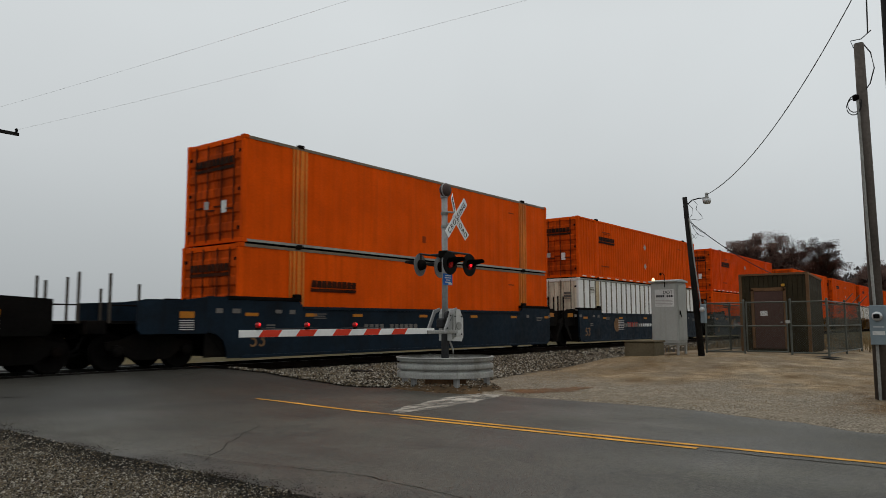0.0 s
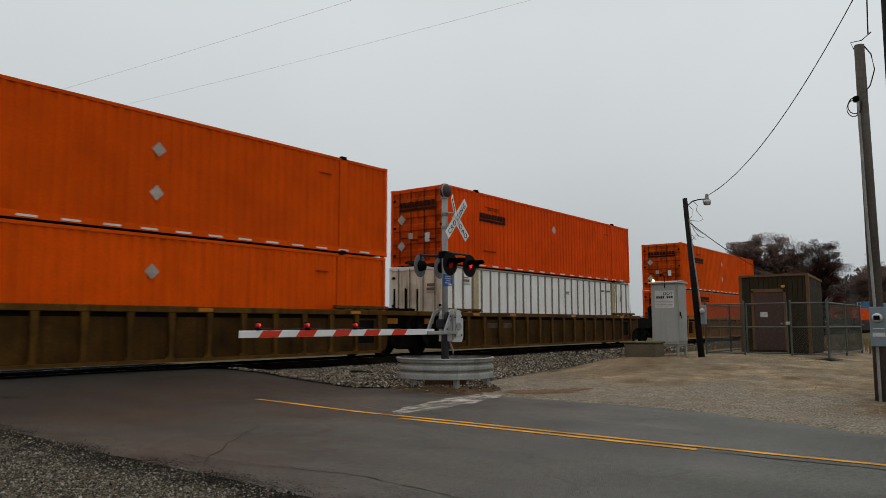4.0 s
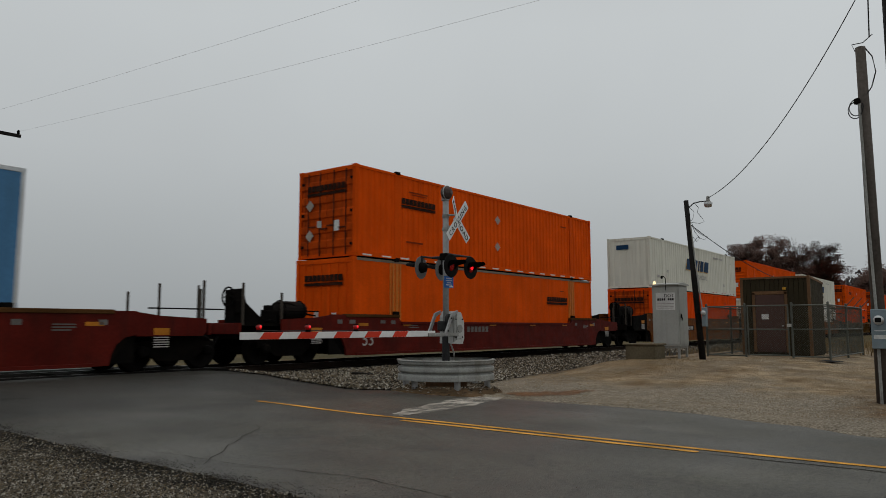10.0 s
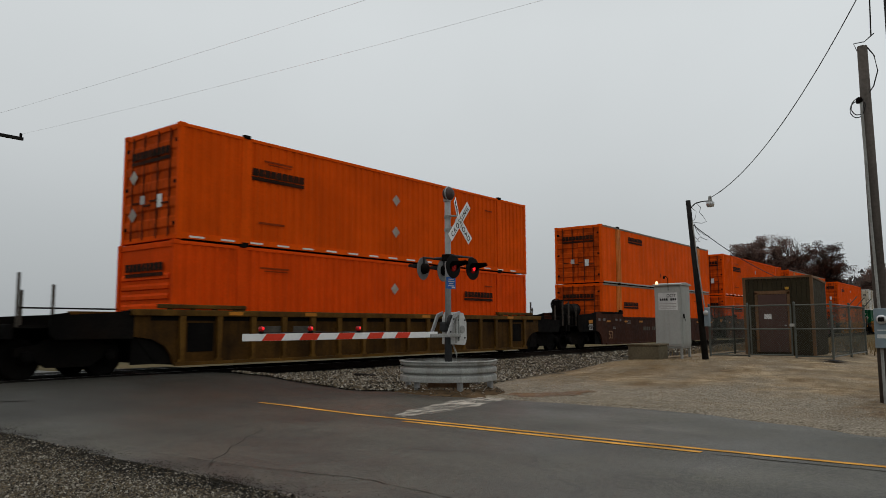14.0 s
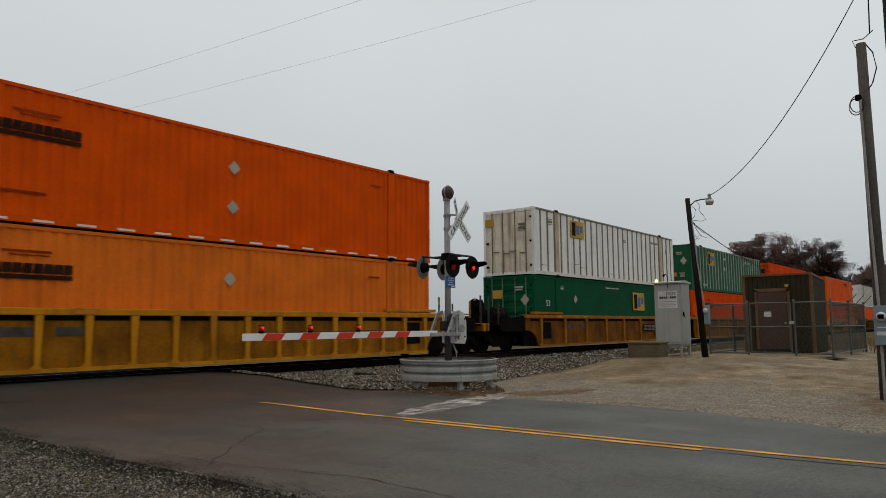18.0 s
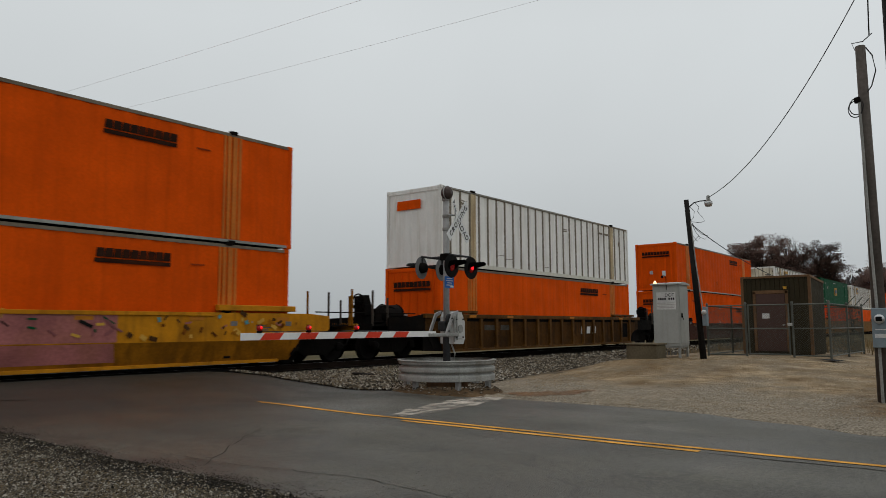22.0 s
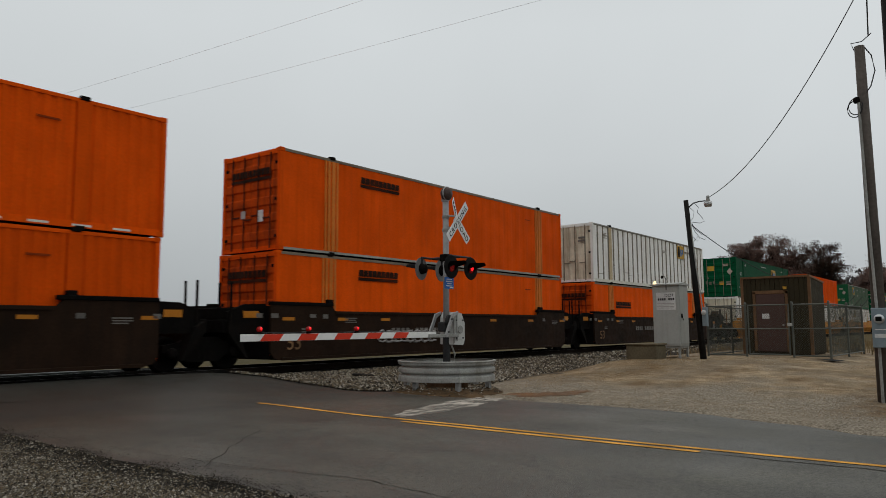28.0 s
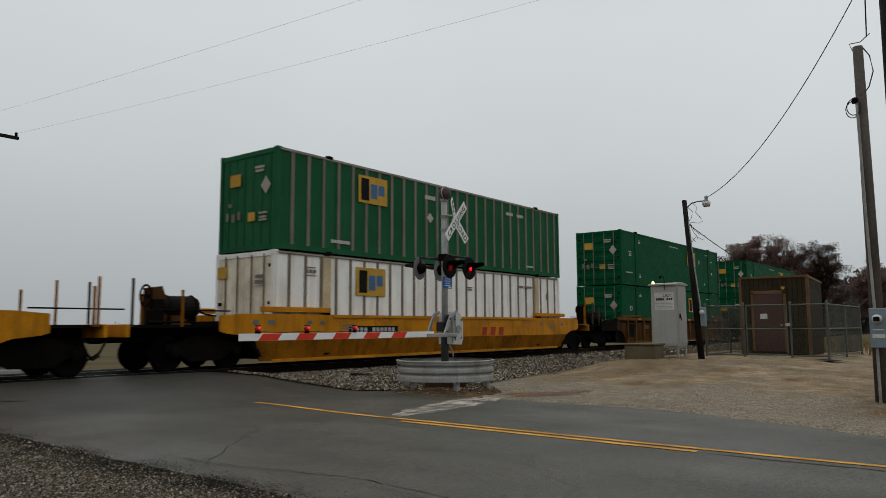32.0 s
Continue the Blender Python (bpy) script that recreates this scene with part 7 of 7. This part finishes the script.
                tube(bm, [(xv, -0.90, 1.25), (xv + s * 0.3, -0.95, 1.22), (xb - s * 0.9, -0.95, 1.22)], 0.025, 6)
                part("brake_pipe", bm, m_dark, th)
                xm = x + s * (1.45 if fold else 0.9)
                for xs in (xm - 0.36, xm + 0.36):
                    bm = bmesh.new()
                    zc = 1.60 if fold else 1.52 if shape == "ribbed" else high + 0.10
                    tube(bm, [(xs, -0.62 + 0.29 * math.cos(a), zc + 0.29 * math.sin(a)) for a in np.linspace(0, 2 * math.pi, 17)], 0.022, 4)
                    box(bm, xs - 0.04, xs + 0.04, -0.86, -0.40, 1.12, zc - 0.24)
                    part("tank_saddle", bm, m_dark, th)
                bm = bmesh.new()
                lathe(bm, [(0.10, 0.0), (0.24, 0.05), (0.28, 0.16), (0.28, 0.94), (0.24, 1.05), (0.10, 1.1)], (min(x + s * (0.9 if fold else 0.35), x + s * (2.0 if fold else 1.45)), -0.62, 1.60 if fold else 1.52 if shape == "ribbed" else high + 0.10), 18, "x")
                part("air_reservoir", bm, m_reservoir, th, "sooty air reservoir on the end platform", smooth=False)
    # markings on the seen side
    yf = -Y - 0.004
    if shape == "ribbed":
        rx = [1.55, 4.1, 9.3, 14.6]
        zr = 1.39
        yf2 = -Y - 0.094
    else:
        rx = [0.2, 2.3, 4.2, 7.4, 10.4, 13.2, 15.9]
        zr = 1.28 if shape == "smooth" else 1.24 if fold else 1.08
        yf2 = yf
    rf = shared("reflector/y", lambda b: box(b, 0, 0.42, -0.004, 0.0, 0, 0.09), m_yellowtape)
    for x in rx:
        piece("reflector", rf, th, (x, yf2, zr))
    num_mat = m_markgrey if color in ("blue", "maroon", "brown", "chestnut", "rust", "grimy", "red") else m_black
    if shape != "ribbed" and not fold:
        piece("number", letters("53", 0.55, m_orangestencil if color in ("blue", "brown", "chestnut", "maroon") else num_mat if color not in ("rust", "tan", "yellow") else m_brand), th, (0.35, yf - 0.003, 0.48))
    if shape != "ribbed":
        for end, xq in ((left, xl - 0.78), (right, xr + 0.42)):
            if end == "joint" or fold:
                continue
            bm = bmesh.new()
            zq = high - 0.55
            box(bm, xq, xq + 0.40, yf - 0.004, yf - 0.001, zq, zq + 0.16)
            part("reflector_plate", bm, m_yellowtape, th)
            bm = bmesh.new()
            for q in range(5):
                box(bm, xq, xq + 0.40, yf - 0.004, yf - 0.001, zq - 0.07 - q * 0.055, zq - 0.045 - q * 0.055)
            tagged(part("data_lines", bm, m_markgrey, th), kind="stuff")
        bm = bmesh.new()
        for x, z, w, h in ((-0.7, 1.35, 0.2, 0.12), (-0.2, 1.35, 0.25, 0.12), (1.2, 1.36, 0.22, 0.1), (1.7, 1.34, 0.2, 0.12), (2.6, 1.34, 0.5, 0.03), (2.6, 1.28, 0.45, 0.03), (2.6, 1.22, 0.5, 0.03), (0.9, 1.02, 0.3, 0.04), (0.9, 0.94, 0.3, 0.04),
                           (15.2, 1.3, 0.5, 0.03), (15.2, 1.24, 0.5, 0.03), (15.2, 1.18, 0.4, 0.03), (14.4, 1.3, 0.2, 0.12), (16.2, 1.3, 0.2, 0.12)):
            box(bm, x, x + w, yf - 0.004, yf, z - (0.2 if shape == "low" else 0), z + h - (0.2 if shape == "low" else 0))
        tagged(part("stencilling", bm, m_carmark, th), kind="stuff")
        bm = bmesh.new()
        x = 4.7
        if (color in ("tan", "rust") and decal != "red_mark") or fold:
            x = 1.4 if decal == "graffiti" else 3.0 if fold else 3.85
            b2 = bmesh.new()
            box(b2, x - 0.12, x + 2.75 * (0.78 if fold else 1.0), yf - 0.002, yf + 0.002, 0.81, 1.11)
            part("reporting_plate", b2, m_black, th)
        for k in range(11):
            if k == 4:
                continue
            w = 0.185 if fold else 0.24
            box(bm, x + k * w, x + k * w + 0.7 * w, yf - 0.006, yf - 0.002, 0.86, 1.06)
        tagged(part("reporting_mark", bm, m_oldplate if color == "chestnut" else m_carmark if color in ("maroon", "brown", "chestnut", "red", "blue") or (color == "tan" and decal) else m_markgrey if color in ("tan", "rust") or fold else m_black, th), kind="stuff")
    else:
        for x, w in ((2.62, 0.75), (3.75, 0.75)):
            bm = bmesh.new()
            box(bm, x, x + w, yf - 0.004, yf, 0.92, 1.12)
            part("reporting_plate", bm, m_oldplate, th)
        if color == "amber":
            bm = bmesh.new()
            box(bm, 10.95, 12.7, -Y - 0.094, -Y - 0.087, 0.74, 1.08)
            fp = part("fleet_plate", bm, m_black, th, "black plate with pale striped shapes")
            for k in range(3):
                bm = bmesh.new()
                a = 11.08 + k * 0.52
                for q in range(4):
                    box(bm, a + 0.02 * q, a + 0.42 + 0.02 * q, -Y - 0.099, -Y - 0.095, 0.78 + q * 0.07, 0.82 + q * 0.07)
                part("striped_shape", bm, m_carmark, fp)
    if decal == "emblem":
        bm = bmesh.new()
        lathe(bm, [(0.34, 0.0), (0.34, -0.008)], (3.9, yf, 0.98), 20, "y")
        lg = part("fleet_emblem", bm, m_orangestencil, th, "round orange emblem")
        bm = bmesh.new()
        for k in range(6):
            box(bm, 4.05, 4.75, yf - 0.013, yf - 0.009, 0.74 + k * 0.085, 0.775 + k * 0.085)
        part("stripe", bm, m_markgrey, lg)
        bm = bmesh.new()
        for k in range(5):
            box(bm, 5.2 + k * 0.28, 5.40 + k * 0.28, yf - 0.005, yf, 0.88, 1.10)
        part("red_mark", bm, m_red, th)
        bm = bmesh.new()
        for k in range(10):
            box(bm, 6.7 + k * 0.26, 6.88 + k * 0.26, yf - 0.005, yf, 0.88, 1.04)
        part("white_mark", bm, m_markwhite, th)
    if decal == "worn_plate":
        bm = bmesh.new()
        box(bm, 8.75, 11.1, -Y - 0.092, -Y - 0.002, 0.34, 0.83, 0.01)
        plate = part("sign_plate", bm, m_reservoir, th, "dark sign plate with worn letters")
        bm = bmesh.new()
        for xa, w in ((8.92, 0.42), (9.44, 0.36), (9.92, 0.42), (10.46, 0.44)):
            box(bm, xa, xa + w, -Y - 0.098, -Y - 0.093, 0.68, 0.75)
            box(bm, xa + w * 0.32, xa + w * 0.68, -Y - 0.098, -Y - 0.093, 0.42, 0.675)
        tagged(part("worn_lettering", bm, m_stain, plate), kind="stuff")
    if decal in ("pale_mark", "red_mark", "dark_mark"):
        mm = {"pale_mark": m_markwhite, "red_mark": m_red, "dark_mark": m_black}[decal]
        bm = bmesh.new()
        x, z = (10.45, 0.72) if decal == "pale_mark" else (8.55, 0.72) if decal != "red_mark" else (9.9, 0.74 if fold else 0.62)
        for k in range(3):
            a = x + k * 0.58
            quads(bm, [(a + 0.06, yf - 0.004, z), (a + 0.40, yf - 0.004, z), (a + 0.46, yf - 0.004, z + 0.32), (a + 0.12, yf - 0.004, z + 0.32)], [(0, 1, 2, 3)])
        part("fleet_mark", bm, mm, th)
    if decal == "graffiti":
        rnd = random.Random(4)

        def stroke(xa, za, xb, zb, w, mm, k):
            """One broad sprayed stroke."""
            d = Vector((xb - xa, zb - za)).normalized() * w
            b2 = bmesh.new()
            y = yf - 0.003 - 0.0005 * k
            quads(b2, [(xa - d.y, y, za + d.x), (xa + d.y, y, za - d.x), (xb + d.y, y, zb - d.x), (xb - d.y, y, zb + d.x)], [(0, 1, 2, 3)])
            part("graffiti_stroke", b2, mm, th)

        b2 = bmesh.new()
        n = 22
        edge = [(4.2 + (8.55 - 4.2) * i / n, 1.36 + 0.05 * noise.noise(Vector((i * 0.7, 0, 0)))) for i in range(n + 1)]
        low = [(x, 0.76 + 0.02 * noise.noise(Vector((x * 2, 3, 0)))) for x, z in edge]
        quads(b2, [(x, yf - 0.002, z) for x, z in edge] + [(x, yf - 0.002, z) for x, z in low], [(i, i + 1, i + n + 2, i + n + 1) for i in range(n)])
        part("graffiti_ground", b2, m_graf_grey, th)
        k = 1
        for x in np.arange(4.3, 8.3, 0.62):
            for xa, za, xb, zb in ((0.0, 0.78, 0.12, 1.34), (0.12, 1.28, 0.5, 1.22), (0.5, 1.26, 0.38, 0.8), (0.05, 0.84, 0.42, 0.88)):
                if rnd.random() < 0.86:
                    stroke(x + xa + rnd.uniform(-0.08, 0.08), za, x + xb + rnd.uniform(-0.08, 0.08), zb, rnd.uniform(0.06, 0.11), m_black if rnd.random() < 0.9 else m_green, k)
                    k += 1
        b2 = bmesh.new()
        edge = [(8.62 + 2.75 * i / n + 0.0, 1.41 + 0.02 * noise.noise(Vector((i * 0.9, 5, 0)))) for i in range(n + 1)]
        quads(b2, [(x, yf - 0.003, z) for x, z in edge] + [(x - 0.15 * noise.noise(Vector((x, 1, 0))), yf - 0.003, 0.74) for x, z in edge], [(i, i + 1, i + n + 2, i + n + 1) for i in range(n)])
        part("graffiti_ground", b2, m_graf_pink, th)
        for xa, xb, mm in ((8.7, 11.3, m_graf_pink), (4.3, 4.62, m_black), (5.0, 5.4, m_black), (6.1, 6.5, m_black), (7.2, 7.7, m_black)):
            b2 = bmesh.new()
            quads(b2, [(xa, -Y - 0.003, 0.71), (xb, -Y - 0.003, 0.71), (xb + 0.1, -Y + 0.128, 0.29), (xa - 0.1, -Y + 0.128, 0.29)], [(0, 1, 2, 3)])
            part("graffiti_ground", b2, mm, th)
        for _ in range(16):
            x, z = rnd.uniform(8.8, 11.4), rnd.uniform(0.85, 1.3)
            stroke(x, z, x + rnd.uniform(-0.3, 0.3), z + rnd.uniform(-0.2, 0.2), rnd.uniform(0.015, 0.04), rnd.choice([m_black, m_green, m_green, m_graf_mauve, m_graf_mauve, m_gold]), k)
            k += 1
        for _ in range(34):
            x, z = rnd.uniform(11.5, 16.6), rnd.uniform(0.8, 1.36)
            stroke(x, z, x + rnd.uniform(-0.22, 0.22), z + rnd.uniform(-0.14, 0.14), rnd.uniform(0.02, 0.06), rnd.choice([m_stain, m_stain, m_stain, m_graf_pink, m_graf_teal, m_gold, CAR["rust"], CAR["amber"]]), k)
            k += 1
    if decal == "tag":
        rnd = random.Random(8)
        for k in range(14):
            bm = bmesh.new()
            cx = 4.3 + k * 0.2 + rnd.uniform(-0.1, 0.1)
            tube(bm, [(cx + 0.25 * math.cos(a) * rnd.uniform(0.7, 1), yf - 0.006, 0.78 + 0.22 * math.sin(a) * rnd.uniform(0.7, 1)) for a in np.linspace(0, 5.5, 9)], 0.025, 4)
            part("graffiti_loop", bm, m_graf_grey, th)
    CARS[key] = th
    return th, True


m_graf_pink = mat("pink_spray_paint", (0.36, 0.125, 0.115), 0.6, vary=0.3, grime=0.4, dirt=(0.3, 0.12, 0.03))
m_graf_mauve = mat("mauve_spray_paint", (0.22, 0.075, 0.075), 0.6, vary=0.3)
m_graf_teal = mat("teal_spray_paint", (0.10, 0.26, 0.26), 0.6, vary=0.25)
m_graf_grey = mat("grey_spray_paint", (0.30, 0.28, 0.27), 0.5, vary=0.2)


def trailer():
    th = thing("semi_trailer", "light blue 53-foot road trailer with aluminium edges", "trailer", "containers on the train")
    z0, z1 = -0.07, 2.92
    bm = bmesh.new()
    box(bm, 0.06, CL - 0.05, -CW, -CW + 0.03, z0 + 0.14, z1 - 0.08)
    part("side_panel", bm, m_blue, th)
    bm = bmesh.new()
    box(bm, 0.06, CL - 0.05, CW - 0.03, CW, z0 + 0.14, z1 - 0.08)
    part("side_panel", bm, m_blue, th)
    for y in (-CW - 0.008, CW - 0.05):
        bm = bmesh.new()
        box(bm, 0.02, CL, y, y + 0.058, z1 - 0.10, z1, 0.008)
        part("top_rail", bm, m_silver, th)
        bm = bmesh.new()
        box(bm, 0.02, CL, y, y + 0.058, z0 + 0.05, z0 + 0.20, 0.008)
        part("bottom_rail", bm, m_blue, th)
        bm = bmesh.new()
        box(bm, 0.02, CL, y - 0.004, y + 0.05, z0 - 0.02, z0 + 0.05, 0.006)
        part("rail_lip", bm, m_palerib, th)
    for x, w in ((0.0, 0.22), (CL - 0.1, 0.1)):
        for y in (-CW - 0.012, CW - 0.10):
            bm = bmesh.new()
            box(bm, x, x + w, y, y + 0.112, z0, z1, 0.02)
            part("corner_post", bm, m_silver, th)
    for s in (-1, 1):
        bm = bmesh.new()
        y0, y1 = (-CW + 0.1, -0.006) if s < 0 else (0.006, CW - 0.1)
        box(bm, 0.01, 0.05, y0, y1, 0.12, z1 - 0.1, 0.008)
        d = part("rear_door", bm, m_blue, th)
        bm = bmesh.new()
        rod(bm, (-0.012, (y0 + y1) / 2 + s * 0.2, 0.1), (-0.012, (y0 + y1) / 2 + s * 0.2, z1 - 0.12), 0.018, seg=6)
        part("lock_rod", bm, m_silver, d)
        bm = bmesh.new()
        box(bm, -0.02, 0.0, y0 + 0.2, y0 + 0.5, 1.2, 1.32)
        part("label_plate", bm, m_markwhite, d)
    bm = bmesh.new()
    box(bm, 0.05, CL - 0.05, -CW + 0.04, CW - 0.04, z1 - 0.05, z1 - 0.015)
    part("roof", bm, m_silver, th)
    bm = bmesh.new()
    box(bm, 0.05, CL - 0.05, -CW + 0.05, CW - 0.05, z0 + 0.01, z0 + 0.12)
    part("floor", bm, m_dark, th)
    bm = bmesh.new()
    box(bm, CL - 0.06, CL - 0.02, -CW + 0.1, CW - 0.1, 0.15, z1 - 0.1)
    part("front_wall", bm, m_blue, th)
    bm = bmesh.new()
    y = -CW - 0.006
    quads(bm, [(1.48, y, 2.20), (1.85, y, 2.58), (1.95, y, 2.44), (3.85, y, 2.44), (3.85, y, 1.92), (1.95, y, 1.92), (1.85, y, 1.80)], [(0, 1, 2, 3, 4, 5, 6)])
    lg = part("arrow_mark", bm, m_navy, th, "navy arrow with a gold bar")
    bm = bmesh.new()
    box(bm, 1.62, 3.80, y - 0.006, y - 0.003, 2.05, 2.30)
    part("gold_bar", bm, m_gold, lg)
    bm = bmesh.new()
    box(bm, 2.55, 2.66, y - 0.006, y - 0.003, 0.85, 1.15)
    box(bm, 1.0, 1.35, y - 0.006, y - 0.003, 0.75, 0.88)
    part("side_plate", bm, m_markwhite, th)
    for mm, nm, dx in ((m_redtape, "red_tape", 0.0), (m_tape, "white_tape", 0.3)):
        bm = bmesh.new()
        for i in range(16):
            box(bm, 0.35 + dx + i * 1.0, 0.65 + dx + i * 1.0, -CW - 0.013, -CW - 0.009, 0.04, 0.09)
        part(nm, bm, mm, th)
    for x in (1.6, 2.85):
        wh = shared("tyre/t", lambda b: lathe(b, [(0.3, -0.12), (0.48, -0.12), (0.51, -0.06), (0.51, 0.06), (0.48, 0.12), (0.3, 0.12)], (0, 0, 0), 24, "y"), m_black)
        for y in (-1.12, -0.8, 0.8, 1.12):
            piece("tyre", wh, th, (x, y, -0.55))
        bm = bmesh.new()
        rod(bm, (x, -1.0, -0.55), (x, 1.0, -0.55), 0.07)
        part("axle", bm, m_dark, th)
    bm = bmesh.new()
    box(bm, 0.9, 3.6, -0.55, 0.55, -0.3, 0.02, 0.02)
    part("bogie_frame", bm, m_dark, th)
    for y in (-0.9, 0.9):
        bm = bmesh.new()
        box(bm, 12.6, 12.75, y - 0.07, y + 0.07, -1.08, 0.02, 0.01)
        part("landing_leg", bm, m_dark, th)
    return th


J, C = "joint", "coupler"
O, R_, P, S, W, K, G, GR = "orange", "red", "pale", "striped", "white", "cream", "green", "greenrib"


def spec(style, front="doors", mark="left", extra=""):
    return (style, front, mark, extra)


# position of each container's leading face along the track at the start; car; upper load; lower load
UNITS = [
    (-11.4, ("smooth", "brown", C, C, ""), None, None),
    (12.26, ("smooth", "blue", C, J, ""), spec(S, mark=""), spec(S, "doors", "left_low")),
    (31.62, ("smooth", "blue", J, J, "emblem"), spec(O), spec(W, mark="")),
    (51.44, ("smooth", "blue", J, C, "emblem"), spec(R_), spec(O)),
    (75.68, ("ribbed", "olive", C, J, ""), spec(O), spec(O)),
    (95.35, ("ribbed", "olive", J, J, ""), spec(O), spec(O)),
    (114.82, ("ribbed", "olive", J, C, ""), spec(R_), spec(W, mark="")),
    (139.29, ("ribbed", "amber", C, C, ""), spec(O), spec(S)),
    (163.07, ("smooth", "maroon", C, J, ""), None, spec(O)),
    (182.62, ("smooth", "maroon", J, J, ""), None, None),
    (202.23, ("smooth", "maroon", J, C, ""), None, spec(O)),
    (225.75, ("low", "red", C, C, ""), "trailer", None),
    (249.90, ("low", "red", C, C, ""), spec(O), spec(S, "plain", "right_low")),
    (273.72, ("smooth", "rust", C, J, ""), spec(K, "plain"), spec(R_)),
    (293.22, ("smooth", "rust", J, J, ""), spec(O, "louvre", "right"), spec(W, mark="")),
    (312.68, ("smooth", "rust", J, C, ""), spec(K, "doors", "left", "dirty"), spec(W, mark="")),
    (336.34, ("ribbed", "olive", C, C, ""), spec(O), spec(R_, "louvre", "right")),
    (359.86, ("smooth", "chestnut", C, J, ""), spec(S), spec(S, "doors", "left_low")),
    (379.44, ("smooth", "chestnut", J, J, ""), spec(O), spec(O)),
    (398.72, ("smooth", "chestnut", J, C, ""), spec(S, "doors", "left"), spec(S, "doors", "right_far")),
    (422.18, ("ribbed", "yellow", C, C, ""), spec(O), spec(P)),
    (445.66, ("ribbed", "amber", C, J, ""), spec(W, mark="plate_mid"), spec(G, "doors", "plate_low")),
    (465.10, ("ribbed", "amber", J, J, "worn_plate"), spec(GR, "plain", "plate"), spec(R_)),
    (484.34, ("ribbed", "amber", J, C, ""), spec(R_), spec(S, "plain", "right")),
    (507.83, ("low", "yellow", C, C, "graffiti"), spec(S, "plain", "right"), spec(S, "plain", "right")),
    (531.11, ("ribbed", "grimy", C, C, "pale_mark"), spec(W, "plain", "", "orange_tag"), spec(S, "plain", "right")),
    (554.65, ("low", "chestnut", C, C, ""), spec(S, "plain", "right"), spec(O, "louvre", "right")),
    (578.35, ("smooth", "tan", C, J, ""), spec(W, mark="plate_mid"), spec(S)),
    (597.82, ("smooth", "tan", J, J, "red_mark"), spec(G, "plain", "plate_mid"), spec(R_)),
    (617.33, ("smooth", "tan", J, C, ""), spec(W, mark="plate_mid"), spec(S)),
    (640.95, ("smooth", "brown", C, J, ""), spec(O), spec(O)),
    (660.82, ("smooth", "brown", J, J, "tag"), spec(S), spec(S)),
    (680.37, ("smooth", "brown", J, C, ""), spec(W, mark="plate_right"), spec(S, "doors", "left_low")),
    (704.17, ("low", "yellow", C, C, "red_mark"), spec(G, "doors", "plate_right"), spec(W, mark="")),
    (727.91, ("low", "yellow", C, C, "red_mark"), spec(O), spec(W, mark="plate")),
    (751.66, ("low", "yellow", C, C, "red_mark"), spec(GR, "plain", "plate", "dim"), spec(W, mark="plate")),
    (774.79, ("ribbed", "grimy", C, C, ""), spec(G, "doors", "plate_right"), spec(G, "doors", "plate_right")),
    (798.40, ("ribbed", "grimy", C, C, ""), spec(G, "doors", "plate_right"), spec(G, "doors", "plate_right")),
]

ROLLING = []


def placed(made):
    """The first of a kind is used itself, later ones are copies of it."""
    th, first = made
    return th if first else copy_thing(th, Matrix())


def build_train():
    for u, car, upper, lower in UNITS:
        ROLLING.append((placed(well_car(*car)), u - 0.24, 0.0))
        if lower:
            ROLLING.append((placed(container(*lower)), u - 0.16, 0.305))
        if upper == "trailer":
            ROLLING.append((trailer(), u - 2.02, 1.56))
        elif upper:
            ROLLING.append((placed(container(*upper)), u - 0.09, 3.255))


build_train()


def motions():
    """The train rolls towards -x, losing a little speed."""
    for ob, u, z in ROLLING:
        walk(ob, [(t, pose(u - 23.467 * t + 0.0124 * t * t, TRACK_Y, RAIL_Z + z, 0, 0.5 if z == 1.56 else 0, 0)) for t in (0, 4, 8, 12, 16, 20, 24, 28, 32)])


motions()
